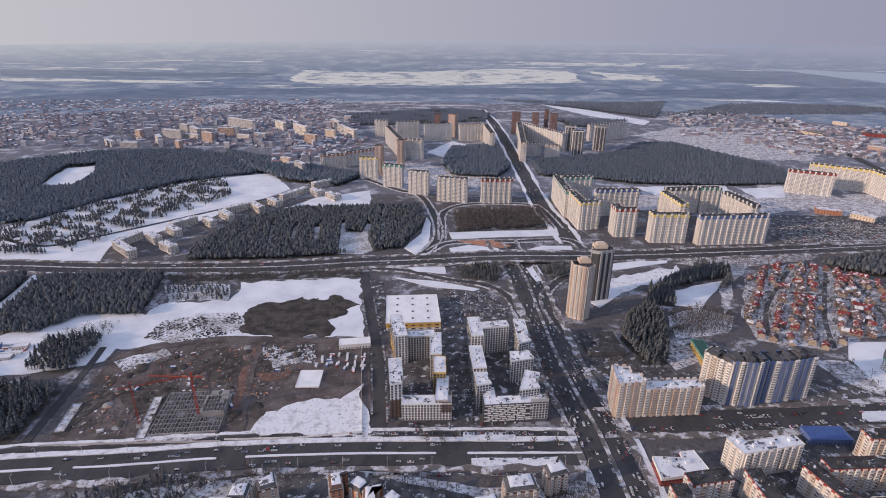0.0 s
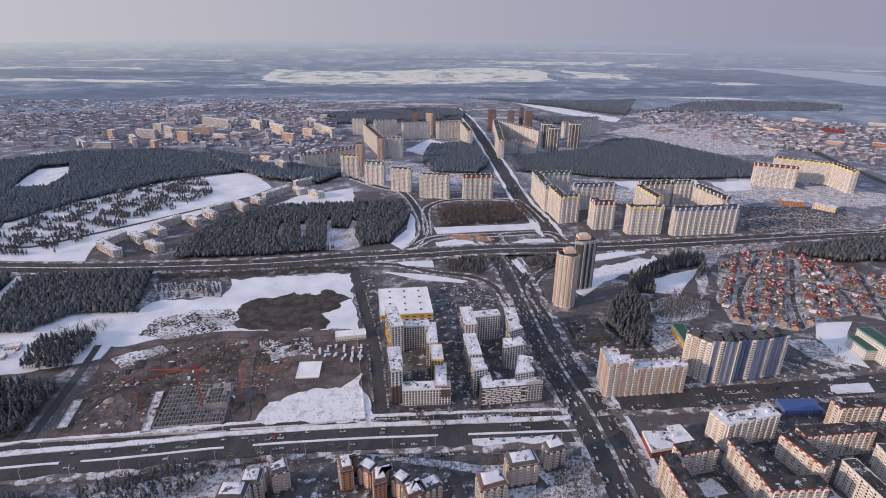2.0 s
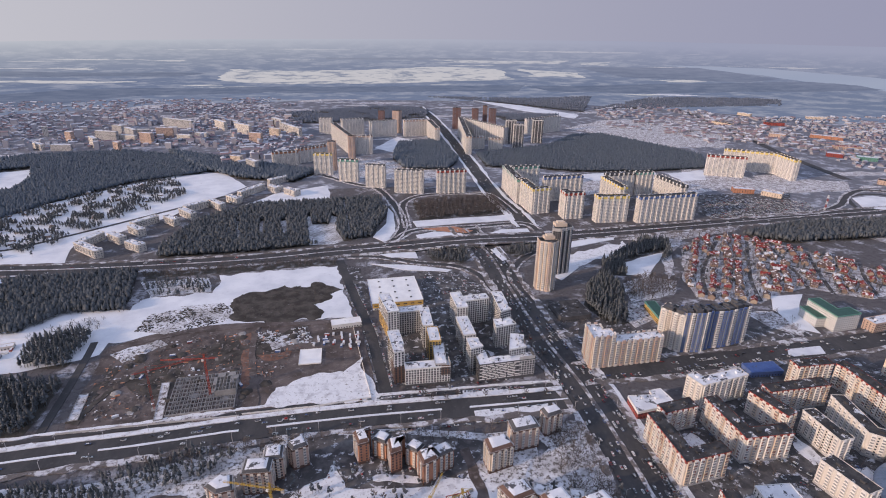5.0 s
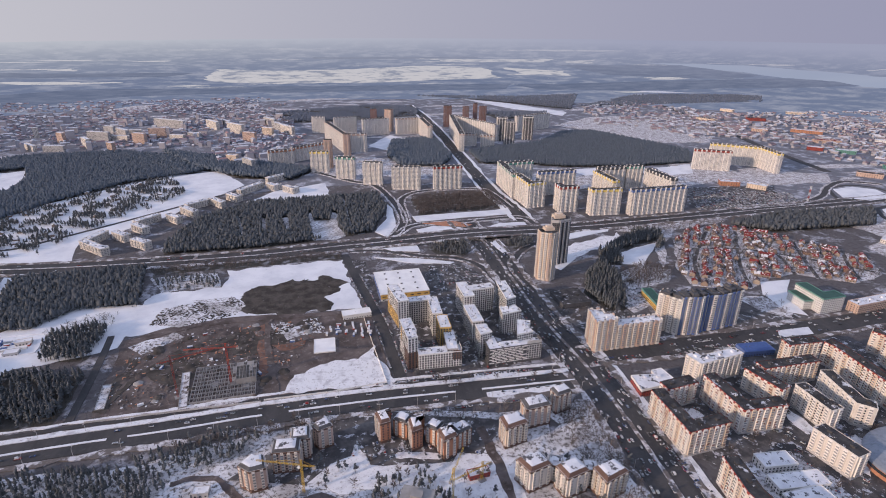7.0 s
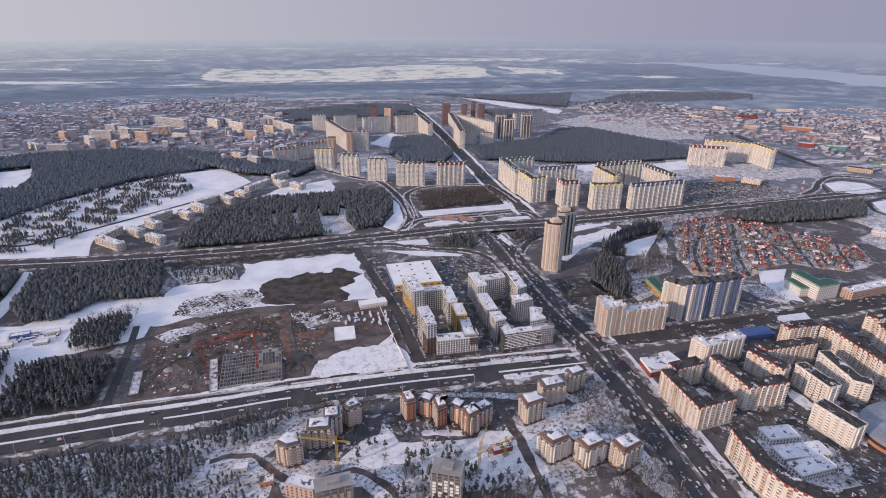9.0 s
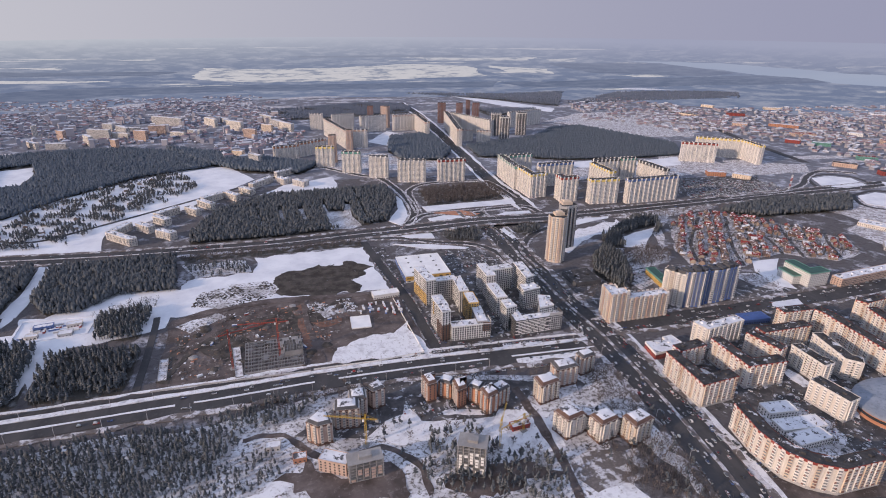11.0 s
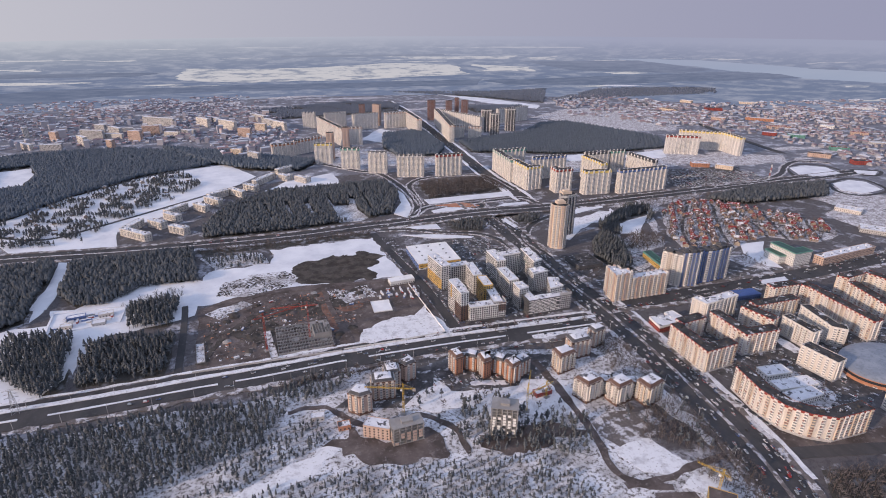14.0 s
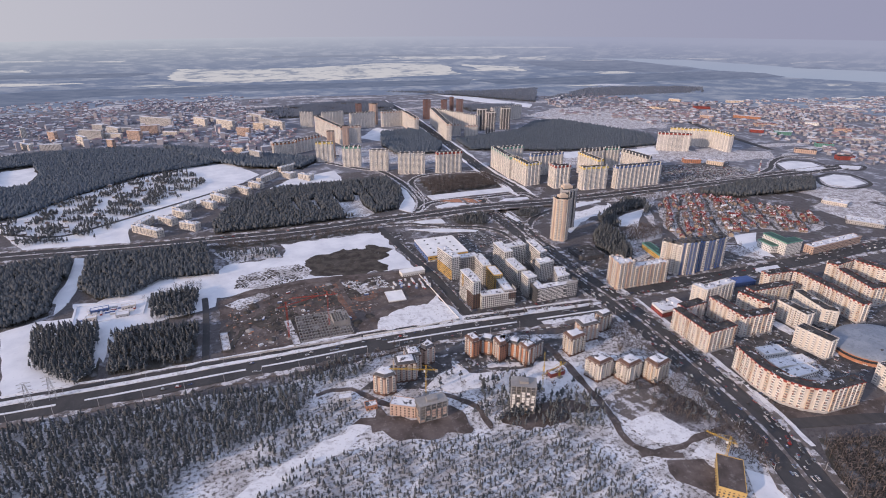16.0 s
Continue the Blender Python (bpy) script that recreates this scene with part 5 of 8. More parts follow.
sheet("snow_field", [(950, 705), (978, 615), (1014, 498), (913, 436), (820, 553), (822, 640)], M_DIRTY_SNOW, 0.2, "snow ground beside halls", "field", jitter=8.0)
sheet("snow_field", [(834, 1265), (942, 1271), (995, 1049), (944, 1016), (808, 1100)], M_DIRTY_SNOW, 0.25, "snow yard behind the slabs", "field", jitter=8.0)
sheet("ramp_clay", [(79, 908), (140, 912), (171, 884), (155, 874), (108, 894)], M_BRICK, 0.95, "reddish ramp of the interchange", "ramp", jitter=1.0)


sheet("snow_island", [(50, 384), (128, 383), (119, 369), (49, 367)], M_TRACKED_SNOW, 0.95, "snow strip between road and yards", "snow island", jitter=1.5)
sheet("snow_island", [(46, 418), (97, 416), (91, 408), (45, 407)], M_TRACKED_SNOW, 0.95, "snow strip before the new blocks", "snow island", jitter=1.5)
sheet("snow_island", [(451, 433), (497, 431), (490, 416), (441, 417)], M_SNOW, 0.95, "snow island on the wide road", "snow island", jitter=1.5)
sheet("snow_field", [(534, 560), (586, 556), (547, 519), (526, 472), (521, 457), (503, 471), (510, 526)], M_SNOW, 0.45, "snow lot between village and hospital", "field", jitter=4.0)


# ---- tall slabs of the northern estate ----
block("seventeen-storey cream panel slab with pale ribs and greenish top", [(306.2, 1159.8), (301.6, 1032.1)], 15, 17, M_SLAB, glass=M_PALE_GLASS, trim=M_GREEN, trim_h=4.0, bay=11.5, rib=M_RIB, rib_w=3.2, rib_up=2.5, units=False, pitch=2.9, group='ribbed panel slabs')
block("seventeen-storey cream panel slab with pale ribs and yellow top", [(307.5, 1045.3), (310.6, 959.7), (350.9, 965.5)], 15, 17, M_SLAB, glass=M_PALE_GLASS, trim=M_YELLOW, trim_h=4.0, bay=11.5, rib=M_RIB, rib_w=3.2, rib_up=2.5, units=False, pitch=2.9, group='ribbed panel slabs')
block("seventeen-storey cream panel slab with pale ribs and greenish top", [(320.4, 1135.3), (390.6, 1140.5)], 15, 17, M_SLAB, glass=M_PALE_GLASS, trim=M_GREEN, trim_h=4.0, bay=11.5, rib=M_RIB, rib_w=3.2, rib_up=2.5, units=False, pitch=2.9, group='ribbed panel slabs')
block("seventeen-storey cream panel slab with pale ribs and blue top", [(365.5, 1040.5), (455.4, 1045.2)], 15, 17, M_SLAB, glass=M_PALE_GLASS, trim=M_BLUE, trim_h=4.0, bay=11.5, rib=M_RIB, rib_w=3.2, rib_up=2.5, units=False, pitch=2.9, group='ribbed panel slabs')
block("seventeen-storey cream panel slab with pale ribs and red top", [(365.0, 954.6), (364.3, 921.8), (404.9, 922.9)], 15, 17, M_SLAB, glass=M_PALE_GLASS, trim=M_RED, trim_h=4.0, bay=11.5, rib=M_RIB, rib_w=3.2, rib_up=2.5, units=False, pitch=2.9, group='ribbed panel slabs')
block("seventeen-storey cream panel slab with pale ribs and yellow top", [(419.4, 912.3), (419.4, 892.6), (482.3, 889.6)], 15, 17, M_SLAB, glass=M_PALE_GLASS, trim=M_YELLOW, trim_h=4.0, bay=11.5, rib=M_RIB, rib_w=3.2, rib_up=2.5, units=False, pitch=2.9, group='ribbed panel slabs')
block("seventeen-storey cream panel slab with pale ribs and blue top", [(499.5, 878.8), (626.7, 885.0)], 15, 17, M_SLAB, glass=M_PALE_GLASS, trim=M_BLUE, trim_h=4.0, bay=11.5, rib=M_RIB, rib_w=3.2, rib_up=2.5, units=False, pitch=2.9, group='ribbed panel slabs')
block("seventeen-storey cream panel slab with pale ribs and yellow top", [(493.2, 1038.9), (495.0, 949.8)], 15, 17, M_SLAB, glass=M_PALE_GLASS, trim=M_YELLOW, trim_h=4.0, bay=11.5, rib=M_RIB, rib_w=3.2, rib_up=2.5, units=False, pitch=2.9, group='ribbed panel slabs')
block("seventeen-storey cream panel slab with pale ribs and dark top", [(514.3, 1050.6), (583.8, 1054.7)], 15, 17, M_SLAB, glass=M_PALE_GLASS, trim=M_GRAPHITE, trim_h=4.0, bay=11.5, rib=M_RIB, rib_w=3.2, rib_up=2.5, units=False, pitch=2.9, group='ribbed panel slabs')
block("seventeen-storey cream panel slab with pale ribs and green top", [(587.7, 1054.1), (628.3, 1052.7)], 15, 17, M_SLAB, glass=M_PALE_GLASS, trim=M_GREEN, trim_h=4.0, bay=11.5, rib=M_RIB, rib_w=3.2, rib_up=2.5, units=False, pitch=2.9, group='ribbed panel slabs')
block("seventeen-storey cream panel slab with pale ribs and dark top", [(618.2, 1033.5), (627.4, 940.7)], 15, 17, M_SLAB, glass=M_PALE_GLASS, trim=M_GRAPHITE, trim_h=4.0, bay=11.5, rib=M_RIB, rib_w=3.2, rib_up=2.5, units=False, pitch=2.9, group='ribbed panel slabs')
block("seventeen-storey cream panel slab with pale ribs and red top", [(866.5, 1199.9), (949.5, 1159.2)], 15, 17, M_SLAB, glass=M_PALE_GLASS, trim=M_RED, trim_h=4.0, bay=11.5, rib=M_RIB, rib_w=3.2, rib_up=2.5, units=False, pitch=2.9, group='ribbed panel slabs')
block("seventeen-storey cream panel slab with pale ribs and yellow top", [(957.5, 1258.0), (1058.4, 1190.2), (1051.1, 1116.1)], 15, 17, M_SLAB, glass=M_PALE_GLASS, trim=M_YELLOW, trim_h=4.0, bay=11.5, rib=M_RIB, rib_w=3.2, rib_up=2.5, units=False, pitch=2.9, group='ribbed panel slabs')
block("seventeen-storey cream panel slab with pale ribs and yellow top", [(-127.6, 1330.8), (-82.4, 1323.7)], 15, 17, M_SLAB, glass=M_PALE_GLASS, trim=M_YELLOW, trim_h=4.0, bay=11.5, rib=M_RIB, rib_w=3.2, rib_up=2.5, units=False, pitch=2.9, group='ribbed panel slabs')
block("seventeen-storey cream panel slab with pale ribs and greenish top", [(-68.0, 1260.3), (-23.4, 1247.3)], 15, 17, M_SLAB, glass=M_PALE_GLASS, trim=M_GREEN, trim_h=4.0, bay=11.5, rib=M_RIB, rib_w=3.2, rib_up=2.5, units=False, pitch=2.9, group='ribbed panel slabs')
block("seventeen-storey cream panel slab with pale ribs and grey top", [(-8.4, 1199.7), (35.8, 1187.0)], 15, 17, M_SLAB, glass=M_PALE_GLASS, trim=M_GREY, trim_h=4.0, bay=11.5, rib=M_RIB, rib_w=3.2, rib_up=2.5, units=False, pitch=2.9, group='ribbed panel slabs')
block("seventeen-storey cream panel slab with pale ribs and grey top", [(53.0, 1147.1), (115.9, 1131.6)], 15, 17, M_SLAB, glass=M_PALE_GLASS, trim=M_GREY, trim_h=4.0, bay=11.5, rib=M_RIB, rib_w=3.2, rib_up=2.5, units=False, pitch=2.9, group='ribbed panel slabs')
block("seventeen-storey cream panel slab with pale ribs and reddish top", [(147.2, 1126.4), (212.6, 1126.1)], 15, 17, M_SLAB, glass=M_PALE_GLASS, trim=M_RED, trim_h=4.0, bay=11.5, rib=M_RIB, rib_w=3.2, rib_up=2.5, units=False, pitch=2.9, group='ribbed panel slabs')
block("seventeen-storey cream panel slab with pale ribs and pinkish top", [(-82.7, 1767.7), (-30.5, 1526.1)], 15, 17, M_SLAB, glass=M_PALE_GLASS, trim=M_PINK, trim_h=4.0, bay=11.5, rib=M_RIB, rib_w=3.2, rib_up=2.5, units=False, pitch=2.9, group='ribbed panel slabs')
block("seventeen-storey cream panel slab with pale ribs and pinkish top", [(-28.1, 1542.4), (33.0, 1541.9)], 15, 17, M_SLAB, glass=M_PALE_GLASS, trim=M_PINK, trim_h=4.0, bay=11.5, rib=M_RIB, rib_w=3.2, rib_up=2.5, units=False, pitch=2.9, group='ribbed panel slabs')
block("seventeen-storey cream panel slab with pale ribs and grey top", [(-121.9, 1861.7), (-79.3, 1856.0)], 15, 17, M_SLAB, glass=M_PALE_GLASS, trim=M_GREY, trim_h=4.0, bay=11.5, rib=M_RIB, rib_w=3.2, rib_up=2.5, units=False, pitch=2.9, group='ribbed panel slabs')
block("seventeen-storey cream panel slab with pale ribs and grey top", [(-48.5, 1828.9), (26.8, 1841.7)], 15, 17, M_SLAB, glass=M_PALE_GLASS, trim=M_GREY, trim_h=4.0, bay=11.5, rib=M_RIB, rib_w=3.2, rib_up=2.5, units=False, pitch=2.9, group='ribbed panel slabs')
block("seventeen-storey cream panel slab with pale ribs and grey top", [(42.9, 1782.9), (132.9, 1804.3)], 15, 17, M_SLAB, glass=M_PALE_GLASS, trim=M_GREY, trim_h=4.0, bay=11.5, rib=M_RIB, rib_w=3.2, rib_up=2.5, units=False, pitch=2.9, group='ribbed panel slabs')
block("seventeen-storey cream panel slab with pale ribs and pinkish top", [(155.7, 1789.8), (232.4, 1802.3)], 15, 17, M_SLAB, glass=M_PALE_GLASS, trim=M_PINK, trim_h=4.0, bay=11.5, rib=M_RIB, rib_w=3.2, rib_up=2.5, units=False, pitch=2.9, group='ribbed panel slabs')
block("seventeen-storey cream panel slab with pale ribs and pinkish top", [(232.4, 1802.3), (232.7, 1641.5)], 15, 17, M_SLAB, glass=M_PALE_GLASS, trim=M_PINK, trim_h=4.0, bay=11.5, rib=M_RIB, rib_w=3.2, rib_up=2.5, units=False, pitch=2.9, group='ribbed panel slabs')
block("seventeen-storey cream panel slab with pale ribs and grey top", [(360.4, 1820.6), (450.1, 1630.8)], 15, 17, M_SLAB, glass=M_PALE_GLASS, trim=M_GREY, trim_h=4.0, bay=11.5, rib=M_RIB, rib_w=3.2, rib_up=2.5, units=False, pitch=2.9, group='ribbed panel slabs')
block("seventeen-storey cream panel slab with pale ribs and pinkish top", [(350.3, 1846.4), (300.1, 1502.5)], 15, 17, M_SLAB, glass=M_PALE_GLASS, trim=M_PINK, trim_h=4.0, bay=11.5, rib=M_RIB, rib_w=3.2, rib_up=2.5, units=False, pitch=2.9, group='ribbed panel slabs')
block("seventeen-storey cream panel slab with pale ribs and pinkish top", [(320.9, 1578.1), (372.5, 1570.5)], 15, 12, M_SLAB, glass=M_PALE_GLASS, trim=M_PINK, trim_h=4.0, bay=11.5, rib=M_RIB, rib_w=3.2, rib_up=2.5, units=False, pitch=2.9, group='ribbed panel slabs')
block("seventeen-storey cream panel slab with pale ribs and pinkish top", [(378.9, 1542.8), (419.8, 1536.7)], 15, 12, M_SLAB, glass=M_PALE_GLASS, trim=M_PINK, trim_h=4.0, bay=11.5, rib=M_RIB, rib_w=3.2, rib_up=2.5, units=False, pitch=2.9, group='ribbed panel slabs')
block("seventeen-storey cream panel slab with pale ribs and grey top", [(578.2, 1779.4), (722.6, 1835.3)], 15, 17, M_SLAB, glass=M_PALE_GLASS, trim=M_GREY, trim_h=4.0, bay=11.5, rib=M_RIB, rib_w=3.2, rib_up=2.5, units=False, pitch=2.9, group='ribbed panel slabs')
block("seventeen-storey cream panel slab with pale ribs and orange top", [(-233.2, 1418.9), (-169.4, 1436.0)], 15, 12, M_SLAB, glass=M_PALE_GLASS, trim=M_BRICK, trim_h=4.0, bay=11.5, rib=M_RIB, rib_w=3.2, rib_up=2.5, units=False, pitch=2.9, group='ribbed panel slabs')
block("seventeen-storey cream panel slab with pale ribs and orange top", [(-169.8, 1450.1), (-91.5, 1504.0)], 15, 12, M_SLAB, glass=M_PALE_GLASS, trim=M_BRICK, trim_h=4.0, bay=11.5, rib=M_RIB, rib_w=3.2, rib_up=2.5, units=False, pitch=2.9, group='ribbed panel slabs')
block("slender pinkish residential tower", [(-91.3, 1367.5), (-73.0, 1364.7)], 18, 24, M_PINK, glass=M_PALE_GLASS, trim=M_PINK, trim_h=2.0, bay=9, rib=M_PINK, rib_w=2.4, rib_up=1.0, name='residential_tower', category='tower')
block("slender pinkish residential tower", [(-38.5, 1434.4), (-22.3, 1432.0)], 18, 24, M_PINK, glass=M_PALE_GLASS, trim=M_PINK, trim_h=2.0, bay=9, rib=M_PINK, rib_w=2.4, rib_up=1.0, name='residential_tower', category='tower')
block("slender dark brick residential tower", [(77.7, 1870.1), (96.8, 1867.6)], 18, 24, M_MAROON, glass=M_PALE_GLASS, trim=M_MAROON, trim_h=2.0, bay=9, rib=M_MAROON, rib_w=2.4, rib_up=1.0, name='residential_tower', category='tower')
block("slender pinkish residential tower", [(123.5, 1864.2), (144.8, 1848.7)], 18, 24, M_PINK, glass=M_PALE_GLASS, trim=M_PINK, trim_h=2.0, bay=9, rib=M_PINK, rib_w=2.4, rib_up=1.0, name='residential_tower', category='tower')
block("slender dark brick residential tower", [(347.3, 1916.7), (373.6, 1913.4)], 18, 24, M_MAROON, glass=M_PALE_GLASS, trim=M_MAROON, trim_h=2.0, bay=9, rib=M_MAROON, rib_w=2.4, rib_up=1.0, name='residential_tower', category='tower')
block("slender dark brick residential tower", [(412.9, 1894.6), (433.1, 1892.1)], 18, 24, M_MAROON, glass=M_PALE_GLASS, trim=M_MAROON, trim_h=2.0, bay=9, rib=M_MAROON, rib_w=2.4, rib_up=1.0, name='residential_tower', category='tower')
block("slender dark brick residential tower", [(470.4, 1959.3), (483.0, 1957.7)], 18, 24, M_MAROON, glass=M_PALE_GLASS, trim=M_MAROON, trim_h=2.0, bay=9, rib=M_MAROON, rib_w=2.4, rib_up=1.0, name='residential_tower', category='tower')
block("slender dark brick residential tower", [(473.8, 1887.1), (496.2, 1884.3)], 18, 24, M_MAROON, glass=M_PALE_GLASS, trim=M_MAROON, trim_h=2.0, bay=9, rib=M_MAROON, rib_w=2.4, rib_up=1.0, name='residential_tower', category='tower')
block("slender red and white residential tower", [(461.8, 1641.8), (492.5, 1637.6)], 20, 24, M_GRAPHITE, glass=M_PALE_GLASS, trim=M_RIB, trim_h=2.0, bay=9, rib=M_RIB, rib_w=2.4, rib_up=1.0, name='residential_tower', category='tower')
block("slender dark and white residential tower", [(463.7, 1567.7), (493.3, 1563.6)], 20, 24, M_GRAPHITE, glass=M_PALE_GLASS, trim=M_RIB, trim_h=2.0, bay=9, rib=M_RIB, rib_w=2.4, rib_up=1.0, name='residential_tower', category='tower')
block("slender red and white residential tower", [(550.8, 1640.8), (581.9, 1636.6)], 20, 24, M_GRAPHITE, glass=M_PALE_GLASS, trim=M_RIB, trim_h=2.0, bay=9, rib=M_RIB, rib_w=2.4, rib_up=1.0, name='residential_tower', category='tower')


# ---- twin towers by the avenue ----
TOWER_A = block("tall beige residential tower with rounded loggias and lit crown", [(205.2, 647.8), (204.3, 633.8), (218.9, 623.7), (231.1, 631.3)], 24, 25, M_BEIGE, trim=M_BEIGE, trim_h=4, bay=7, rib=M_PANEL, rib2=M_PINK, rib_w=3.6, rib_up=0.5, name='residential_tower', category='tower')
TOWER_B = block("tall dark grey residential tower behind its twin", [(242.0, 680.3), (251.3, 676.6), (274.3, 682.6)], 24, 25, M_GRAPHITE, trim=M_GREY, trim_h=4, bay=7, rib=M_GREY, rib_w=3.2, rib_up=0.5, name='residential_tower', category='tower')
for tower, w in ((TOWER_A, 15), (TOWER_B, 18)):
    piece("crown", Shape().box((0, 0, 78.5), (w, w * 0.7, 5)).box((0, 0, 82), (w * 0.6, w * 0.4, 3)).mesh("crown", M_BEIGE), tower, "lit beige rooftop crown")


# ---- new blocks with courtyards ----
block("new white and ochre block with a dense grid of windows", [(-28.3, 580.9), (-21.1, 533.3)], 14, 12, M_WHITE, roof=M_SNOW_ROOF, pitch=2.9, pane=1.95, pane_h=2.1, group='new courtyard blocks', clad=((0, 0.0, 1.0, 0, 17, M_OCHRE), (0, 0.75, 1.0, 17, 38, M_GREY)))
block("new grey block with a dense grid of windows", [(-6.7, 541.0), (23.8, 542.7)], 13, 10, M_GREY, roof=M_SNOW_ROOF, pitch=2.9, pane=1.95, pane_h=2.1, group='new courtyard blocks')
block("new white block with a dense grid of windows", [(18.9, 548.8), (17.1, 505.9)], 12, 10, M_WHITE, roof=M_SNOW_ROOF, pitch=2.9, pane=1.95, pane_h=2.1, group='new courtyard blocks')
block("new ochre-fronted block with a dense grid of windows", [(20.2, 500.8), (19.1, 471.4)], 13, 10, M_OCHRE, roof=M_SNOW_ROOF, pitch=2.9, pane=1.95, pane_h=2.1, group='new courtyard blocks')
block("new grey block with a dense grid of windows", [(23.4, 475.0), (19.5, 435.8)], 12, 8, M_GREY, roof=M_SNOW_ROOF, pitch=2.9, pane=1.95, pane_h=2.1, group='new courtyard blocks')
block("new white ribbed block with a dense grid of windows", [(-12.6, 434.7), (35.3, 433.5)], 13, 7, M_WHITE, roof=M_SNOW_ROOF, pitch=2.9, pane=1.95, pane_h=2.1, group='new courtyard blocks', clad=((0, 0.8, 1.0, 12, 24, M_DARK_BRICK), (1, 0.0, 1.0, 0, 27, M_GREY)), base=M_GRAPHITE)
block("new white and dark red block with a dense grid of windows", [(-26.5, 484.7), (-23.4, 441.1), (-12.3, 443.0)], 13, 13, M_WHITE, roof=M_SNOW_ROOF, pitch=2.9, pane=1.95, pane_h=2.1, group='new courtyard blocks', clad=((0, 0.55, 1.0, 0, 22, M_DARK_BRICK), (1, 0.0, 1.0, 0, 22, M_DARK_BRICK), (0, 0.2, 0.28, 20, 38, M_OCHRE)))
block("new white block with a dense grid of windows", [(63.6, 577.6), (64.6, 536.5)], 14, 11, M_WHITE, roof=M_SNOW_ROOF, pitch=2.9, pane=1.95, pane_h=2.1, group='new courtyard blocks')
block("new white block with a dense grid of windows", [(76.2, 551.7), (110.2, 555.8)], 13, 11, M_WHITE, roof=M_SNOW_ROOF, pitch=2.9, pane=1.95, pane_h=2.1, group='new courtyard blocks')
block("new white block with a dense grid of windows", [(117.7, 571.1), (115.4, 518.6), (129.6, 523.5)], 13, 11, M_WHITE, roof=M_SNOW_ROOF, pitch=2.9, pane=1.95, pane_h=2.1, group='new courtyard blocks')
block("new white block with a dense grid of windows", [(60.7, 525.2), (61.1, 482.8)], 14, 9, M_WHITE, roof=M_SNOW_ROOF, pitch=2.9, pane=1.95, pane_h=2.1, group='new courtyard blocks')
block("new white block with a dense grid of windows", [(104.1, 512.0), (102.6, 493.0), (127.9, 498.1)], 16, 9, M_WHITE, roof=M_SNOW_ROOF, pitch=2.9, pane=1.95, pane_h=2.1, group='new courtyard blocks')
block("new white block with a dense grid of windows", [(60.9, 470.1), (61.0, 448.9), (75.6, 452.0)], 13, 10, M_WHITE, roof=M_SNOW_ROOF, pitch=2.9, pane=1.95, pane_h=2.1, group='new courtyard blocks')
block("new white block with a dense grid of windows", [(113.2, 472.1), (101.7, 440.0), (122.2, 443.3)], 15, 10, M_WHITE, roof=M_SNOW_ROOF, pitch=2.9, pane=1.95, pane_h=2.1, group='new courtyard blocks')
BARRED = block("new graphite block with staggered white bars on its front", [(66.5, 457.0), (66.3, 429.5), (129.0, 431.9)], 13, 7, M_GRAPHITE, roof=M_SNOW_ROOF, pitch=2.9, pane=1.95, pane_h=2.1, group='new courtyard blocks', clad=((2, 0.0, 1.0, 0, 27, M_GRAPHITE), (1, 0.72, 1.0, 0, 27, M_GREY)), base=M_GRAPHITE)


def front_bars(root, a, b, floors, share):
    """Staggered white strips between the rows of windows on a dark front."""
    t = Vector((b[0] - a[0], b[1] - a[1]))
    length, ang = t.length, math.atan2(t.y, t.x)
    t.normalize()
    sh, rng = Shape(), random.Random(8)
    for k in range(floors + 2):
        s0 = 0.4 + 3.2 * (k % 2)
        while s0 < length * share - 5:
            run = rng.uniform(5.0, 9.0)
            m = s0 + run / 2
            sh.box((a[0] + t.x * m + t.y * 0.2 - root.location.x, a[1] + t.y * m - t.x * 0.2 - root.location.y, 3.9 + 2.15 * k), (run, 0.4, 1.05), ang)
            s0 += run + rng.uniform(1.0, 1.8)
    tagged(piece("facade_strips", sh.mesh("facade_strips", M_WHITE), root, "staggered white facade strips"), kind="stuff")


front_bars(BARRED, (66.3, 429.5), (129.0, 431.9), 7, 0.74)
STORE = block("big-box store with flat snowy roof and orange front band", [(-34.8, 608.6), (34.0, 610.4)], 75, 2, M_WHITE, roof=M_WHITE_ROOF, clad=((0, 0.0, 1.0, 3, 9.6, M_OCHRE), (3, 0.0, 1.0, 0, 8.5, M_BLUE)), units=False, storey=4.5, pitch=9, pane=5, name='store', category='store')
SKYLIGHT = Shape().box((0, 0, 0.5), (2.6, 2.0, 1.0)).mesh("skylight", M_GRAPHITE)
for i in range(3):
    for j in range(4):
        piece("skylight", SKYLIGHT, STORE, at=(-20 + 20 * i, -27 + 18 * j, 10.4))
block("white shed with a snowy roof beside the site", [(-88.2, 566.1), (-51.7, 569.7)], 14, 1, M_WHITE, roof=M_WHITE_ROOF, storey=5, units=False, name='warehouse', category='warehouse')


# ---- blue and white towers, beige block ----
block("stepped cream and blue apartment tower block with glazed bays", [(298.7, 471.6), (316.0, 446.7)], 18, 16, M_PANEL, trim=M_GREY, trim_h=1.5, bay=7.5, rib=M_RIB, rib2=M_BEIGE, rib_w=3.4, rib_up=1.2, crowns=M_GRAPHITE)
block("stepped cream and blue apartment tower block with glazed bays", [(316.1, 448.1), (339.8, 444.3), (352.4, 448.7)], 18, 17, M_PANEL, trim=M_GREY, trim_h=1.5, bay=6.5, rib=M_BLUE, rib2=M_RIB, rib_w=3.0, rib_up=1.2, crowns=M_GRAPHITE)
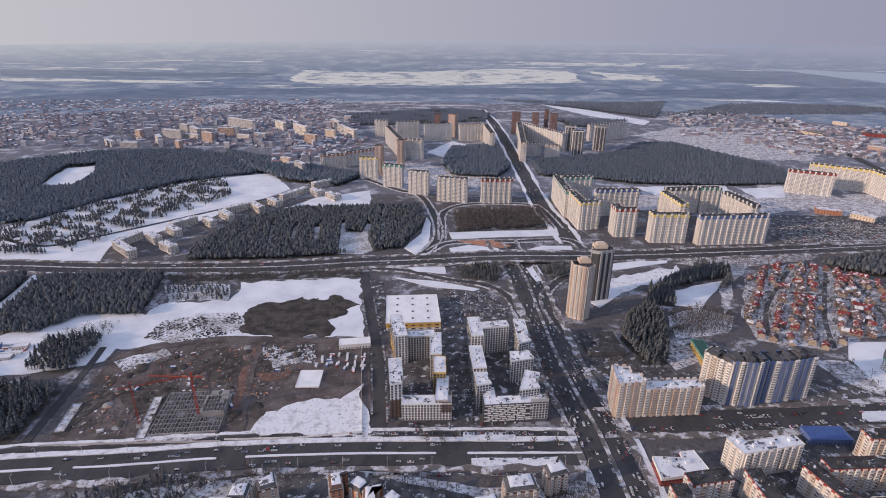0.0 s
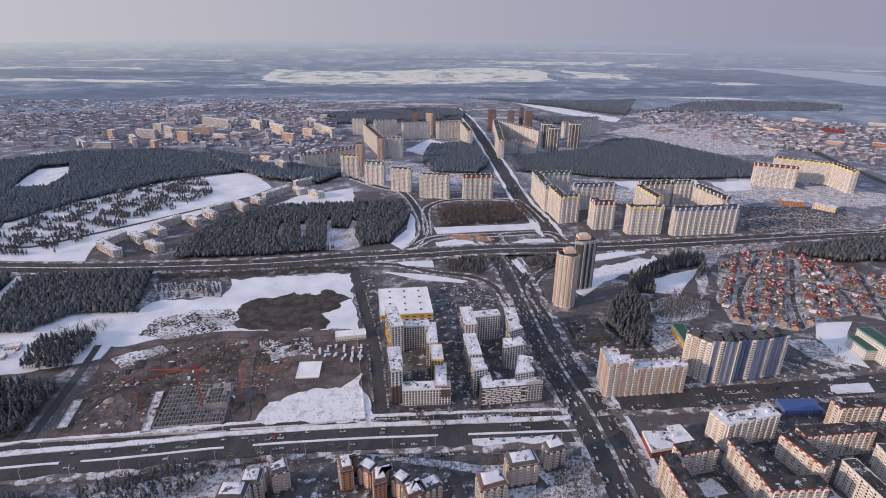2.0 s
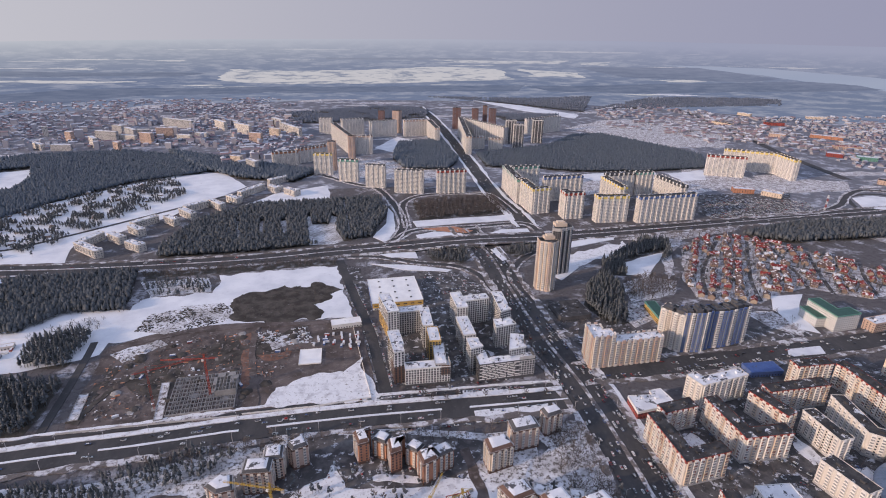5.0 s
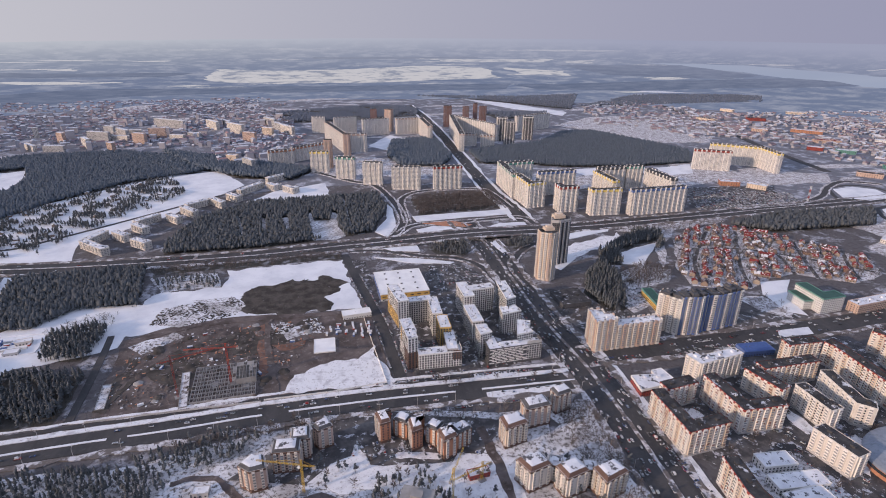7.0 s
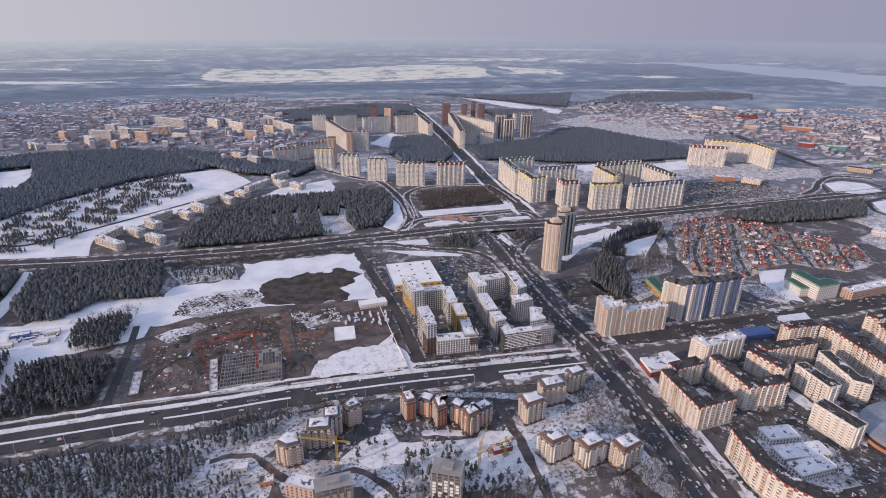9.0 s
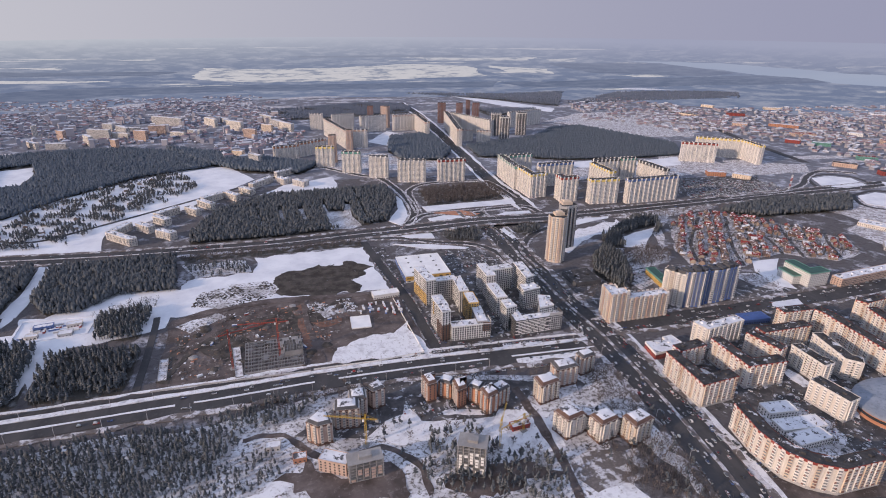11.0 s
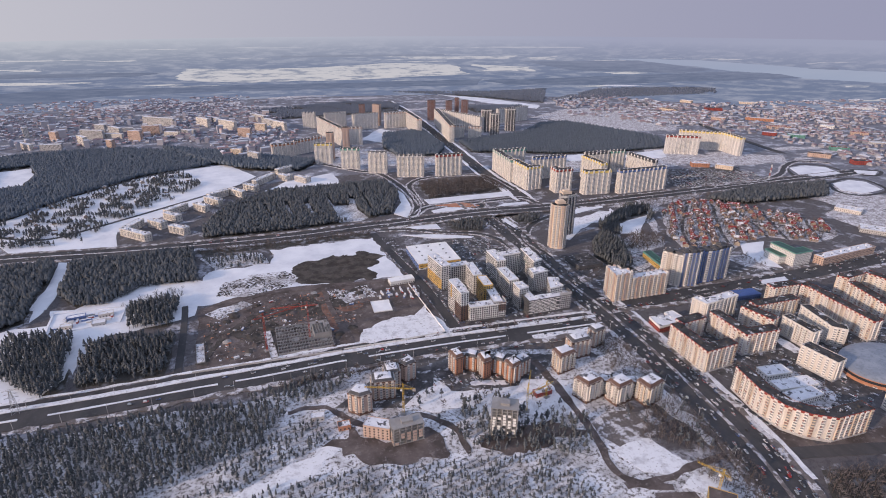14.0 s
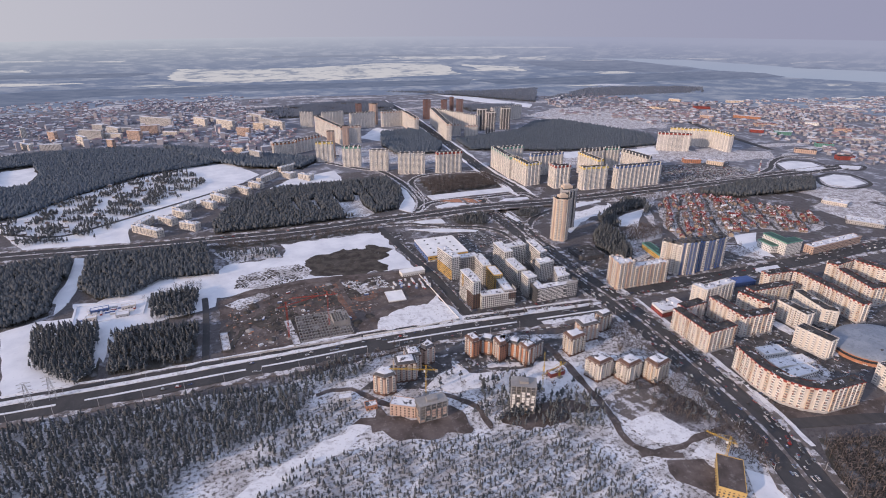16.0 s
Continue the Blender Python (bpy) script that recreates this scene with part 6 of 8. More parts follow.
block("stepped cream and blue apartment tower block with glazed bays", [(354.6, 451.1), (373.4, 450.4), (410.5, 457.1)], 18, 16, M_PANEL, trim=M_GREY, trim_h=1.5, bay=7.0, rib=M_BLUE, rib2=M_RIB, rib_w=4.2, rib_up=1.2, crowns=M_GRAPHITE)
block("beige brick apartment block stepping down along the road", [(199.7, 463.2), (195.8, 433.1), (223.5, 434.0)], 16, 13, M_BEIGE, bay=6.5, rib=M_PANEL, rib2=M_PINK, rib_up=2.6, rib_w=3.6, roof=M_SNOW_ROOF, trim=M_PINK, trim_h=1.5)
block("beige brick apartment block stepping down along the road", [(223.5, 434.0), (284.0, 435.0)], 15, 10, M_BEIGE, bay=6.5, rib=M_PANEL, rib2=M_PINK, rib_up=2.6, rib_w=3.6, roof=M_SNOW_ROOF, trim=M_PINK, trim_h=1.5)


# ---- panel blocks with red eaves ----
block("cream panel block with a red eaves band and dark roof", [(198.4, 320.5), (197.9, 258.7), (242.7, 263.2)], 13, 9, M_PANEL, trim=M_RED, trim_h=1.9, bay=6.4, rib=M_RIB, rib2=M_BEIGE, accent=M_MAROON, base=M_GREY, group='red-banded panel blocks')
block("cream panel block with a red eaves band and dark roof", [(218.8, 321.4), (254.8, 326.0)], 13, 8, M_PANEL, trim=M_RED, trim_h=1.9, bay=6.4, rib=M_RIB, rib2=M_BEIGE, accent=M_MAROON, base=M_GREY, group='red-banded panel blocks')
block("cream panel block with a red eaves band and dark roof", [(265.9, 333.0), (266.8, 275.3), (314.1, 273.7)], 13, 9, M_PANEL, trim=M_RED, trim_h=1.9, bay=6.4, rib=M_RIB, rib2=M_BEIGE, accent=M_MAROON, base=M_GREY, group='red-banded panel blocks')
block("cream panel block with a red eaves band and dark roof", [(319.1, 337.8), (329.2, 297.9)], 13, 8, M_PANEL, trim=M_RED, trim_h=1.9, bay=6.4, rib=M_RIB, rib2=M_BEIGE, accent=M_MAROON, base=M_GREY, group='red-banded panel blocks')
block("cream panel block with a red eaves band and dark roof", [(340.3, 332.9), (409.4, 333.0)], 13, 8, M_PANEL, trim=M_RED, trim_h=1.9, bay=6.4, rib=M_RIB, rib2=M_BEIGE, accent=M_MAROON, base=M_GREY, group='red-banded panel blocks')
block("cream panel block with a red eaves band and dark roof", [(397.7, 362.6), (439.8, 361.5)], 13, 9, M_PANEL, trim=M_RED, trim_h=1.9, bay=6.4, rib=M_RIB, rib2=M_BEIGE, accent=M_MAROON, base=M_GREY, group='red-banded panel blocks')
block("cream panel block with a red eaves band and dark roof", [(442.1, 360.8), (445.4, 349.7), (439.1, 256.1), (454.2, 256.1)], 13, 9, M_PANEL, trim=M_RED, trim_h=1.9, bay=6.4, rib=M_RIB, rib2=M_BEIGE, accent=M_MAROON, base=M_GREY, group='red-banded panel blocks')
block("long curved cream panel slab with a red eaves band", [(207.4, 228.2), (200.9, 190.5), (204.5, 162.6), (216.3, 147.2), (235.4, 135.5), (280.0, 135.7)], 13, 9, M_PANEL, trim=M_RED, trim_h=1.9, bay=6.4, rib=M_RIB, rib2=M_BEIGE, accent=M_MAROON, base=M_GREY, group='red-banded panel blocks')
block("cream panel block with a red eaves band and dark roof", [(518.0, 368.8), (524.9, 358.0), (563.3, 363.5)], 13, 9, M_PANEL, trim=M_RED, trim_h=1.9, bay=6.4, rib=M_RIB, rib2=M_BEIGE, accent=M_MAROON, base=M_GREY, group='red-banded panel blocks')
block("cream panel block with a red eaves band and dark roof", [(512.6, 349.2), (496.4, 285.1), (529.6, 282.0)], 13, 9, M_PANEL, trim=M_RED, trim_h=1.9, bay=6.4, rib=M_RIB, rib2=M_BEIGE, accent=M_MAROON, base=M_GREY, group='red-banded panel blocks')
block("cream panel block with a red eaves band and dark roof", [(567.5, 366.7), (583.0, 303.1)], 13, 9, M_PANEL, trim=M_RED, trim_h=1.9, bay=6.4, rib=M_RIB, rib2=M_BEIGE, accent=M_MAROON, base=M_GREY, group='red-banded panel blocks')
block("cream panel apartment block with loggias", [(350.1, 303.7), (350.6, 261.1), (366.0, 262.3)], 13, 8, M_PANEL, bay=7, rib=M_RIB, base=M_GREY)
block("cream panel apartment block with loggias", [(395.4, 318.7), (384.5, 265.7), (396.1, 254.4)], 13, 8, M_PANEL, bay=7, rib=M_RIB, base=M_GREY)
block("cream panel apartment block with loggias", [(314.7, 245.1), (322.0, 205.9)], 16, 8, M_PANEL, bay=7, rib=M_RIB, base=M_GREY)
block("cream panel apartment block with loggias", [(270.4, 369.6), (275.6, 350.1), (334.1, 359.0)], 13, 9, M_PANEL, bay=7, rib=M_RIB, base=M_GREY, roof=M_SNOW_ROOF)
block("cream panel apartment block with loggias", [(331.2, 159.4), (327.3, 109.5)], 13, 8, M_PANEL, bay=7, rib=M_RIB, base=M_GREY)
block("red and white corner shop with a flat roof", [(208.1, 370.2), (205.4, 345.0), (250.6, 350.2)], 26, 2, M_RED, roof=M_SNOW_ROOF, trim=M_WHITE, storey=4, name='shop', category='shop')


# ---- brick houses south of the road ----
block("orange brick apartment house with a snowy roof", [(-69.9, 347.3), (-66.5, 331.1), (-57.4, 333.2)], 15, 7, M_BRICK, roof=M_SNOW_ROOF, bay=6.5, rib=M_PANEL, rib_w=2.4, base=M_DARK_BRICK, trim=M_DARK_BRICK, trim_h=1.2, cap=M_DARK_BRICK, group='brick houses')
block("orange brick apartment house with a snowy roof", [(-54.0, 339.7), (-42.8, 331.1)], 11, 6, M_BRICK, roof=M_SNOW_ROOF, bay=6.5, rib=M_PANEL, rib_w=2.4, base=M_DARK_BRICK, trim=M_DARK_BRICK, trim_h=1.2, cap=M_GRAPHITE, group='brick houses')
block("orange brick apartment house with a snowy roof", [(-40.7, 333.0), (-40.0, 315.4), (-30.3, 318.4)], 15, 7, M_BRICK, roof=M_SNOW_ROOF, bay=6.5, rib=M_PANEL, rib_w=2.4, base=M_DARK_BRICK, trim=M_DARK_BRICK, trim_h=1.2, cap=M_DARK_BRICK, group='brick houses')
block("orange brick apartment house with a snowy roof", [(-26.6, 324.7), (-17.4, 315.6)], 11, 6, M_BRICK, roof=M_SNOW_ROOF, bay=6.5, rib=M_PANEL, rib_w=2.4, base=M_DARK_BRICK, trim=M_DARK_BRICK, trim_h=1.2, cap=M_GRAPHITE, group='brick houses')
block("orange brick apartment house with a snowy roof", [(-18.0, 313.3), (-15.1, 297.9), (-1.9, 303.3)], 15, 7, M_BRICK, roof=M_SNOW_ROOF, bay=6.5, rib=M_PANEL, rib_w=2.4, base=M_DARK_BRICK, trim=M_DARK_BRICK, trim_h=1.2, cap=M_DARK_BRICK, group='brick houses')
block("orange brick apartment house with a snowy roof", [(-0.7, 307.9), (14.2, 314.4)], 11, 6, M_BRICK, roof=M_SNOW_ROOF, bay=6.5, rib=M_PANEL, rib_w=2.4, base=M_DARK_BRICK, trim=M_DARK_BRICK, trim_h=1.2, cap=M_GRAPHITE, group='brick houses')
block("brown brick apartment house with cream loggias and a snowy roof", [(-186.6, 305.0), (-176.8, 295.8), (-164.0, 297.8)], 15, 7, M_PINK, roof=M_SNOW_ROOF, bay=6.5, rib=M_PANEL, rib_w=2.4, base=M_DARK_BRICK, trim=M_DARK_BRICK, trim_h=1.2, cap=M_GRAPHITE, group='brick houses')
block("brown brick apartment house with cream loggias and a snowy roof", [(-160.7, 313.5), (-137.7, 311.7)], 15, 7, M_PINK, roof=M_SNOW_ROOF, bay=6.5, rib=M_PANEL, rib_w=2.4, base=M_DARK_BRICK, trim=M_DARK_BRICK, trim_h=1.2, cap=M_GRAPHITE, group='brick houses')
block("brown brick apartment house with cream loggias and a snowy roof", [(-126.6, 341.5), (-121.6, 333.9), (-109.1, 338.4)], 15, 7, M_PINK, roof=M_SNOW_ROOF, bay=6.5, rib=M_PANEL, rib_w=2.4, base=M_DARK_BRICK, trim=M_DARK_BRICK, trim_h=1.2, cap=M_GRAPHITE, group='brick houses')
block("brown brick apartment house with cream loggias and a snowy roof", [(-145.0, 326.2), (-129.2, 325.8)], 15, 7, M_PINK, roof=M_SNOW_ROOF, bay=6.5, rib=M_PANEL, rib_w=2.4, base=M_DARK_BRICK, trim=M_DARK_BRICK, trim_h=1.2, cap=M_GRAPHITE, group='brick houses')
block("beige and brown apartment house with a snowy roof", [(42.0, 318.6), (43.1, 301.5), (65.9, 307.1)], 15, 7, M_BEIGE, roof=M_SNOW_ROOF, bay=6.5, rib=M_PANEL, rib_w=2.4, base=M_DARK_BRICK, trim=M_DARK_BRICK, trim_h=1.2, cap=M_DARK_BRICK, group='brick houses')
block("brown brick apartment house with cream loggias and a snowy roof", [(69.7, 338.6), (70.4, 323.1), (96.4, 326.0)], 15, 7, M_PINK, roof=M_SNOW_ROOF, bay=6.5, rib=M_PANEL, rib_w=2.4, base=M_DARK_BRICK, trim=M_DARK_BRICK, trim_h=1.2, cap=M_GRAPHITE, group='brick houses')
block("brown brick apartment house with cream loggias and a snowy roof", [(105.2, 349.5), (106.9, 337.1), (124.7, 341.9)], 15, 7, M_PINK, roof=M_SNOW_ROOF, bay=6.5, rib=M_PANEL, rib_w=2.4, base=M_DARK_BRICK, trim=M_DARK_BRICK, trim_h=1.2, cap=M_GRAPHITE, group='brick houses')
block("cream apartment house with a stepped snowy roof", [(39.3, 265.6), (46.2, 249.0), (66.8, 254.6)], 15, 7, M_PANEL, roof=M_SNOW_ROOF, bay=6.5, rib=M_PANEL, rib_w=2.4, base=M_DARK_BRICK, trim=M_DARK_BRICK, trim_h=1.2, cap=M_DARK_BRICK, group='brick houses')
block("cream apartment house with a stepped snowy roof", [(69.1, 251.7), (73.0, 236.2), (94.0, 241.6)], 15, 7, M_PANEL, roof=M_SNOW_ROOF, bay=6.5, rib=M_PANEL, rib_w=2.4, base=M_DARK_BRICK, trim=M_DARK_BRICK, trim_h=1.2, cap=M_DARK_BRICK, group='brick houses')
block("cream apartment house with a stepped snowy roof", [(98.4, 243.5), (101.5, 226.1), (125.2, 233.9)], 15, 7, M_BEIGE, roof=M_SNOW_ROOF, bay=6.5, rib=M_PANEL, rib_w=2.4, base=M_DARK_BRICK, trim=M_DARK_BRICK, trim_h=1.2, cap=M_DARK_BRICK, group='brick houses')
block("cream apartment house with a stepped snowy roof", [(65.0, 257.6), (74.3, 252.4)], 12, 6, M_PANEL, roof=M_SNOW_ROOF, bay=6.5, rib=M_PANEL, rib_w=2.4, base=M_DARK_BRICK, trim=M_DARK_BRICK, trim_h=1.2, group='brick houses')
block("cream apartment house with a stepped snowy roof", [(92.5, 245.6), (103.0, 242.2)], 12, 6, M_PANEL, roof=M_SNOW_ROOF, bay=6.5, rib=M_PANEL, rib_w=2.4, base=M_DARK_BRICK, trim=M_DARK_BRICK, trim_h=1.2, group='brick houses')
def open_frame(label, x, y, w, d, deg, floors, infill=None, seed=4):
    """House shell under construction: bare floor slabs on columns, a core, and walls begun on some storeys."""
    root = tagged(new("concrete_frame"), label, "building site")
    rng = random.Random(seed)
    slab = Shape().box((0, 0, 0), (w, d, 0.35)).mesh("floor_slab", M_CONCRETE)
    col = Shape().box((0, 0, 1.5), (0.7, 0.7, 2.8)).mesh("column", M_CONCRETE)
    for k in range(floors + 1):
        piece("floor_slab", slab, root, at=(0, 0, 0.3 + 3.1 * k))
        if k < floors:
            walls = Shape()
            for i in range(6):
                for j in range(2):
                    piece("column", col, root, at=(-w / 2 + 0.8 + i * (w - 1.6) / 5, (j - 0.5) * (d - 1.4), 0.4 + 3.1 * k))
                    if k < floors - 2 and rng.random() < 0.72 and i < 5:
                        walls.box((-w / 2 + 0.8 + (i + 0.5) * (w - 1.6) / 5, (j - 0.5) * (d - 0.6), 1.95 + 3.1 * k), ((w - 1.6) / 5 * 0.62, 0.3, 2.7))
            for j in range(4):
                for sx in (-1, 1):
                    if k < floors - 2 and rng.random() < 0.72:
                        walls.box((sx * (w / 2 - 0.3), -d / 2 + (j + 0.5) * d / 4, 1.95 + 3.1 * k), (0.3, d / 4 * 0.62, 2.7))
            if walls.v:
                tagged(piece("infill_wall", walls.mesh("infill_wall", infill or M_WHITE), root, "block infill walls"), "block infill walls", kind="stuff")
    piece("core", Shape().box((0, 0, floors * 1.55 + 1.5), (w * 0.35, d * 0.4, floors * 3.1 + 3.0)).mesh("core", M_CONCRETE), root)
    return place(root, x, y, 0.45, deg)


open_frame("unfinished grey concrete house of bare slabs and white infill walls", -50, 236, 25, 17, -25, 10)
block("unfinished brick house under construction", [(-178.3, 265.8), (-156.1, 253.4)], 13, 4, M_PINK, roof=M_SNOW_ROOF, units=False, pitch=4, name='unfinished_house', category='building site')
open_frame("unfinished concrete house shell with begun brick walls", -140, 253, 30, 15, 4, 6, M_PINK, 5)
block("timber-clad building shell beside the avenue", [(53.7, 86.4), (69.4, 72.8)], 40, 3, M_TIMBER, roof=M_DIRT, trim=M_TIMBER, units=False, name='unfinished_house', category='building site')


# ---- low white blocks ----
block("five-storey whitish block under a snowy roof", [(-504.9, 893.3), (-458.3, 847.8), (-447.0, 852.2)], 12, 4, M_PANEL, roof=M_SNOW_ROOF, units=True, bay=9, group='low white blocks')
block("five-storey whitish block under a snowy roof", [(-466.2, 929.6), (-440.4, 904.6), (-430.6, 915.1)], 12, 4, M_PANEL, roof=M_SNOW_ROOF, units=True, bay=9, group='low white blocks')
block("five-storey whitish block under a snowy roof", [(-425.3, 886.1), (-397.8, 862.9), (-387.9, 872.5)], 12, 4, M_PANEL, roof=M_SNOW_ROOF, units=True, bay=9, group='low white blocks')
block("five-storey whitish block under a snowy roof", [(-445.3, 966.4), (-420.1, 939.7), (-409.6, 948.0)], 12, 4, M_PANEL, roof=M_SNOW_ROOF, units=True, bay=9, group='low white blocks')
block("five-storey whitish block under a snowy roof", [(-490.6, 898.1), (-472.7, 938.2)], 12, 4, M_PANEL, roof=M_SNOW_ROOF, units=True, bay=9, group='low white blocks')
block("five-storey whitish block under a snowy roof", [(-438.9, 978.2), (-405.3, 1015.2)], 12, 4, M_PANEL, roof=M_SNOW_ROOF, units=True, bay=9, group='low white blocks')
block("five-storey whitish block under a snowy roof", [(-396.9, 1011.8), (-372.8, 985.9), (-364.4, 998.2)], 12, 4, M_PANEL, roof=M_SNOW_ROOF, units=True, bay=9, group='low white blocks')
block("five-storey whitish block under a snowy roof", [(-380.2, 1055.1), (-349.4, 1017.2), (-340.6, 1026.9)], 12, 4, M_PANEL, roof=M_SNOW_ROOF, units=True, bay=9, group='low white blocks')
block("five-storey whitish block under a snowy roof", [(-368.1, 1065.4), (-332.7, 1097.7)], 12, 4, M_PANEL, roof=M_SNOW_ROOF, units=True, bay=9, group='low white blocks')
block("five-storey whitish block under a snowy roof", [(-333.6, 1105.2), (-304.9, 1067.7), (-297.3, 1082.1)], 12, 4, M_PANEL, roof=M_SNOW_ROOF, units=True, bay=9, group='low white blocks')
block("five-storey whitish block under a snowy roof", [(-304.6, 1132.0), (-279.8, 1104.2), (-269.3, 1119.5)], 12, 4, M_PANEL, roof=M_SNOW_ROOF, units=True, bay=9, group='low white blocks')
block("five-storey whitish block under a snowy roof", [(-276.0, 1151.7), (-232.5, 1211.4)], 12, 4, M_PANEL, roof=M_SNOW_ROOF, units=True, bay=9, group='low white blocks')
block("five-storey whitish block under a snowy roof", [(-227.3, 1202.3), (-208.3, 1175.7), (-192.4, 1192.9)], 12, 4, M_PANEL, roof=M_SNOW_ROOF, units=True, bay=9, group='low white blocks')
block("five-storey whitish block under a snowy roof", [(-190.0, 1175.4), (-165.5, 1145.6), (-153.0, 1162.0)], 12, 4, M_PANEL, roof=M_SNOW_ROOF, units=True, bay=9, group='low white blocks')
block("five-storey whitish block under a snowy roof", [(-225.2, 1243.7), (-184.6, 1277.2)], 12, 4, M_PANEL, roof=M_SNOW_ROOF, units=True, bay=9, group='low white blocks')
block("green-roofed white hospital wing", [(530.5, 505.0), (528.0, 474.0), (541.0, 473.0)], 13, 4, M_WHITE, trim=M_GREEN, trim_h=1.2, roof=M_ROOF_GREEN, units=False, name='office_building', category='office building')
block("tall white hospital building with a green roof", [(543.0, 508.0), (541.0, 458.5), (579.0, 461.0)], 17, 7, M_WHITE, trim=M_GREEN, trim_h=1.2, roof=M_ROOF_GREEN, units=False, name='office_building', category='office building')
block("long brown office row", [(589.6, 447.1), (719.7, 461.5)], 16, 4, M_PINK, roof=M_SNOW_ROOF, name='office_building', category='office building')
block("mustard school with green roof trim", [(332.8, 557.3), (325.9, 503.1), (338.4, 509.1)], 14, 3, M_OCHRE, trim=M_GREEN, roof=M_ROOF_GREEN, units=False, name='school', category='school')
block("grey hangar-like hall under snow", [(869.0, 658.9), (891.8, 619.0)], 30, 2, M_PANEL, roof=M_SNOW_ROOF, name='hall', category='hall')
block("grey hangar-like hall under snow", [(798.0, 547.7), (837.7, 502.1)], 34, 2, M_GREY, roof=M_SNOW_ROOF, name='hall', category='hall')
block("dark flat-roofed depot beside the tower", [(204.1, 538.0), (246.9, 540.0)], 42, 1, M_GRAPHITE, roof=M_ROOF, storey=6, name='depot', category='depot')
block("bright blue-roofed market hall", [(367.0, 388.4), (405.2, 386.4)], 18, 1, M_BLUE, roof=M_ROOF_BLUE, trim=M_BLUE, storey=5, units=False, name='market_hall', category='hall')
block("low pale kindergarten block with a flat roof", [(254.0, 227.6), (285.1, 225.1)], 16, 2, M_WHITE, roof=M_SNOW_ROOF, units=False, name='kindergarten', category='kindergarten')
block("low pale kindergarten block with a flat roof", [(247.4, 204.0), (294.7, 200.4)], 16, 2, M_WHITE, roof=M_SNOW_ROOF, units=False, name='kindergarten', category='kindergarten')
block("low pale kindergarten block with a flat roof", [(247.1, 184.3), (285.9, 186.1)], 16, 2, M_WHITE, roof=M_SNOW_ROOF, units=False, name='kindergarten', category='kindergarten')


# ---- woods ----
sheet("snow_ride", [(-248, 885), (-267, 1004), (-262, 1004), (-242, 885)], M_DIRTY_SNOW, 0.3, "snowy clearing cut into the pine wood", "clearing", jitter=2.0)
CLEAR.append([(-248, 885), (-267, 1004), (-262, 1004), (-242, 885)])
sheet("snow_ride", [(-215, 910), (-222, 997), (-213, 996), (-205, 910)], M_DIRTY_SNOW, 0.3, "snowy clearing cut into the pine wood", "clearing", jitter=2.0)
CLEAR.append([(-215, 910), (-222, 997), (-213, 996), (-205, 910)])
sheet("snow_ride", [(-174, 904), (-185, 990), (-171, 995), (-167, 942), (-167, 904)], M_DIRTY_SNOW, 0.3, "snowy clearing cut into the pine wood", "clearing", jitter=2.0)
CLEAR.append([(-174, 904), (-185, 990), (-171, 995), (-167, 942), (-167, 904)])
sheet("snow_ride", [(-125, 857), (-136, 1007), (-128, 1013), (-123, 964), (-93, 957), (-87, 1006), (-75, 999), (-79, 920), (-67, 868), (-85, 856)], M_SCRUB_SNOW, 0.3, "snowy clearing cut into the pine wood", "clearing", jitter=2.0)
CLEAR.append([(-125, 857), (-136, 1007), (-128, 1013), (-123, 964), (-93, 957), (-87, 1006), (-75, 999), (-79, 920), (-67, 868), (-85, 856)])
sheet("snow_ride", [(-58, 906), (-63, 1095), (-58, 1095), (-52, 906)], M_DIRTY_SNOW, 0.3, "snowy clearing cut into the pine wood", "clearing", jitter=2.0)
CLEAR.append([(-58, 906), (-63, 1095), (-58, 1095), (-52, 906)])
CLEAR.append([(-840, 1248), (-876, 1365), (-891, 1455), (-824, 1479), (-779, 1375), (-768, 1265)])
sheet("snow_ride", [(-550, 784), (-572, 790), (-560, 709), (-562, 625), (-538, 623), (-539, 703)], M_SNOW, 0.4, "wide snowy ride between two pine woods", "clearing", jitter=3.0)
CLEAR.append([(-550, 784), (-572, 790), (-560, 709), (-562, 625), (-538, 623), (-539, 703)])
CLEAR.append([(-485, 540), (-470, 540), (-455, 423), (-466, 412)])
wood("dense dark pine wood beside the highway", [(-607, 771), (-376, 781), (-355, 656), (-428, 659), (-465, 615), (-506, 617)], 3.4, M_PINE, CROWNS + PINES[:2], tall=(8.6, 15.2), seed=2)
wood("dense dark pine wood beside the highway", [(-776, 782), (-666, 769), (-574, 785), (-555, 589), (-593, 565), (-688, 574)], 3.4, M_PINE, CROWNS + PINES[:2], tall=(8.6, 15.2), seed=22)
wood("dark pine wood with snow rides", [(-363, 836), (-368, 889), (-332, 1009), (-242, 1091), (-82, 1103), (14, 1112), (24, 1007), (-18, 879), (-122, 852), (-229, 837)], 3.6, M_PINE, CROWNS + PINES[:2], tall=(7.9, 14.2), seed=3, gaps=0.16, gap_size=26)
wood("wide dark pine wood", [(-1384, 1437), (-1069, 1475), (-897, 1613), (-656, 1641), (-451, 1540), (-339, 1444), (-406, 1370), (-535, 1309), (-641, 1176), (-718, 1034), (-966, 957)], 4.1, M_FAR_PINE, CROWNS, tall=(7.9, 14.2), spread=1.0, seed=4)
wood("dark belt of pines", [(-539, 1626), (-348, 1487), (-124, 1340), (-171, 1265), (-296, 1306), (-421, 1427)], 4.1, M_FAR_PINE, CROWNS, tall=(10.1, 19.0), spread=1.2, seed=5)
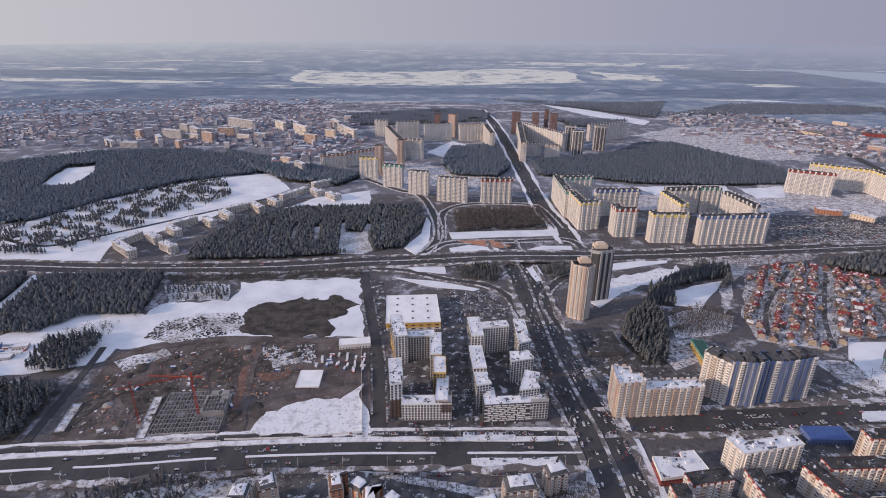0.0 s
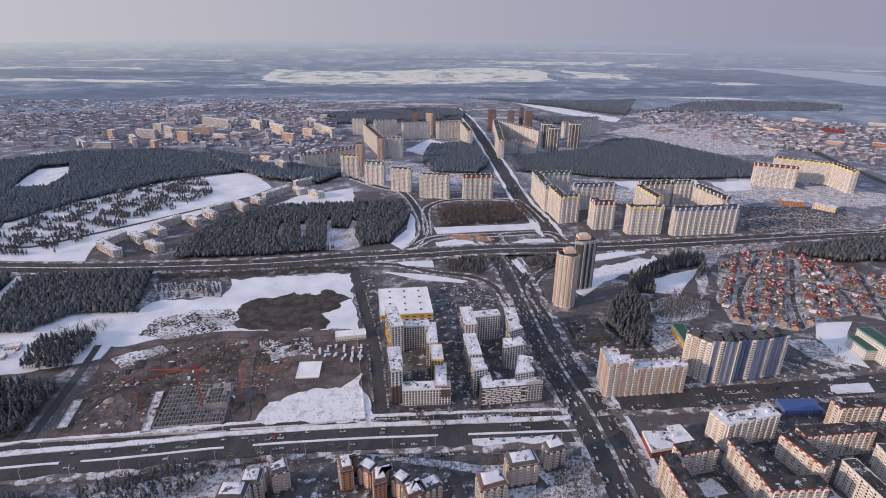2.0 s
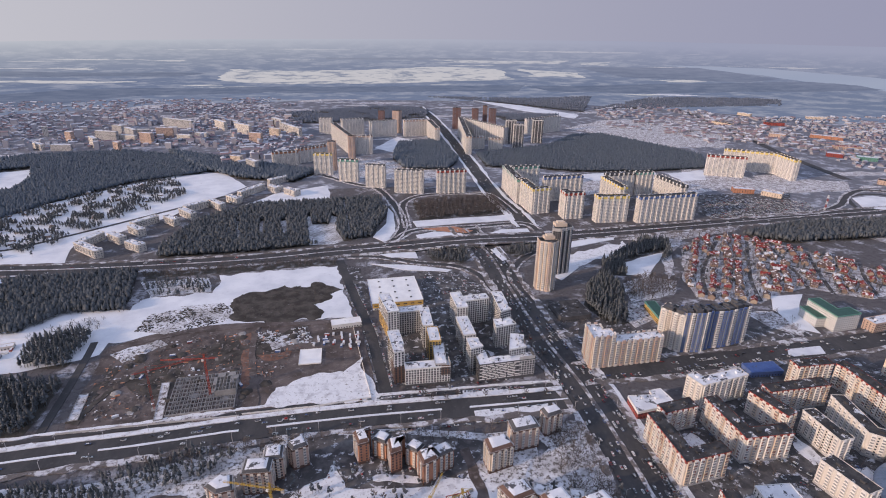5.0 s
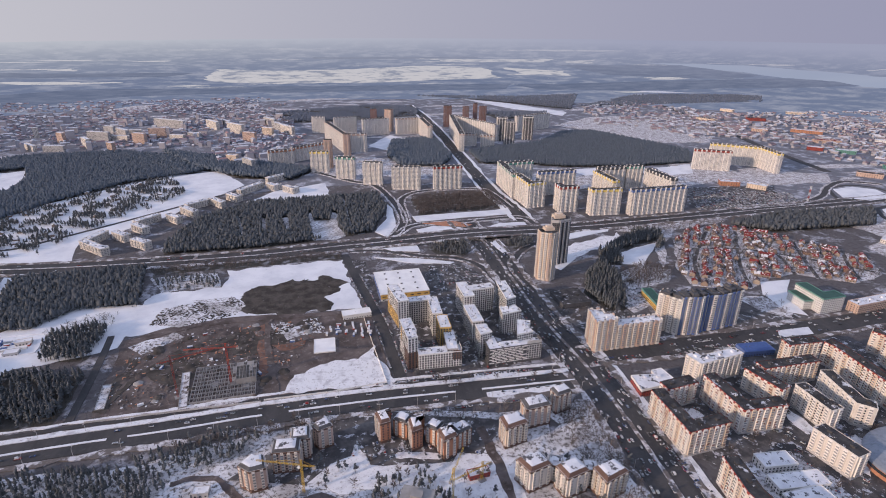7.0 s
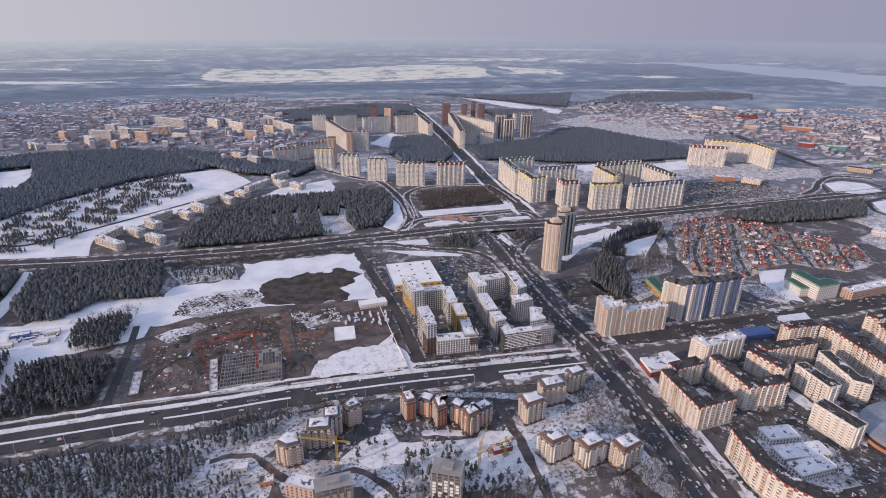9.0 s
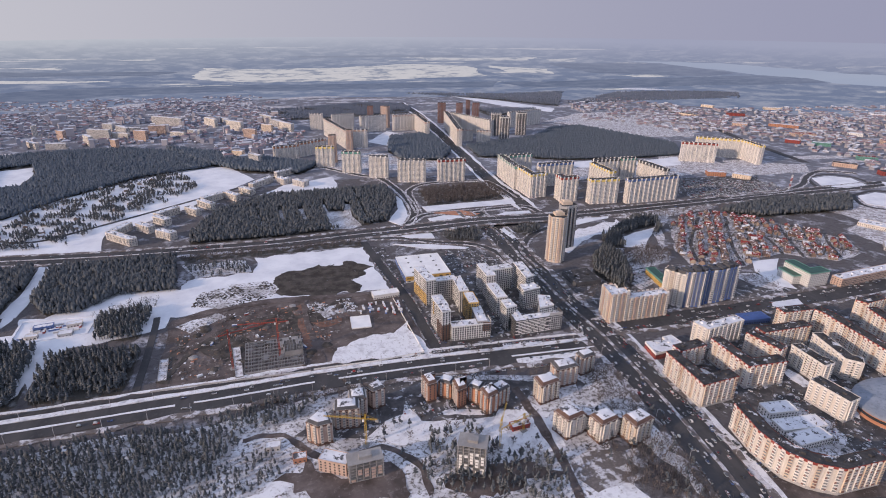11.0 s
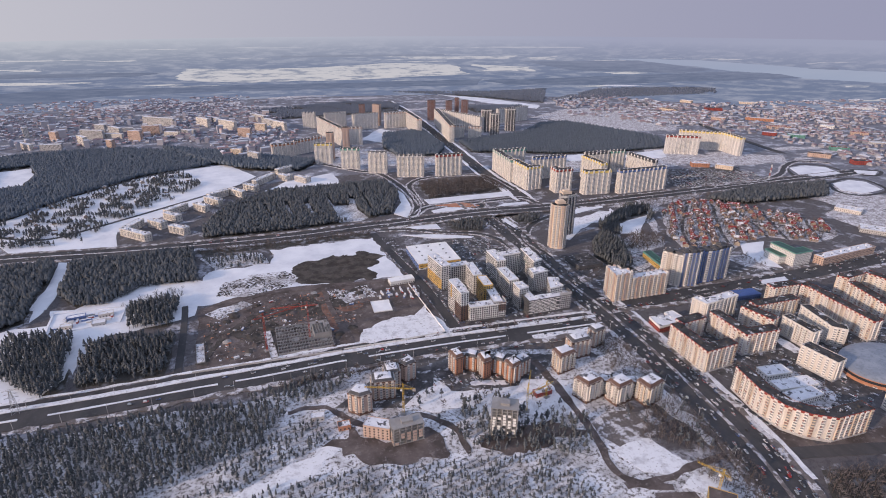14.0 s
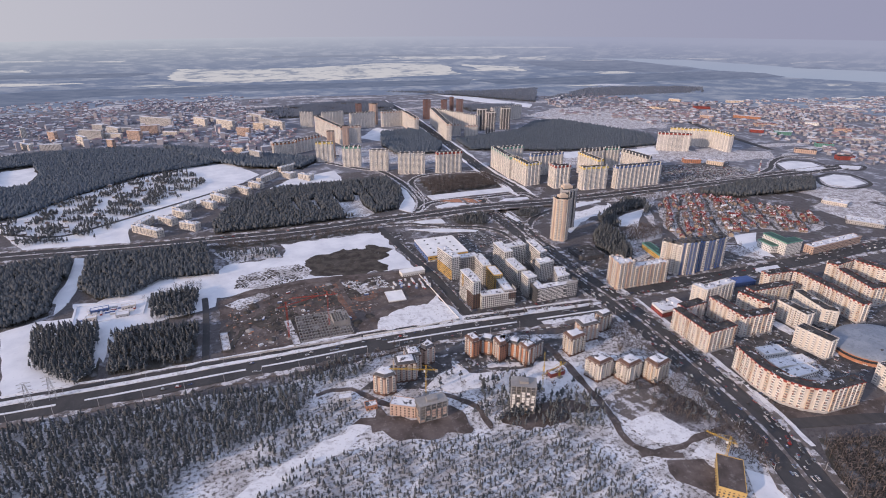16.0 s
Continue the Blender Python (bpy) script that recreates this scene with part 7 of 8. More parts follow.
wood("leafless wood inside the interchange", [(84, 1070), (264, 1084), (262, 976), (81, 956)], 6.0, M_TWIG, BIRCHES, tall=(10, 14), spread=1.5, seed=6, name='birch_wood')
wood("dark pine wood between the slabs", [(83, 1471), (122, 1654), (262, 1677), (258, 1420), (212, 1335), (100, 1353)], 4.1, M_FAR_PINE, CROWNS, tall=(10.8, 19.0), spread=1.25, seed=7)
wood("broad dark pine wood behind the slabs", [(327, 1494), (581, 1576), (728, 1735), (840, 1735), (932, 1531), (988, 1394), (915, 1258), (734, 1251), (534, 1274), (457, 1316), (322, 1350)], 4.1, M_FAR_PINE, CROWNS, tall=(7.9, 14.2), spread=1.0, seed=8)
wood("tall pines between tower and yards", [(256, 578), (281, 626), (330, 672), (324, 603), (295, 528), (265, 512)], 5.0, M_PINE, PINES, tall=(15, 21), seed=9)
wood("pine belt round the snowy pond", [(340, 707), (406, 749), (464, 794), (499, 771), (471, 712), (440, 695), (478, 741), (444, 736), (380, 711), (359, 655), (335, 664)], 5.0, M_PINE, PINES, tall=(13, 18), seed=10)
wood("leafless trees beside the pond", [(337, 632), (394, 654), (429, 629), (398, 586), (327, 576)], 6.0, M_TWIG, BIRCHES, tall=(9, 13), spread=1.4, seed=11, name='birch_wood', floor=M_SCRUB_SNOW)
wood("long pine belt behind the village", [(661, 784), (805, 826), (1028, 812), (946, 736), (732, 739), (687, 761)], 3.6, M_PINE, CROWNS + PINES[:2], tall=(9.4, 17.1), seed=12)
wood("pines inside the interchange", [(65, 788), (134, 804), (137, 761), (117, 742), (76, 759)], 5.5, M_PINE, PINES, tall=(9, 13), seed=13)
wood("pines inside the interchange", [(198, 780), (254, 805), (253, 768), (217, 747)], 5.5, M_PINE, PINES, tall=(9, 13), seed=14)
wood("snow-dusted young trees beside the snow field", [(-363, 748), (-266, 749), (-256, 700), (-334, 695)], 6.0, M_PINE_FROST, FIRS, tall=(6, 10), seed=15, floor=M_SCRUB_SNOW, gaps=0.4, gap_size=20)
wood("row of young trees along the highway", [(-369, 783), (-80, 789), (-78, 768), (-253, 760), (-359, 757)], 6.0, M_TWIG, BIRCHES, tall=(7, 10), spread=1.4, seed=16, name='birch_wood')
wood("dark pines beside the building site", [(-468, 504), (-422, 511), (-366, 500), (-370, 423), (-421, 417), (-452, 421)], 5.0, M_PINE, PINES, tall=(13, 18), seed=17, gaps=0.35, gap_size=16)
wood("dark pines beside the depot", [(-436, 593), (-391, 605), (-372, 599), (-375, 533), (-425, 533)], 5.0, M_PINE, PINES, tall=(13, 18), seed=18)
wood("square stand of dark pines in a snow glade", [(-557, 546), (-483, 537), (-465, 426), (-484, 411), (-536, 459)], 4.8, M_PINE, PINES, tall=(13, 18), seed=19)
wood("snowy shrubs beside the depot", [(-448, 605), (-387, 641), (-371, 637), (-375, 591), (-422, 563)], 6.0, M_PINE_FROST, BIRCHES, tall=(5, 9), spread=1.5, seed=20, floor=False, name='birch_wood')
wood("snow-dusted pine wood south of the road", [(-557, 354), (-531, 353), (-436, 348), (-370, 355), (-288, 343), (-244, 319), (-269, 282), (-320, 259), (-361, 244), (-376, 218), (-387, 183), (-517, 225)], 4.6, M_PINE_FROST, PINES, tall=(9, 14), spread=0.9, seed=21, gaps=0.28, gap_size=14, floor=M_SCRUB_SNOW)
wood("sparse young pines on snow", [(-311, 197), (-264, 227), (-184, 223), (-24, 195), (-10, 159), (10, 93), (14, 53), (-319, 161)], 4.4, M_PINE_FROST, FIRS, tall=(4, 8), spread=0.85, seed=23, gaps=0.42, gap_size=12, floor=False)
wood("young pines beside the trampled path", [(-330, 232), (-300, 262), (-262, 296), (-225, 302), (-206, 272), (-235, 256), (-290, 230)], 4.6, M_PINE_FROST, FIRS, tall=(5, 9), spread=0.9, seed=63, gaps=0.38, gap_size=12, floor=False)
wood("leafless thicket beside the avenue", [(93, 222), (139, 234), (140, 155), (118, 154), (69, 191)], 4.5, M_TWIG, BIRCHES, tall=(6, 10), spread=1.4, seed=24, floor=False, name='birch_wood')
wood("leafless thicket beside the avenue", [(97, 152), (148, 149), (126, 87), (110, 99), (88, 135)], 4.5, M_TWIG, BIRCHES, tall=(6, 9), spread=1.4, seed=25, floor=False, name='birch_wood')
wood("scattered pines on the slope", [(-75, 286), (-38, 295), (-9, 245), (36, 230), (17, 182), (-76, 212), (-95, 235)], 5.5, M_PINE_FROST, PINES, tall=(8, 13), seed=26, gaps=0.4, gap_size=14, floor=False)
wood("pines along the road", [(-287, 353), (-212, 373), (-176, 362), (-193, 339), (-255, 323)], 5.0, M_PINE_FROST, PINES, tall=(8, 12), seed=27, gaps=0.4, gap_size=14, floor=False)
wood("bare brown wood east of the avenue", [(195, 109), (263, 95), (348, 60), (218, -13), (128, 16)], 5.0, M_TWIG, BIRCHES, tall=(8, 12), spread=1.4, seed=28, name='birch_wood')
wood("pine groves among small houses", [(-748, 985), (-718, 1034), (-635, 1164), (-527, 1285), (-449, 1328), (-398, 1201), (-443, 1085), (-537, 960), (-556, 870), (-671, 868)], 5.6, M_PINE, PINES, tall=(8, 12), spread=1.3, seed=29, gaps=0.50, gap_size=30, floor=False)
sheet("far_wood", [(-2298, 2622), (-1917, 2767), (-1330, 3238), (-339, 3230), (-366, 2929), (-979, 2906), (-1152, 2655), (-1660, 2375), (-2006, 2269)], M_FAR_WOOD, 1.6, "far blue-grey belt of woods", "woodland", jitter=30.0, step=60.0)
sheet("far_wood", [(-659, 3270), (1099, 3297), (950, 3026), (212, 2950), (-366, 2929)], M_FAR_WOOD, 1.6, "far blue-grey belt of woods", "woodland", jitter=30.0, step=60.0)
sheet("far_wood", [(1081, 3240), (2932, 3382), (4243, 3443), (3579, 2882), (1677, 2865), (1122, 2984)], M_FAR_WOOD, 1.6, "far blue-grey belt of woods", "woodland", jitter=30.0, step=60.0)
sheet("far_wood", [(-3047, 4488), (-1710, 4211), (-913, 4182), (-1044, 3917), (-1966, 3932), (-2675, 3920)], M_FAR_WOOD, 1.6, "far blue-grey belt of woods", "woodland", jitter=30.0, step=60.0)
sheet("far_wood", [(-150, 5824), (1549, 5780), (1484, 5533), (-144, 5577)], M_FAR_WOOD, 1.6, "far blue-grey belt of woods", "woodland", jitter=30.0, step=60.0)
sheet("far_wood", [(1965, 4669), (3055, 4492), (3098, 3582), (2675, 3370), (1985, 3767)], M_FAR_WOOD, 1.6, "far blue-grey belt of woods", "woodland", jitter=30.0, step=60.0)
wood("far woods greyed by painted haze", [(-292, 2298), (129, 2460), (342, 2385), (290, 2170), (-59, 2079), (-204, 2078)], 7, M_HAZY_WOOD, CROWNS, tall=(9, 13), spread=1.2, seed=40, floor=True, gaps=0.3, gap_size=90)
wood("far woods greyed by painted haze", [(568, 2214), (854, 2178), (786, 2051), (592, 2050)], 7, M_HAZY_WOOD, CROWNS, tall=(9, 13), spread=1.2, seed=41, floor=True, gaps=0.3, gap_size=90)
wood("far woods greyed by painted haze", [(1078, 2322), (1571, 2675), (2082, 2593), (2202, 2506), (2063, 2339), (1579, 2330)], 9, M_HAZY_WOOD, CROWNS, tall=(9, 13), spread=1.2, seed=42, floor=True, gaps=0.3, gap_size=90)
wood("far woods greyed by painted haze", [(368, 2780), (900, 2676), (1255, 2725), (998, 2248), (705, 2559)], 9, M_HAZY_WOOD, CROWNS, tall=(9, 13), spread=1.2, seed=43, floor=True, gaps=0.3, gap_size=90)


# ---- depot beside the pine wood ----
block("low depot shed under snow", [(-503.5, 578.2), (-483.2, 581.4)], 8, 1, M_BLUE, roof=M_SNOW_ROOF, storey=3.4, units=False, name='depot_shed', category='shed', group='depot sheds')
block("low depot shed under snow", [(-469.9, 555.2), (-455.2, 556.8)], 10, 1, M_GREY, roof=M_SNOW_ROOF, storey=3.4, units=False, name='depot_shed', category='shed', group='depot sheds')
block("low depot shed under snow", [(-505.3, 557.3), (-492.8, 557.9)], 7, 1, M_PANEL, roof=M_SNOW_ROOF, storey=3.4, units=False, name='depot_shed', category='shed', group='depot sheds')
block("low depot shed under snow", [(-467.3, 578.0), (-451.0, 581.1)], 8, 1, M_PANEL, roof=M_SNOW_ROOF, storey=3.4, units=False, name='depot_shed', category='shed', group='depot sheds')
block("low depot shed under snow", [(-398.8, 337.4), (-391.7, 336.9)], 10, 1, M_BEIGE, roof=M_SNOW_ROOF, storey=3.4, units=False, name='depot_shed', category='shed', group='depot sheds')
block("small site hut with a snowy roof", [(-199.5, 279.1), (-188.1, 279.1)], 8, 1, M_BRICK, roof=M_SNOW_ROOF, storey=3.4, units=False, name='site_hut', category='hut', group='site huts')
block("small site hut with a snowy roof", [(-223.2, 299.6), (-210.8, 298.4)], 8, 1, M_GREY, roof=M_SNOW_ROOF, storey=3.4, units=False, name='site_hut', category='hut', group='site huts')
block("small site hut with a snowy roof", [(1.6, 271.4), (20.0, 273.2)], 8, 1, M_RED, roof=M_SNOW_ROOF, storey=3.4, units=False, name='site_hut', category='hut', group='site huts')
block("small site hut with a snowy roof", [(311.3, 593.4), (347.2, 602.5)], 8, 1, M_GREY, roof=M_SNOW_ROOF, storey=3.4, units=False, name='site_hut', category='hut', group='site huts')
block("small site hut with a snowy roof", [(230.9, 172.4), (236.4, 163.7)], 8, 1, M_BEIGE, roof=M_SNOW_ROOF, storey=3.4, units=False, name='site_hut', category='hut', group='site huts')


# ---- village of red-roofed houses ----
VILLAGE = [(508, 741), (563, 780), (627, 797), (677, 770), (727, 696), (783, 606), (746, 544), (674, 528), (609, 573), (542, 565), (507, 542), (426, 568), (436, 628)]
sheet("village_ground", VILLAGE, M_DIRTY_SNOW, 0.3, "trodden snow between the village houses", "ground")
LANES.append(curve_points([(649, 759), (548, 620), (507, 545)], 16))
LANES.append(curve_points([(670, 726), (635, 627), (606, 566)], 16))
LANES.append(curve_points([(595, 769), (490, 655), (444, 577)], 16))
LANES.append(curve_points([(720, 702), (659, 599), (632, 550)], 16))
LANES.append(curve_points([(768, 640), (720, 580), (690, 530)], 16))
LANES.append(curve_points([(489, 700), (588, 684), (664, 636), (743, 556)], 16))
for line in LANES:
    ribbon("village_street", line, 6, M_YARD, 0.45, "narrow asphalt street between village houses", "road")
VILLAGE_HOUSES = []
VILLAGE_HOUSES.append(place(house(9, 8, 4.8, 2.8, M_ROOF_RED, "brick house with a dark red tiled roof", "village houses"), 542, 710, 0.3, 0))
VILLAGE_HOUSES.append(place(house(13, 8, 4.6, 2.6, M_ROOF_RED, "long house with a red tiled roof", "village houses"), 550, 674, 0.3, 20))
VILLAGE_HOUSES.append(place(house(9, 8, 5.0, 3.0, M_ROOF_BROWN, "brick house with a brown roof", "village houses"), 558, 641, 0.3, 40))
VILLAGE_HOUSES.append(place(house(9, 8, 4.8, 2.6, M_ROOF_WHITE, "brick house with a snow-covered roof", "village houses"), 635, 691, 0.3, 60))
VILLAGE_HOUSES.append(place(house(11, 9, 5.2, 3.2, M_ROOF_BROWN, "large house with a rust-brown roof", "village houses"), 640, 656, 0.3, 80))
VILLAGE_HOUSES.append(place(house(8, 7, 3.4, 2.2, M_ROOF_WHITE, "small house under snow", "village houses"), 645, 623, 0.3, 100))
scatter(VILLAGE_HOUSES + VILLAGE_HOUSES[:2] * 2 + VILLAGE_HOUSES[4:5], VILLAGE, (13.5, 17.0), 54.0, jitter=0.22, seed=4, skip=0.06)
wood("bare garden trees between the houses", VILLAGE, 8.5, M_TWIG, BIRCHES, tall=(5, 8), spread=1.4, floor=False, seed=61, name="garden_thicket")
wood("dark garden conifers between the houses", VILLAGE, 17.0, M_PINE, FIRS, tall=(6, 10), floor=False, seed=62, name="garden_conifers")
HAMLET = [(-774, 1025), (-732, 1057), (-645, 1184), (-530, 1294), (-449, 1328), (-418, 1245), (-467, 1122), (-558, 1005), (-579, 895), (-682, 885)]
scatter(VILLAGE_HOUSES[3:4] + VILLAGE_HOUSES[5:6], HAMLET, (30.0, 36.0), 15.0, seed=5, skip=0.3)


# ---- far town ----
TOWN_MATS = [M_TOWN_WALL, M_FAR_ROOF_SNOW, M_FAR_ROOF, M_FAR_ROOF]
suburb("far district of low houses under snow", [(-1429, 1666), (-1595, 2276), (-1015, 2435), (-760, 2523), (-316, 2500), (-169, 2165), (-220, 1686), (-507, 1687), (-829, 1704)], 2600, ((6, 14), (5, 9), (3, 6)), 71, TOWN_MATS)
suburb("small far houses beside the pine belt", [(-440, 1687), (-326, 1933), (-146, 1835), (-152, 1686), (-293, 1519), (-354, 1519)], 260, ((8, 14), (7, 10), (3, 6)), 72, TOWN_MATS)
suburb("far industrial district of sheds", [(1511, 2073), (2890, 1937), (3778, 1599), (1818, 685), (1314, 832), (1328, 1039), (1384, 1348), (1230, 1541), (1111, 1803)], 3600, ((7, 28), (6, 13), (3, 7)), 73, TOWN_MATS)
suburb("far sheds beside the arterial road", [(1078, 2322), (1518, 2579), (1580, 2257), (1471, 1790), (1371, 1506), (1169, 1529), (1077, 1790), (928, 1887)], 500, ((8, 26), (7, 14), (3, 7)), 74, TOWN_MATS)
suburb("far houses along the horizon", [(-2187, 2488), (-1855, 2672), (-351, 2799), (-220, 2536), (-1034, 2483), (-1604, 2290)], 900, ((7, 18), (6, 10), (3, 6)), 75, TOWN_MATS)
M_FAR_BLOCK = island("hazy_block_wall", (0.33, 0.335, 0.38), (0.48, 0.43, 0.43))
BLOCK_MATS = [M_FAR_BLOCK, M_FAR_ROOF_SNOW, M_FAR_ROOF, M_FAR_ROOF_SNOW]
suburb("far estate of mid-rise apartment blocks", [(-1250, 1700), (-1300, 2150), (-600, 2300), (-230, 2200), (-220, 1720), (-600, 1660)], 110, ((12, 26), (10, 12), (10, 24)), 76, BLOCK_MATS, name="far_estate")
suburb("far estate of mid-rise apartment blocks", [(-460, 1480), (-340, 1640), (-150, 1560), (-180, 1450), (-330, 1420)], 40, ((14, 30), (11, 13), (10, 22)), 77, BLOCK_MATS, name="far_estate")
block("far pale apartment block catching the sun", [(-785.0, 1937.2), (-751.4, 1918.1)], 12, 9, M_GREY, units=False, roof=M_SNOW_ROOF, name='apartment_building', pitch=3.4, group='far town blocks')
block("far pale apartment block catching the sun", [(-734.8, 1892.7), (-692.3, 1840.9)], 12, 9, M_GREY, units=False, roof=M_SNOW_ROOF, name='apartment_building', pitch=3.4, group='far town blocks')
block("far pale apartment block catching the sun", [(-704.7, 1912.1), (-668.2, 1913.4)], 12, 5, M_PANEL, units=False, roof=M_SNOW_ROOF, name='apartment_building', pitch=3.4, group='far town blocks')
block("far pale apartment block catching the sun", [(-801.9, 1838.7), (-733.8, 1811.8)], 12, 9, M_GREY, units=False, roof=M_SNOW_ROOF, name='apartment_building', pitch=3.4, group='far town blocks')
block("far pale apartment block catching the sun", [(-732.0, 1828.9), (-680.1, 1806.2)], 12, 5, M_PANEL, units=False, roof=M_SNOW_ROOF, name='apartment_building', pitch=3.4, group='far town blocks')
block("far pale apartment block catching the sun", [(-656.0, 1775.4), (-618.3, 1756.3)], 12, 10, M_PINK, units=False, roof=M_SNOW_ROOF, name='apartment_building', pitch=3.4, group='far town blocks')
block("far pale apartment block catching the sun", [(-883.4, 1830.5), (-861.3, 1815.5)], 12, 9, M_PINK, units=False, roof=M_SNOW_ROOF, name='apartment_building', pitch=3.4, group='far town blocks')
block("far pale apartment block catching the sun", [(-975.5, 1905.0), (-962.4, 1911.7)], 12, 10, M_PANEL, units=False, roof=M_SNOW_ROOF, name='apartment_building', pitch=3.4, group='far town blocks')
block("far pale apartment block catching the sun", [(-788.2, 1751.1), (-760.5, 1708.9)], 12, 9, M_PANEL, units=False, roof=M_SNOW_ROOF, name='apartment_building', pitch=3.4, group='far town blocks')
block("far pale apartment block catching the sun", [(-685.5, 1640.3), (-668.6, 1627.7)], 12, 10, M_PINK, units=False, roof=M_SNOW_ROOF, name='apartment_building', pitch=3.4, group='far town blocks')
block("far pale apartment block catching the sun", [(-938.8, 1740.4), (-894.7, 1696.8)], 12, 5, M_PANEL, units=False, roof=M_SNOW_ROOF, name='apartment_building', pitch=3.4, group='far town blocks')
block("far pale apartment block catching the sun", [(-867.6, 1689.7), (-812.6, 1683.4)], 12, 5, M_GREY, units=False, roof=M_SNOW_ROOF, name='apartment_building', pitch=3.4, group='far town blocks')
block("far pale apartment block catching the sun", [(-628.2, 1848.7), (-578.3, 1846.8)], 12, 10, M_PINK, units=False, roof=M_SNOW_ROOF, name='apartment_building', pitch=3.4, group='far town blocks')
block("far pale apartment block catching the sun", [(-560.0, 1814.4), (-516.1, 1793.5)], 12, 5, M_PANEL, units=False, roof=M_SNOW_ROOF, name='apartment_building', pitch=3.4, group='far town blocks')
block("far pale apartment block catching the sun", [(-512.9, 1843.0), (-473.5, 1822.8)], 12, 5, M_GREY, units=False, roof=M_SNOW_ROOF, name='apartment_building', pitch=3.4, group='far town blocks')
block("far pale apartment block catching the sun", [(-482.7, 2014.6), (-441.2, 1955.2)], 12, 9, M_PANEL, units=False, roof=M_SNOW_ROOF, name='apartment_building', pitch=3.4, group='far town blocks')
block("far pale apartment block catching the sun", [(-452.5, 2096.8), (-410.1, 2034.7)], 12, 5, M_GREY, units=False, roof=M_SNOW_ROOF, name='apartment_building', pitch=3.4, group='far town blocks')
block("far pale apartment block catching the sun", [(-402.5, 1927.1), (-349.2, 1867.1)], 12, 10, M_PANEL, units=False, roof=M_SNOW_ROOF, name='apartment_building', pitch=3.4, group='far town blocks')
block("far pale apartment block catching the sun", [(-664.1, 2071.3), (-554.0, 1994.9)], 12, 9, M_GREY, units=False, roof=M_SNOW_ROOF, name='apartment_building', pitch=3.4, group='far town blocks')
block("far pale apartment block catching the sun", [(-333.9, 1744.0), (-295.9, 1724.3)], 12, 10, M_PINK, units=False, roof=M_SNOW_ROOF, name='apartment_building', pitch=3.4, group='far town blocks')
block("far pale apartment block catching the sun", [(-282.2, 1834.5), (-249.7, 1815.3)], 12, 9, M_BEIGE, units=False, roof=M_SNOW_ROOF, name='apartment_building', pitch=3.4, group='far town blocks')
block("far pale apartment block catching the sun", [(-253.2, 1933.8), (-220.3, 1877.1)], 12, 9, M_GREY, units=False, roof=M_SNOW_ROOF, name='apartment_building', pitch=3.4, group='far town blocks')
block("far pale apartment block catching the sun", [(-225.9, 1878.5), (-186.9, 1822.3)], 12, 9, M_PANEL, units=False, roof=M_SNOW_ROOF, name='apartment_building', pitch=3.4, group='far town blocks')
block("far pale apartment block catching the sun", [(-291.0, 2027.0), (-252.3, 1965.0)], 12, 10, M_GREY, units=False, roof=M_SNOW_ROOF, name='apartment_building', pitch=3.4, group='far town blocks')
block("far pale apartment block catching the sun", [(-342.1, 1441.3), (-315.7, 1427.1)], 12, 9, M_BEIGE, units=False, roof=M_SNOW_ROOF, name='apartment_building', pitch=3.4, group='far town blocks')
block("far pale apartment block catching the sun", [(-298.1, 1401.0), (-272.4, 1366.3)], 12, 9, M_GREY, units=False, roof=M_SNOW_ROOF, name='apartment_building', pitch=3.4, group='far town blocks')
block("far long commercial hall with snow on its roof", [(1436.7, 1662.6), (1472.6, 1625.9)], 22, 3, M_PINK, units=False, roof=M_SNOW_ROOF, name='hall', category='hall', pitch=5, group='far halls')
block("far long commercial hall with snow on its roof", [(1573.8, 1629.3), (1642.6, 1556.9)], 22, 3, M_BRICK, units=False, roof=M_SNOW_ROOF, name='hall', category='hall', pitch=5, group='far halls')
block("far long commercial hall with snow on its roof", [(1382.3, 1355.4), (1414.1, 1326.1)], 22, 3, M_RED, units=False, roof=M_SNOW_ROOF, name='hall', category='hall', pitch=5, group='far halls')
block("far long commercial hall with snow on its roof", [(1494.7, 1440.4), (1568.5, 1410.1)], 22, 3, M_PINK, units=False, roof=M_ROOF_RED, name='hall', category='hall', pitch=5, group='far halls')
block("far long commercial hall with snow on its roof", [(1435.7, 1299.7), (1476.1, 1268.8)], 22, 3, M_GREEN, units=False, roof=M_SNOW_ROOF, name='hall', category='hall', pitch=5, group='far halls')
block("far long commercial hall with snow on its roof", [(1706.3, 1411.9), (1737.5, 1379.8)], 22, 3, M_WHITE, units=False, roof=M_SNOW_ROOF, name='hall', category='hall', pitch=5, group='far halls')
block("far long commercial hall with snow on its roof", [(1691.9, 1277.0), (1731.4, 1245.5)], 22, 3, M_PINK, units=False, roof=M_ROOF_RED, name='hall', category='hall', pitch=5, group='far halls')
block("far long commercial hall with snow on its roof", [(1392.9, 1104.7), (1433.3, 1077.4)], 22, 3, M_GREEN, units=False, roof=M_ROOF_RED, name='hall', category='hall', pitch=5, group='far halls')
block("far long commercial hall with snow on its roof", [(1252.0, 1060.8), (1291.0, 1020.0)], 22, 3, M_PINK, units=False, roof=M_ROOF, name='hall', category='hall', pitch=5, group='far halls')
block("far long commercial hall with snow on its roof", [(1288.6, 948.7), (1329.3, 930.9)], 22, 3, M_RED, units=False, roof=M_ROOF, name='hall', category='hall', pitch=5, group='far halls')
block("far long commercial hall with snow on its roof", [(834.2, 1043.2), (874.8, 1025.7)], 22, 3, M_BRICK, units=False, roof=M_SNOW_ROOF, name='hall', category='hall', pitch=5, group='far halls')
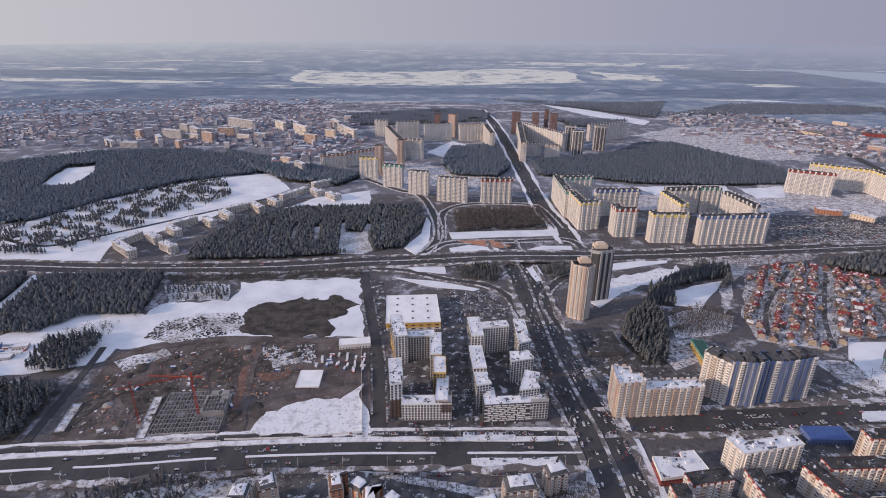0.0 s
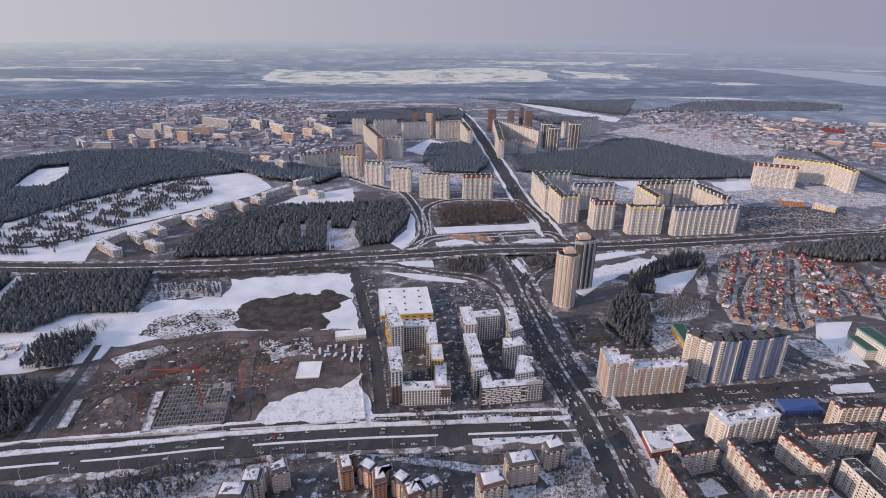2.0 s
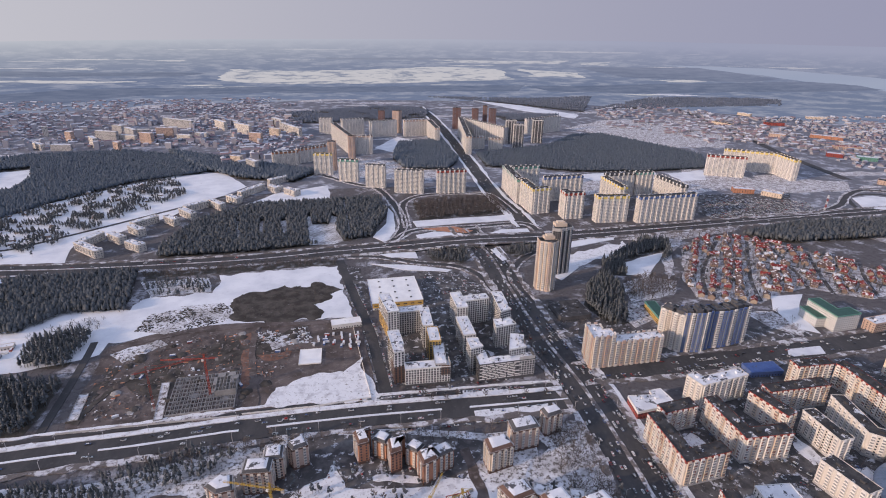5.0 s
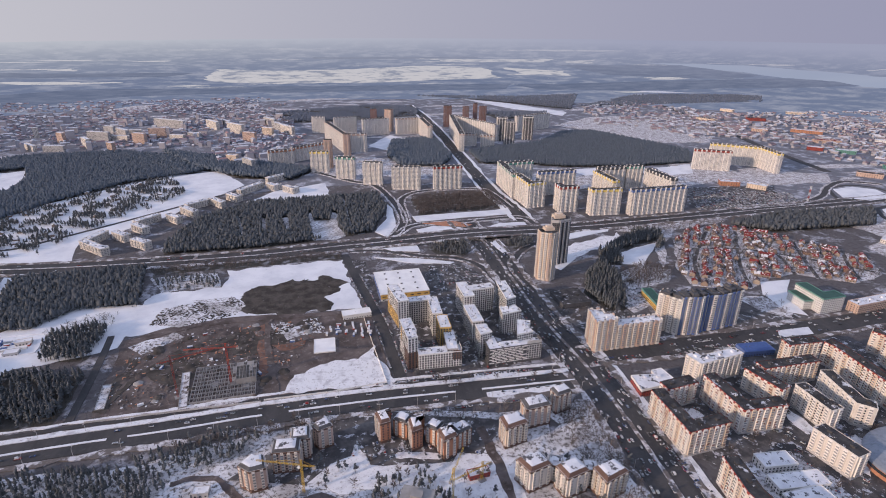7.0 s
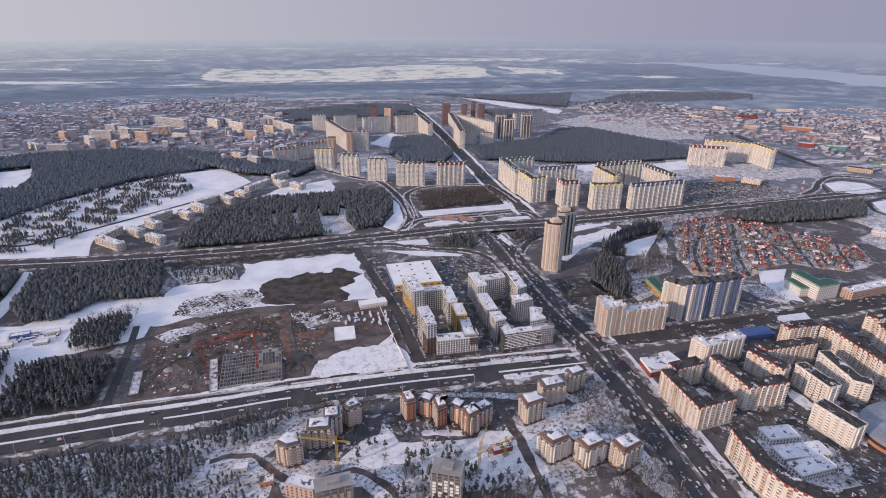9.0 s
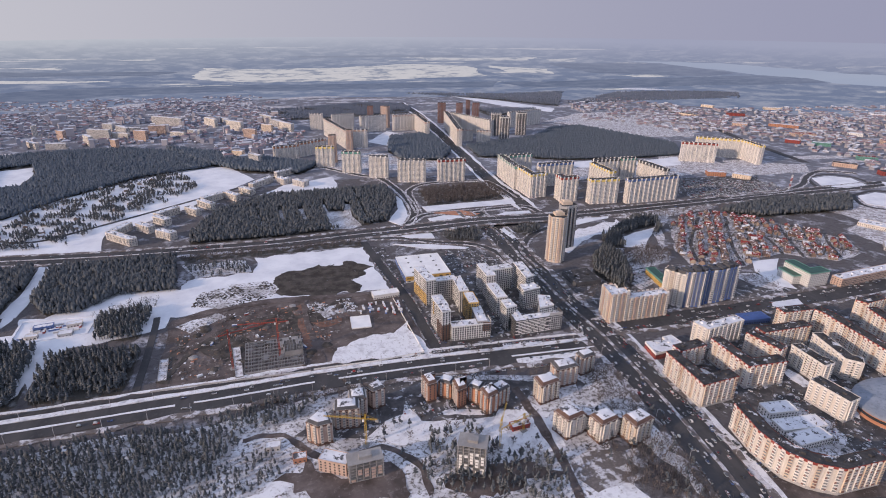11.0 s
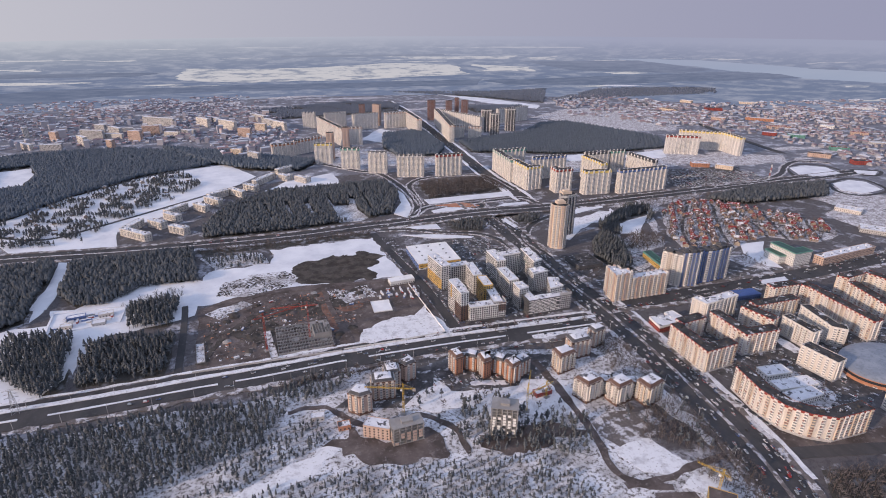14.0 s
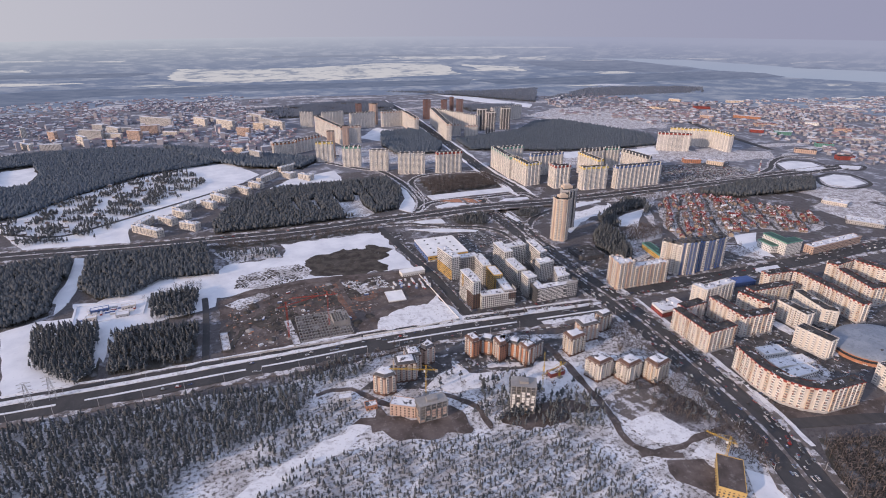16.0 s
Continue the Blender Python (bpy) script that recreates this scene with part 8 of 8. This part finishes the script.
block("far long commercial hall with snow on its roof", [(885.2, 1016.4), (911.1, 983.8)], 22, 3, M_BEIGE, units=False, roof=M_SNOW_ROOF, name='hall', category='hall', pitch=5, group='far halls')
block("far long commercial hall with snow on its roof", [(2211.0, 1729.3), (2351.5, 1678.8)], 22, 3, M_WHITE, units=False, roof=M_SNOW_ROOF, name='hall', category='hall', pitch=5, group='far halls')
block("far long commercial hall with snow on its roof", [(1658.6, 2122.8), (1685.7, 2075.9)], 22, 3, M_BEIGE, units=False, roof=M_SNOW_ROOF, name='hall', category='hall', pitch=5, group='far halls')
block("far long commercial hall with snow on its roof", [(1593.2, 1874.6), (1656.3, 1842.6)], 22, 3, M_RED, units=False, roof=M_ROOF, name='hall', category='hall', pitch=5, group='far halls')
block("far long commercial hall with snow on its roof", [(1585.5, 1124.9), (1640.8, 1092.5)], 22, 3, M_GREY, units=False, roof=M_SNOW_ROOF, name='hall', category='hall', pitch=5, group='far halls')
block("far long commercial hall with snow on its roof", [(1392.5, 1921.7), (1422.6, 1848.0)], 22, 3, M_BEIGE, units=False, roof=M_ROOF, name='hall', category='hall', pitch=5, group='far halls')
block("far long commercial hall with snow on its roof", [(1889.3, 1989.6), (1955.9, 1954.8)], 22, 3, M_BEIGE, units=False, roof=M_SNOW_ROOF, name='hall', category='hall', pitch=5, group='far halls')


# ---- building site ----
tower_crane(-212, 454, 44, 42, 175, M_CRANE_RED, "red tower crane on the building site")
tower_crane(-262, 440, 44, 42, 20, M_CRANE_RED, "red tower crane with a pale mast on the building site")
tower_crane(-135, 287, 29, 38, 160, M_CRANE_YELLOW, "yellow tower crane beside unfinished houses")
tower_crane(-17, 256, 27, 30, 60, M_CRANE_YELLOW, "yellow tower crane beside the concrete frame")
tower_crane(86, 112, 25, 20, 120, M_CRANE_YELLOW, "yellow tower crane beside the timber shell")
tower_crane(12, 271, 14, 30, 200, M_CRANE_YELLOW, "yellow tower crane over snow")
def cell_frame(label, p0, p1, depth, nx, ny, tall):
    """Open concrete shell: a raft, cross walls in both ways and stub columns."""
    root = tagged(new("concrete_frame"), label, "building site")
    w = math.dist(p0, p1)
    piece("raft", Shape().box((w / 2, depth / 2, 0.2), (w, depth, 0.9)).mesh("raft", M_DIRT), root)
    for k in range(nx + 1):
        piece("cross_wall", Shape().box((w * k / nx, depth / 2, tall / 2), (0.5, depth, tall)).mesh("cross_wall", M_CONCRETE), root)
    for k in range(ny + 1):
        piece("long_wall", Shape().box((w / 2, depth * k / ny, tall / 2), (w, 0.5, tall - 0.1)).mesh("long_wall", M_CONCRETE), root)
    sh = Shape()
    for j in range(nx):
        for k in range(ny):
            if (j * 7 + k * 3) % 3:
                sh.box((w * (j + 0.5) / nx, depth * (k + 0.5) / ny, tall * 0.6), (0.6, 0.6, tall * 1.5))
            if j > nx * 0.6 and k > ny * 0.4 and (j + 2 * k) % 3:
                sh.box((w * (j + 0.5) / nx, depth * (k + 0.5) / ny, tall - 0.2), (w / nx, depth / ny, 0.3))
    tagged(piece("column_grid", sh.mesh("column_grid", M_CONCRETE), root), kind="stuff")
    return place(root, p0[0], p0[1], 0.4, math.degrees(math.atan2(p1[1] - p0[1], p1[0] - p0[0])))


cell_frame("grey concrete basement walls of a building under construction", *[(-248.9, 425.8), (-185.7, 428.8)], 62, 18, 9, 2.2)
cell_frame("taller unfinished concrete core under construction", *[(-206.2, 449.7), (-186.0, 451.0)], 24, 6, 4, 8.0)
block("pale concrete foundation slab on the site", [(-125.8, 494.0), (-101.3, 493.5)], 30, 0, M_WHITE, roof=M_WHITE_ROOF, units=False, storey=1, name='foundation_slab', category='building site')
block("pale stacked slabs beside the site fence", [(-337.5, 433.4), (-329.0, 434.4)], 42, 0, M_CONCRETE, roof=M_SCRUB_SNOW, units=False, storey=1, name='foundation_slab', category='building site')
block("pale concrete runway of the crane", [(-257.8, 420.6), (-250.1, 421.6)], 62, 0, M_CONCRETE, roof=M_DIRTY_SNOW, units=False, storey=1, name='foundation_slab', category='building site')
BOX_A = place(container("white site container with snow on its roof", M_WHITE), -110, 534, 0.4, 85)
BOX_B = place(container("blue site container with snow on its roof", M_BLUE), -98, 534, 0.4, 85)
BOX_C = place(container("red site container with snow on its roof", M_RED), -87, 533, 0.4, 85)
BOX_D = place(container("grey site container with snow on its roof", M_GREY), -75, 532, 0.4, 85)
BOXES = [BOX_A, BOX_B, BOX_C, BOX_D]
YARD = [(-110, 556), (-50, 557), (-49, 520), (-102, 521)]
scatter(BOXES, YARD, (5.5, 9.5), 88.0, jitter=0.12, skip=0.3, seed=7, turn=4.0)
SITE = [(-339, 549), (-268, 577), (-116, 577), (-110, 535), (-133, 520), (-145, 457), (-181, 426), (-325, 428)]
scatter(BOXES, SITE, (46.0, 40.0), 12.0, jitter=0.45, skip=0.4, seed=8, turn=30.0)
def site_heaps():
    rng = random.Random(12)
    xs, ys = [p[0] for p in SITE], [p[1] for p in SITE]
    n = 0
    while n < 60:
        x, y = rng.uniform(min(xs), max(xs)), rng.uniform(min(ys), max(ys))
        if inside(x, y, SITE):
            n += 1
            mat, lab = rng.choice(((M_DIRT, "brown heap of soil"), (M_DIRT, "brown heap of soil"), (M_MOUND, "dark heap of spoil"), (M_DIRT, "brown heap of soil"), (M_CONCRETE, "heap of grey rubble"), (M_MOUND, "dark heap of spoil")))
            heap(rng, x, y, rng.uniform(2.5, 8), rng.uniform(0.8, 2.4), mat, lab)


site_heaps()
def strew(name, ring, count, sizes, mat, label, seed, flat=0.7, planks=False):
    """Clods, scraps or lying planks and slabs strewn over an outline, past counting."""
    rng = random.Random(seed)
    v, f = [], []
    xs, ys = [p[0] for p in ring], [p[1] for p in ring]
    for _ in range(count):
        x, y = rng.uniform(min(xs), max(xs)), rng.uniform(min(ys), max(ys))
        if not inside(x, y, ring) or noise.noise((x / 22, y / 22, seed)) < -0.12:
            continue
        r = rng.uniform(*sizes)
        if planks:
            b = Shape().box((x, y, 0.6 + 0.2 * r), (r * 2.6, r * rng.uniform(0.5, 1.2), 0.5 * r), radians(rng.choice((3, 93)) + rng.uniform(-9, 9)))
            add(v, f, b.v, b.f)
        else:
            add(v, f, *lump(rng, (x, y, 0.55), r, r * flat))
    tagged(new(name, mesh_of(name, v, f, mat)), label, "rubble", kind="stuff")


SPOIL_A = [(-225, 656), (-213, 681), (-166, 694), (-111, 702), (-83, 680), (-90, 658), (-109, 633), (-101, 605), (-207, 615)]
SPOIL_B = [(-327, 600), (-322, 645), (-285, 651), (-234, 662), (-210, 629), (-226, 609), (-274, 591)]
STREWN = [(-339, 436), (-334, 537), (-268, 577), (-115, 573), (-110, 535), (-132, 514), (-154, 471), (-194, 435), (-315, 429)]
STORE_YARD = [(-180, 575), (-118, 578), (-112, 538), (-170, 540)]
LOT = [(-158, 430), (-146, 452), (-107, 474), (-77, 470), (-58, 496), (-47, 421), (-102, 421)]
strew("soil_clods", SPOIL_A, 2300, (0.6, 2.0), M_MOUND, "rough dark clods of excavated soil", 1)
strew("soil_clods", SPOIL_B, 1100, (0.6, 2.1), M_MOUND, "dark clods scattered on snow", 2)
strew("rubble_scatter", [(-266, 432), (-207, 479), (-186, 487), (-182, 430)], 500, (0.5, 1.5), M_BOARD, "grey building rubble and stacked formwork", 3, planks=True)
strew("soil_scraps", STREWN, 1500, (0.7, 2.4), M_DIRT, "clods and scraps on brown soil", 4, 0.4)
strew("snow_scraps", STREWN, 260, (0.5, 1.9), M_TRACKED_SNOW, "scraps of dirty snow strewn over the site", 5, 0.15)
strew("stacked_planks", STREWN, 650, (0.5, 1.6), M_BOARD, "grey slabs and planks lying about the site", 6, planks=True)
strew("stacked_planks", STORE_YARD, 260, (0.6, 1.6), M_ROOF_WHITE, "snowed stacks of planks in the storage yard", 7, planks=True)
strew("debris_scatter", STREWN, 420, (0.5, 1.5), M_BRICK_SOIL, "reddish brick debris strewn over the site", 8, 0.4)
strew("stacked_bricks", STREWN, 160, (0.7, 1.7), M_BRICK, "stacks of orange brick about the site", 9, planks=True)
strew("soil_scraps", LOT, 520, (0.4, 1.3), M_DIRT, "dark clods on the snow lot", 10, 0.4)
for tag, line, wide in (("rutted track across the site", [(-330, 440), (-300, 500), (-235, 528), (-180, 545), (-120, 585)], 7.0),
                        ("rutted track across the site", [(-182, 588), (-180, 530), (-172, 470), (-165, 424)], 8.0), ("rutted track across the site", [(-340, 560), (-270, 588), (-180, 590), (-70, 584)], 9.0)):
    ribbon("track", curve_points(line), wide, M_MOUND if wide < 8 else M_DIRT, 0.95, tag, "track", wobble=3.0, thick=0.7)
# snow walls and stores of the depot
DEPOT = [(-526, 606), (-441, 604), (-441, 560), (-520, 549)]
scatter(BOXES, [(-515, 588), (-450, 590), (-448, 566), (-512, 560)], (7.5, 6.5), 5.0, jitter=0.25, skip=0.35, seed=19, turn=5.0)
ribbon("snow_wall", DEPOT + DEPOT[:1], 3.0, M_SNOW, 1.6, "bank of piled snow round the depot yard", "snow bank", thick=1.6, wobble=1.5)


# ---- cars ----
CAR_KINDS = [place(car("dark saloon car on the avenue"), 8, 330, 0.65, 100), place(car("pale family car on the avenue", 4.3, 1.8, 1.6), 12, 340, 0.65, 100), place(car("white delivery van on the avenue", 5.6, 2.1, 2.4, True), 16, 352, 0.65, 100)]


def traffic(line, lanes, count, seed, z):
    """Cars in their lanes along a road."""
    rng = random.Random(seed)
    for _ in range(count):
        x, y, a = along(line, rng.uniform(0.02, 0.98))
        o = rng.choice(lanes) + rng.uniform(-0.4, 0.4)
        copy_thing(rng.choice(CAR_KINDS), pose(x - math.sin(a) * o, y + math.cos(a) * o, z, 0, 0, math.degrees(a) + (180 if o > 0 else 0)))


def parked(x0, y0, x1, y1, count, seed, z=0.45, gap=0.6):
    """A row of cars parked side by side."""
    rng = random.Random(seed)
    a = math.atan2(y1 - y0, x1 - x0)
    for k in range(count):
        if rng.random() > gap:
            s = (k + 0.5) / count
            copy_thing(rng.choice(CAR_KINDS[:2]), pose(x0 + (x1 - x0) * s, y0 + (y1 - y0) * s, z, 0, 0, math.degrees(a) + 90 + rng.uniform(-4, 4)))


traffic(AVENUE, (-18, -14.5, -11, -7.5, 3, 6.5, 10, 13.5, 17), 64, 3, 0.65)
traffic(HIGHWAY, (-13, -9, -5, 5, 9, 13), 20, 5, 0.75)
traffic(SOUTH_ROAD, (-12, -8, 8, 12), 12, 7, 0.6)
traffic(EAST_ROAD, (-11, -7, -3, 4, 8, 11), 20, 9, 0.55)
traffic(AVENUE_N, (-9, -5, 5, 9), 12, 11, 0.65)


def cars_mesh(name, spots, label):
    """Small cars past counting: bodies with bonnet and boot, and glazed cabins, as one mesh."""
    v, f, slots = [], [], []
    for x, y, z, a, k in spots:
        ca, sa = math.cos(a), math.sin(a)
        body = Shape().box((0, 0, 0.62), (4.5 * k, 1.8, 0.62)).box((-0.1, 0, 0.98), (3.9 * k, 1.7, 0.14), 0, False)
        cab = Shape().box((-0.3 * k, 0, 1.22), (2.3 * k, 1.52, 0.44), 0, False)
        top = Shape().box((-0.35 * k, 0, 1.47), (1.8 * k, 1.4, 0.08), 0, False)
        for sh, slot in ((body, 0), (cab, 1), (top, 0)):
            o = len(v)
            v += [(x + ca * q[0] - sa * q[1], y + sa * q[0] + ca * q[1], z + q[2]) for q in sh.v]
            f += [tuple(o + i for i in q) for q in sh.f]
            slots += [slot] * len(sh.f)
    tagged(new(name, mesh_of(name, v, f, [M_CAR_STUFF, M_GLASS], slots)), label, "cars", kind="stuff")


def stream(line, lanes, count, seed, z, label, s0=0.02, s1=0.98, lift=None):
    """Dense traffic along a road."""
    rng = random.Random(seed)
    spots = []
    for _ in range(count):
        q = rng.uniform(s0, s1)
        x, y, a = along(line, q)
        o = rng.choice(lanes) + rng.uniform(-0.5, 0.5)
        spots.append((x - math.sin(a) * o, y + math.cos(a) * o, z + (lift(q) if lift else 0), a, rng.choice((1.0, 1.0, 1.0, 1.25))))
    cars_mesh("traffic", spots, label)


stream(AVENUE, (-17, -13.5, -10, -6.5, 2, 5.5, 9, 12.5, 16), 210, 31, 0.75, "dense traffic on the avenue")
stream(AVENUE, (-20, 20), 90, 32, 0.75, "cars standing at the avenue's kerbs", 0.1, 0.6)
stream(EAST_ROAD, (-12, -9, -6, 3, 6, 9, 12), 110, 33, 0.65, "traffic on the wide eastern road")
stream(HIGHWAY, (-13, -9, -5, 5, 9, 13), 90, 34, 0.85, "traffic on the highway", lift=bridge_rise)
stream(AVENUE_N, (-10, -6, 5, 9), 110, 35, 0.75, "traffic on the far avenue")
stream(SOUTH_ROAD, (-11, -7.5, 6, 10), 46, 36, 0.7, "cars on the divided road", 0.4, 0.98)
stream(SITE_LANE, (-7.5, 7.5), 90, 37, 0.6, "cars parked along the lane of the new blocks", 0.02, 0.75)
stream(SOUTH_ROAD, (-26, 24.5), 60, 38, 0.7, "cars parked beside the service lane", 0.72, 0.98)
parked(-13, 419, 106, 414, 40, 20)
parked(187, 297, 194, 244, 22, 21)
parked(187, 287, 191, 228, 22, 22)
parked(301, 428, 388, 430, 40, 23)
parked(234, 282, 275, 283, 16, 24)
parked(181, 411, 261, 416, 26, 25)
parked(196, 220, 201, 158, 26, 26)
parked(284, 302, 318, 256, 20, 27)
parked(211, 356, 197, 282, 20, 28)
MARKET = [(737, 1010), (951, 964), (932, 899), (813, 877), (652, 881)]
STORE_PARK = [(47, 708), (97, 715), (122, 663), (118, 643), (73, 641), (48, 599)]
def car_park(ring, label, sx, sy, skip, seed, deg):
    """Far parked cars in rows, past counting, as one mesh."""
    rng = random.Random(seed)
    spots = []
    ca, sa = math.cos(radians(deg)), math.sin(radians(deg))
    q = [(x * ca + y * sa, -x * sa + y * ca) for x, y in ring]
    v = min(p[1] for p in q)
    while v < max(p[1] for p in q):
        u = min(p[0] for p in q)
        while u < max(p[0] for p in q):
            x, y = u * ca - v * sa, u * sa + v * ca
            if rng.random() > skip and inside(x, y, ring):
                spots.append((x, y, 0.3, radians(deg + 90) + rng.uniform(-0.06, 0.06), 1.0))
            u += sx
        v += sy
    cars_mesh("parked_cars", spots, label)


car_park(MARKET, "rows of parked cars on the market's car park", 2.9, 8.5, 0.35, 3, 3)
car_park(STORE_PARK, "scattered parked cars beside the store", 3.0, 9.0, 0.75, 4, 0)


# ---- lamps, pylons, arena, single trees ----
pylon(-498, 395, 10)
pylon(-517, 389, 10)
LAMP = street_lamp("grey steel street lamp beside the road")
place(LAMP, *along(SOUTH_ROAD, 0.01)[:2], 0.5, 90)
for line, off, n in ((SOUTH_ROAD, 17, 20), (SOUTH_ROAD, -17, 20), (AVENUE, 23, 16), (AVENUE, -23, 16), (EAST_ROAD, 17, 8)):
    for k in range(n):
        x, y, a = along(line, (k + 0.5) / n)
        copy_thing(LAMP, pose(x - math.sin(a) * off, y + math.cos(a) * off, 0.5, 0, 0, math.degrees(a) + (180 if off > 0 else 0)))


def arena(x, y):
    """Round sports hall: brick drum, glazed band, shallow pale dome."""
    root = tagged(new("sports_arena"), "round sports arena with a shallow pale dome and brick drum", "arena")
    n = 40
    drum = [(52 * math.cos(k * math.tau / n), 40 * math.sin(k * math.tau / n)) for k in range(n)]
    piece("drum", Shape().prism(drum, -0.5, 9).mesh("drum", M_BRICK), root)
    piece("glazing_band", Shape().prism([(a * 1.005, b * 1.005) for a, b in drum], 4, 7, False).mesh("glazing_band", M_GLASS), root)
    v, f, m = [], [], 7
    for j in range(m):
        q = j / m
        v += [(a * 1.04 * math.cos(q * 1.57), b * 1.04 * math.cos(q * 1.57), 9.05 + 8 * math.sin(q * 1.57)) for a, b in drum]
    v.append((0, 0, 17))
    for j in range(m - 1):
        f += [(j * n + k, j * n + (k + 1) % n, (j + 1) * n + (k + 1) % n, (j + 1) * n + k) for k in range(n)]
    f += [((m - 1) * n + k, (m - 1) * n + (k + 1) % n, m * n) for k in range(n)]
    piece("dome", mesh_of("dome", v, f, M_ARENA), root)
    for k in range(9):
        piece("roof_hatch", Shape().box((-22 + 5 * k, -20 - (k % 2) * 3, 15), (3, 1.6, 3)).mesh("roof_hatch", M_GRAPHITE), root)
    return place(root, x, y, 0, 0)


arena(401, 206)
PINE = place(tree("pine_tree", "dark pine standing alone in snow", 12, 2), -106, 306, 0.2, 0)
PINE_TALL = place(tree("pine_tree", "tall dark pine beside the brick houses", 15, 5), -122, 317, 0.2, 40)
BARE = place(tree("bare_tree", "leafless tree beside the yard", 9, 3), 75, 228, 0.2, 0)
SLOPE = [(-130, 293), (-94, 324), (28, 286), (30, 232), (-37, 216), (-111, 240)]
scatter([PINE, BARE], SLOPE, (15, 15), 20.0, jitter=0.45, skip=0.3, seed=5, turn=90.0)
EDGE = [(71, 284), (151, 258), (135, 179), (91, 193), (52, 235)]
scatter([PINE, PINE_TALL, BARE, BARE], EDGE, (13, 13), 20.0, jitter=0.45, skip=0.3, seed=4, turn=90.0)
YARDS = [(182, 286), (353, 373), (433, 279), (294, 158), (270, 221)]
scatter([BARE], YARDS, (26, 26), 20.0, jitter=0.45, skip=0.3, seed=5, turn=90.0)
VERGE = [(-263, 367), (-178, 381), (-102, 382), (-114, 367), (-216, 347)]
scatter([PINE, BARE], VERGE, (11, 11), 20.0, jitter=0.45, skip=0.3, seed=5, turn=90.0)
COURT = [(1, 415), (140, 404), (140, 391), (9, 397)]
scatter([BARE], COURT, (14, 14), 20.0, jitter=0.45, skip=0.3, seed=5, turn=90.0)
DELL = [(110, 217), (138, 207), (136, 144), (98, 169)]
scatter([PINE, PINE_TALL, BARE], DELL, (11, 11), 20.0, jitter=0.45, skip=0.3, seed=4, turn=90.0)


# ---- rows of bare trees along roads and in yards
for ring, gap, lab, seed in (
    ([(108, 225), (142, 250), (149, 350), (112, 352), (104, 300)], 4.4, "leafless thicket on the bank of the avenue", 81),
    ([(140, 436), (166, 440), (150, 540), (146, 600), (136, 600)], 8.0, "leafless street trees beside the new blocks", 82),
    ([(204, 500), (256, 505), (250, 535), (200, 530)], 7.0, "leafless trees behind the beige block", 83),
    ([(182, 286), (353, 373), (433, 279), (294, 158), (270, 221)], 15.0, "leafless trees in the yards of the panel blocks", 84),
    ([(-30, 600), (-20, 425), (125, 425), (140, 600)], 17.0, "young bare trees in the courtyards", 85),
    ([(300, 512), (420, 505), (520, 520), (505, 470), (430, 480), (310, 500)], 9.0, "bare trees behind the blue and cream towers", 86),
    ([(-10, 362), (120, 366), (140, 330), (30, 340), (-60, 362)], 8.0, "bare trees between road and brick houses", 87),
    ([(180, 405), (440, 402), (440, 396), (180, 396)], 9.0, "bare street trees along the eastern road", 88),
    ([(-250, 372), (-60, 378), (-70, 366), (-250, 358)], 6.5, "scrub along the southern verge", 89),
    ([(430, 800), (760, 832), (760, 820), (470, 770)], 7.0, "bare trees between highway and village", 90)):
    wood(lab, ring, gap, M_TWIG, BIRCHES, tall=(5, 9), spread=1.4, seed=seed, gaps=0.35, gap_size=25, floor=False, name="bare_trees")


# ---- fences, more parked cars ----
fence([(-62, 565), (-56, 491), (-50, 422), (-106, 417), (-178, 417)], "pale hoarding round the snow lot and building site", M_WHITE)
fence([(-179, 415), (-265, 416), (-346, 416)], "grey hoarding along the building site", M_GREY)
YARD_CARS = [(191, 297), (309, 368), (464, 377), (476, 266), (383, 185), (294, 158), (260, 212), (258, 275)]
car_park(YARD_CARS, "cars parked about the yards of the panel blocks", 5.5, 13.0, 0.72, 5, 30)
car_park([(303, 567), (341, 577), (331, 512), (290, 519)], "cars parked on the snowed yard beside the pines", 3.4, 12.0, 0.5, 9, 12)
FRONT_CARS = [(290, 421), (431, 418), (424, 406), (283, 406)]
car_park(FRONT_CARS, "cars parked in front of the blue and cream towers", 3.0, 8.0, 0.55, 6, 10)
COURT_CARS = [(-34, 494), (58, 503), (127, 443), (107, 423), (-20, 422)]
car_park(COURT_CARS, "cars parked round the new blocks", 3.2, 9.0, 0.7, 7, 5)
BRICK_CARS = [(-102, 339), (-55, 336), (21, 300), (3, 293), (-94, 322)]
car_park(BRICK_CARS, "cars parked before the brick houses", 3.4, 7.0, 0.7, 8, 8)
def signal_mast(x, y, tall):
    root = tagged(new("signal_mast"), "slim red and white lattice mast beside the car park", "mast")
    step = tall / 5
    for k in range(5):
        piece("mast_section", lattice(Shape(), (0, 0, k * step), (0, 0, (k + 1) * step), 2.2, 2.5, 0.35).mesh("mast_section", M_CRANE_RED if k % 2 else M_WHITE), root)
    return place(root, x, y, 0.3, 0)


signal_mast(943, 896, 34)
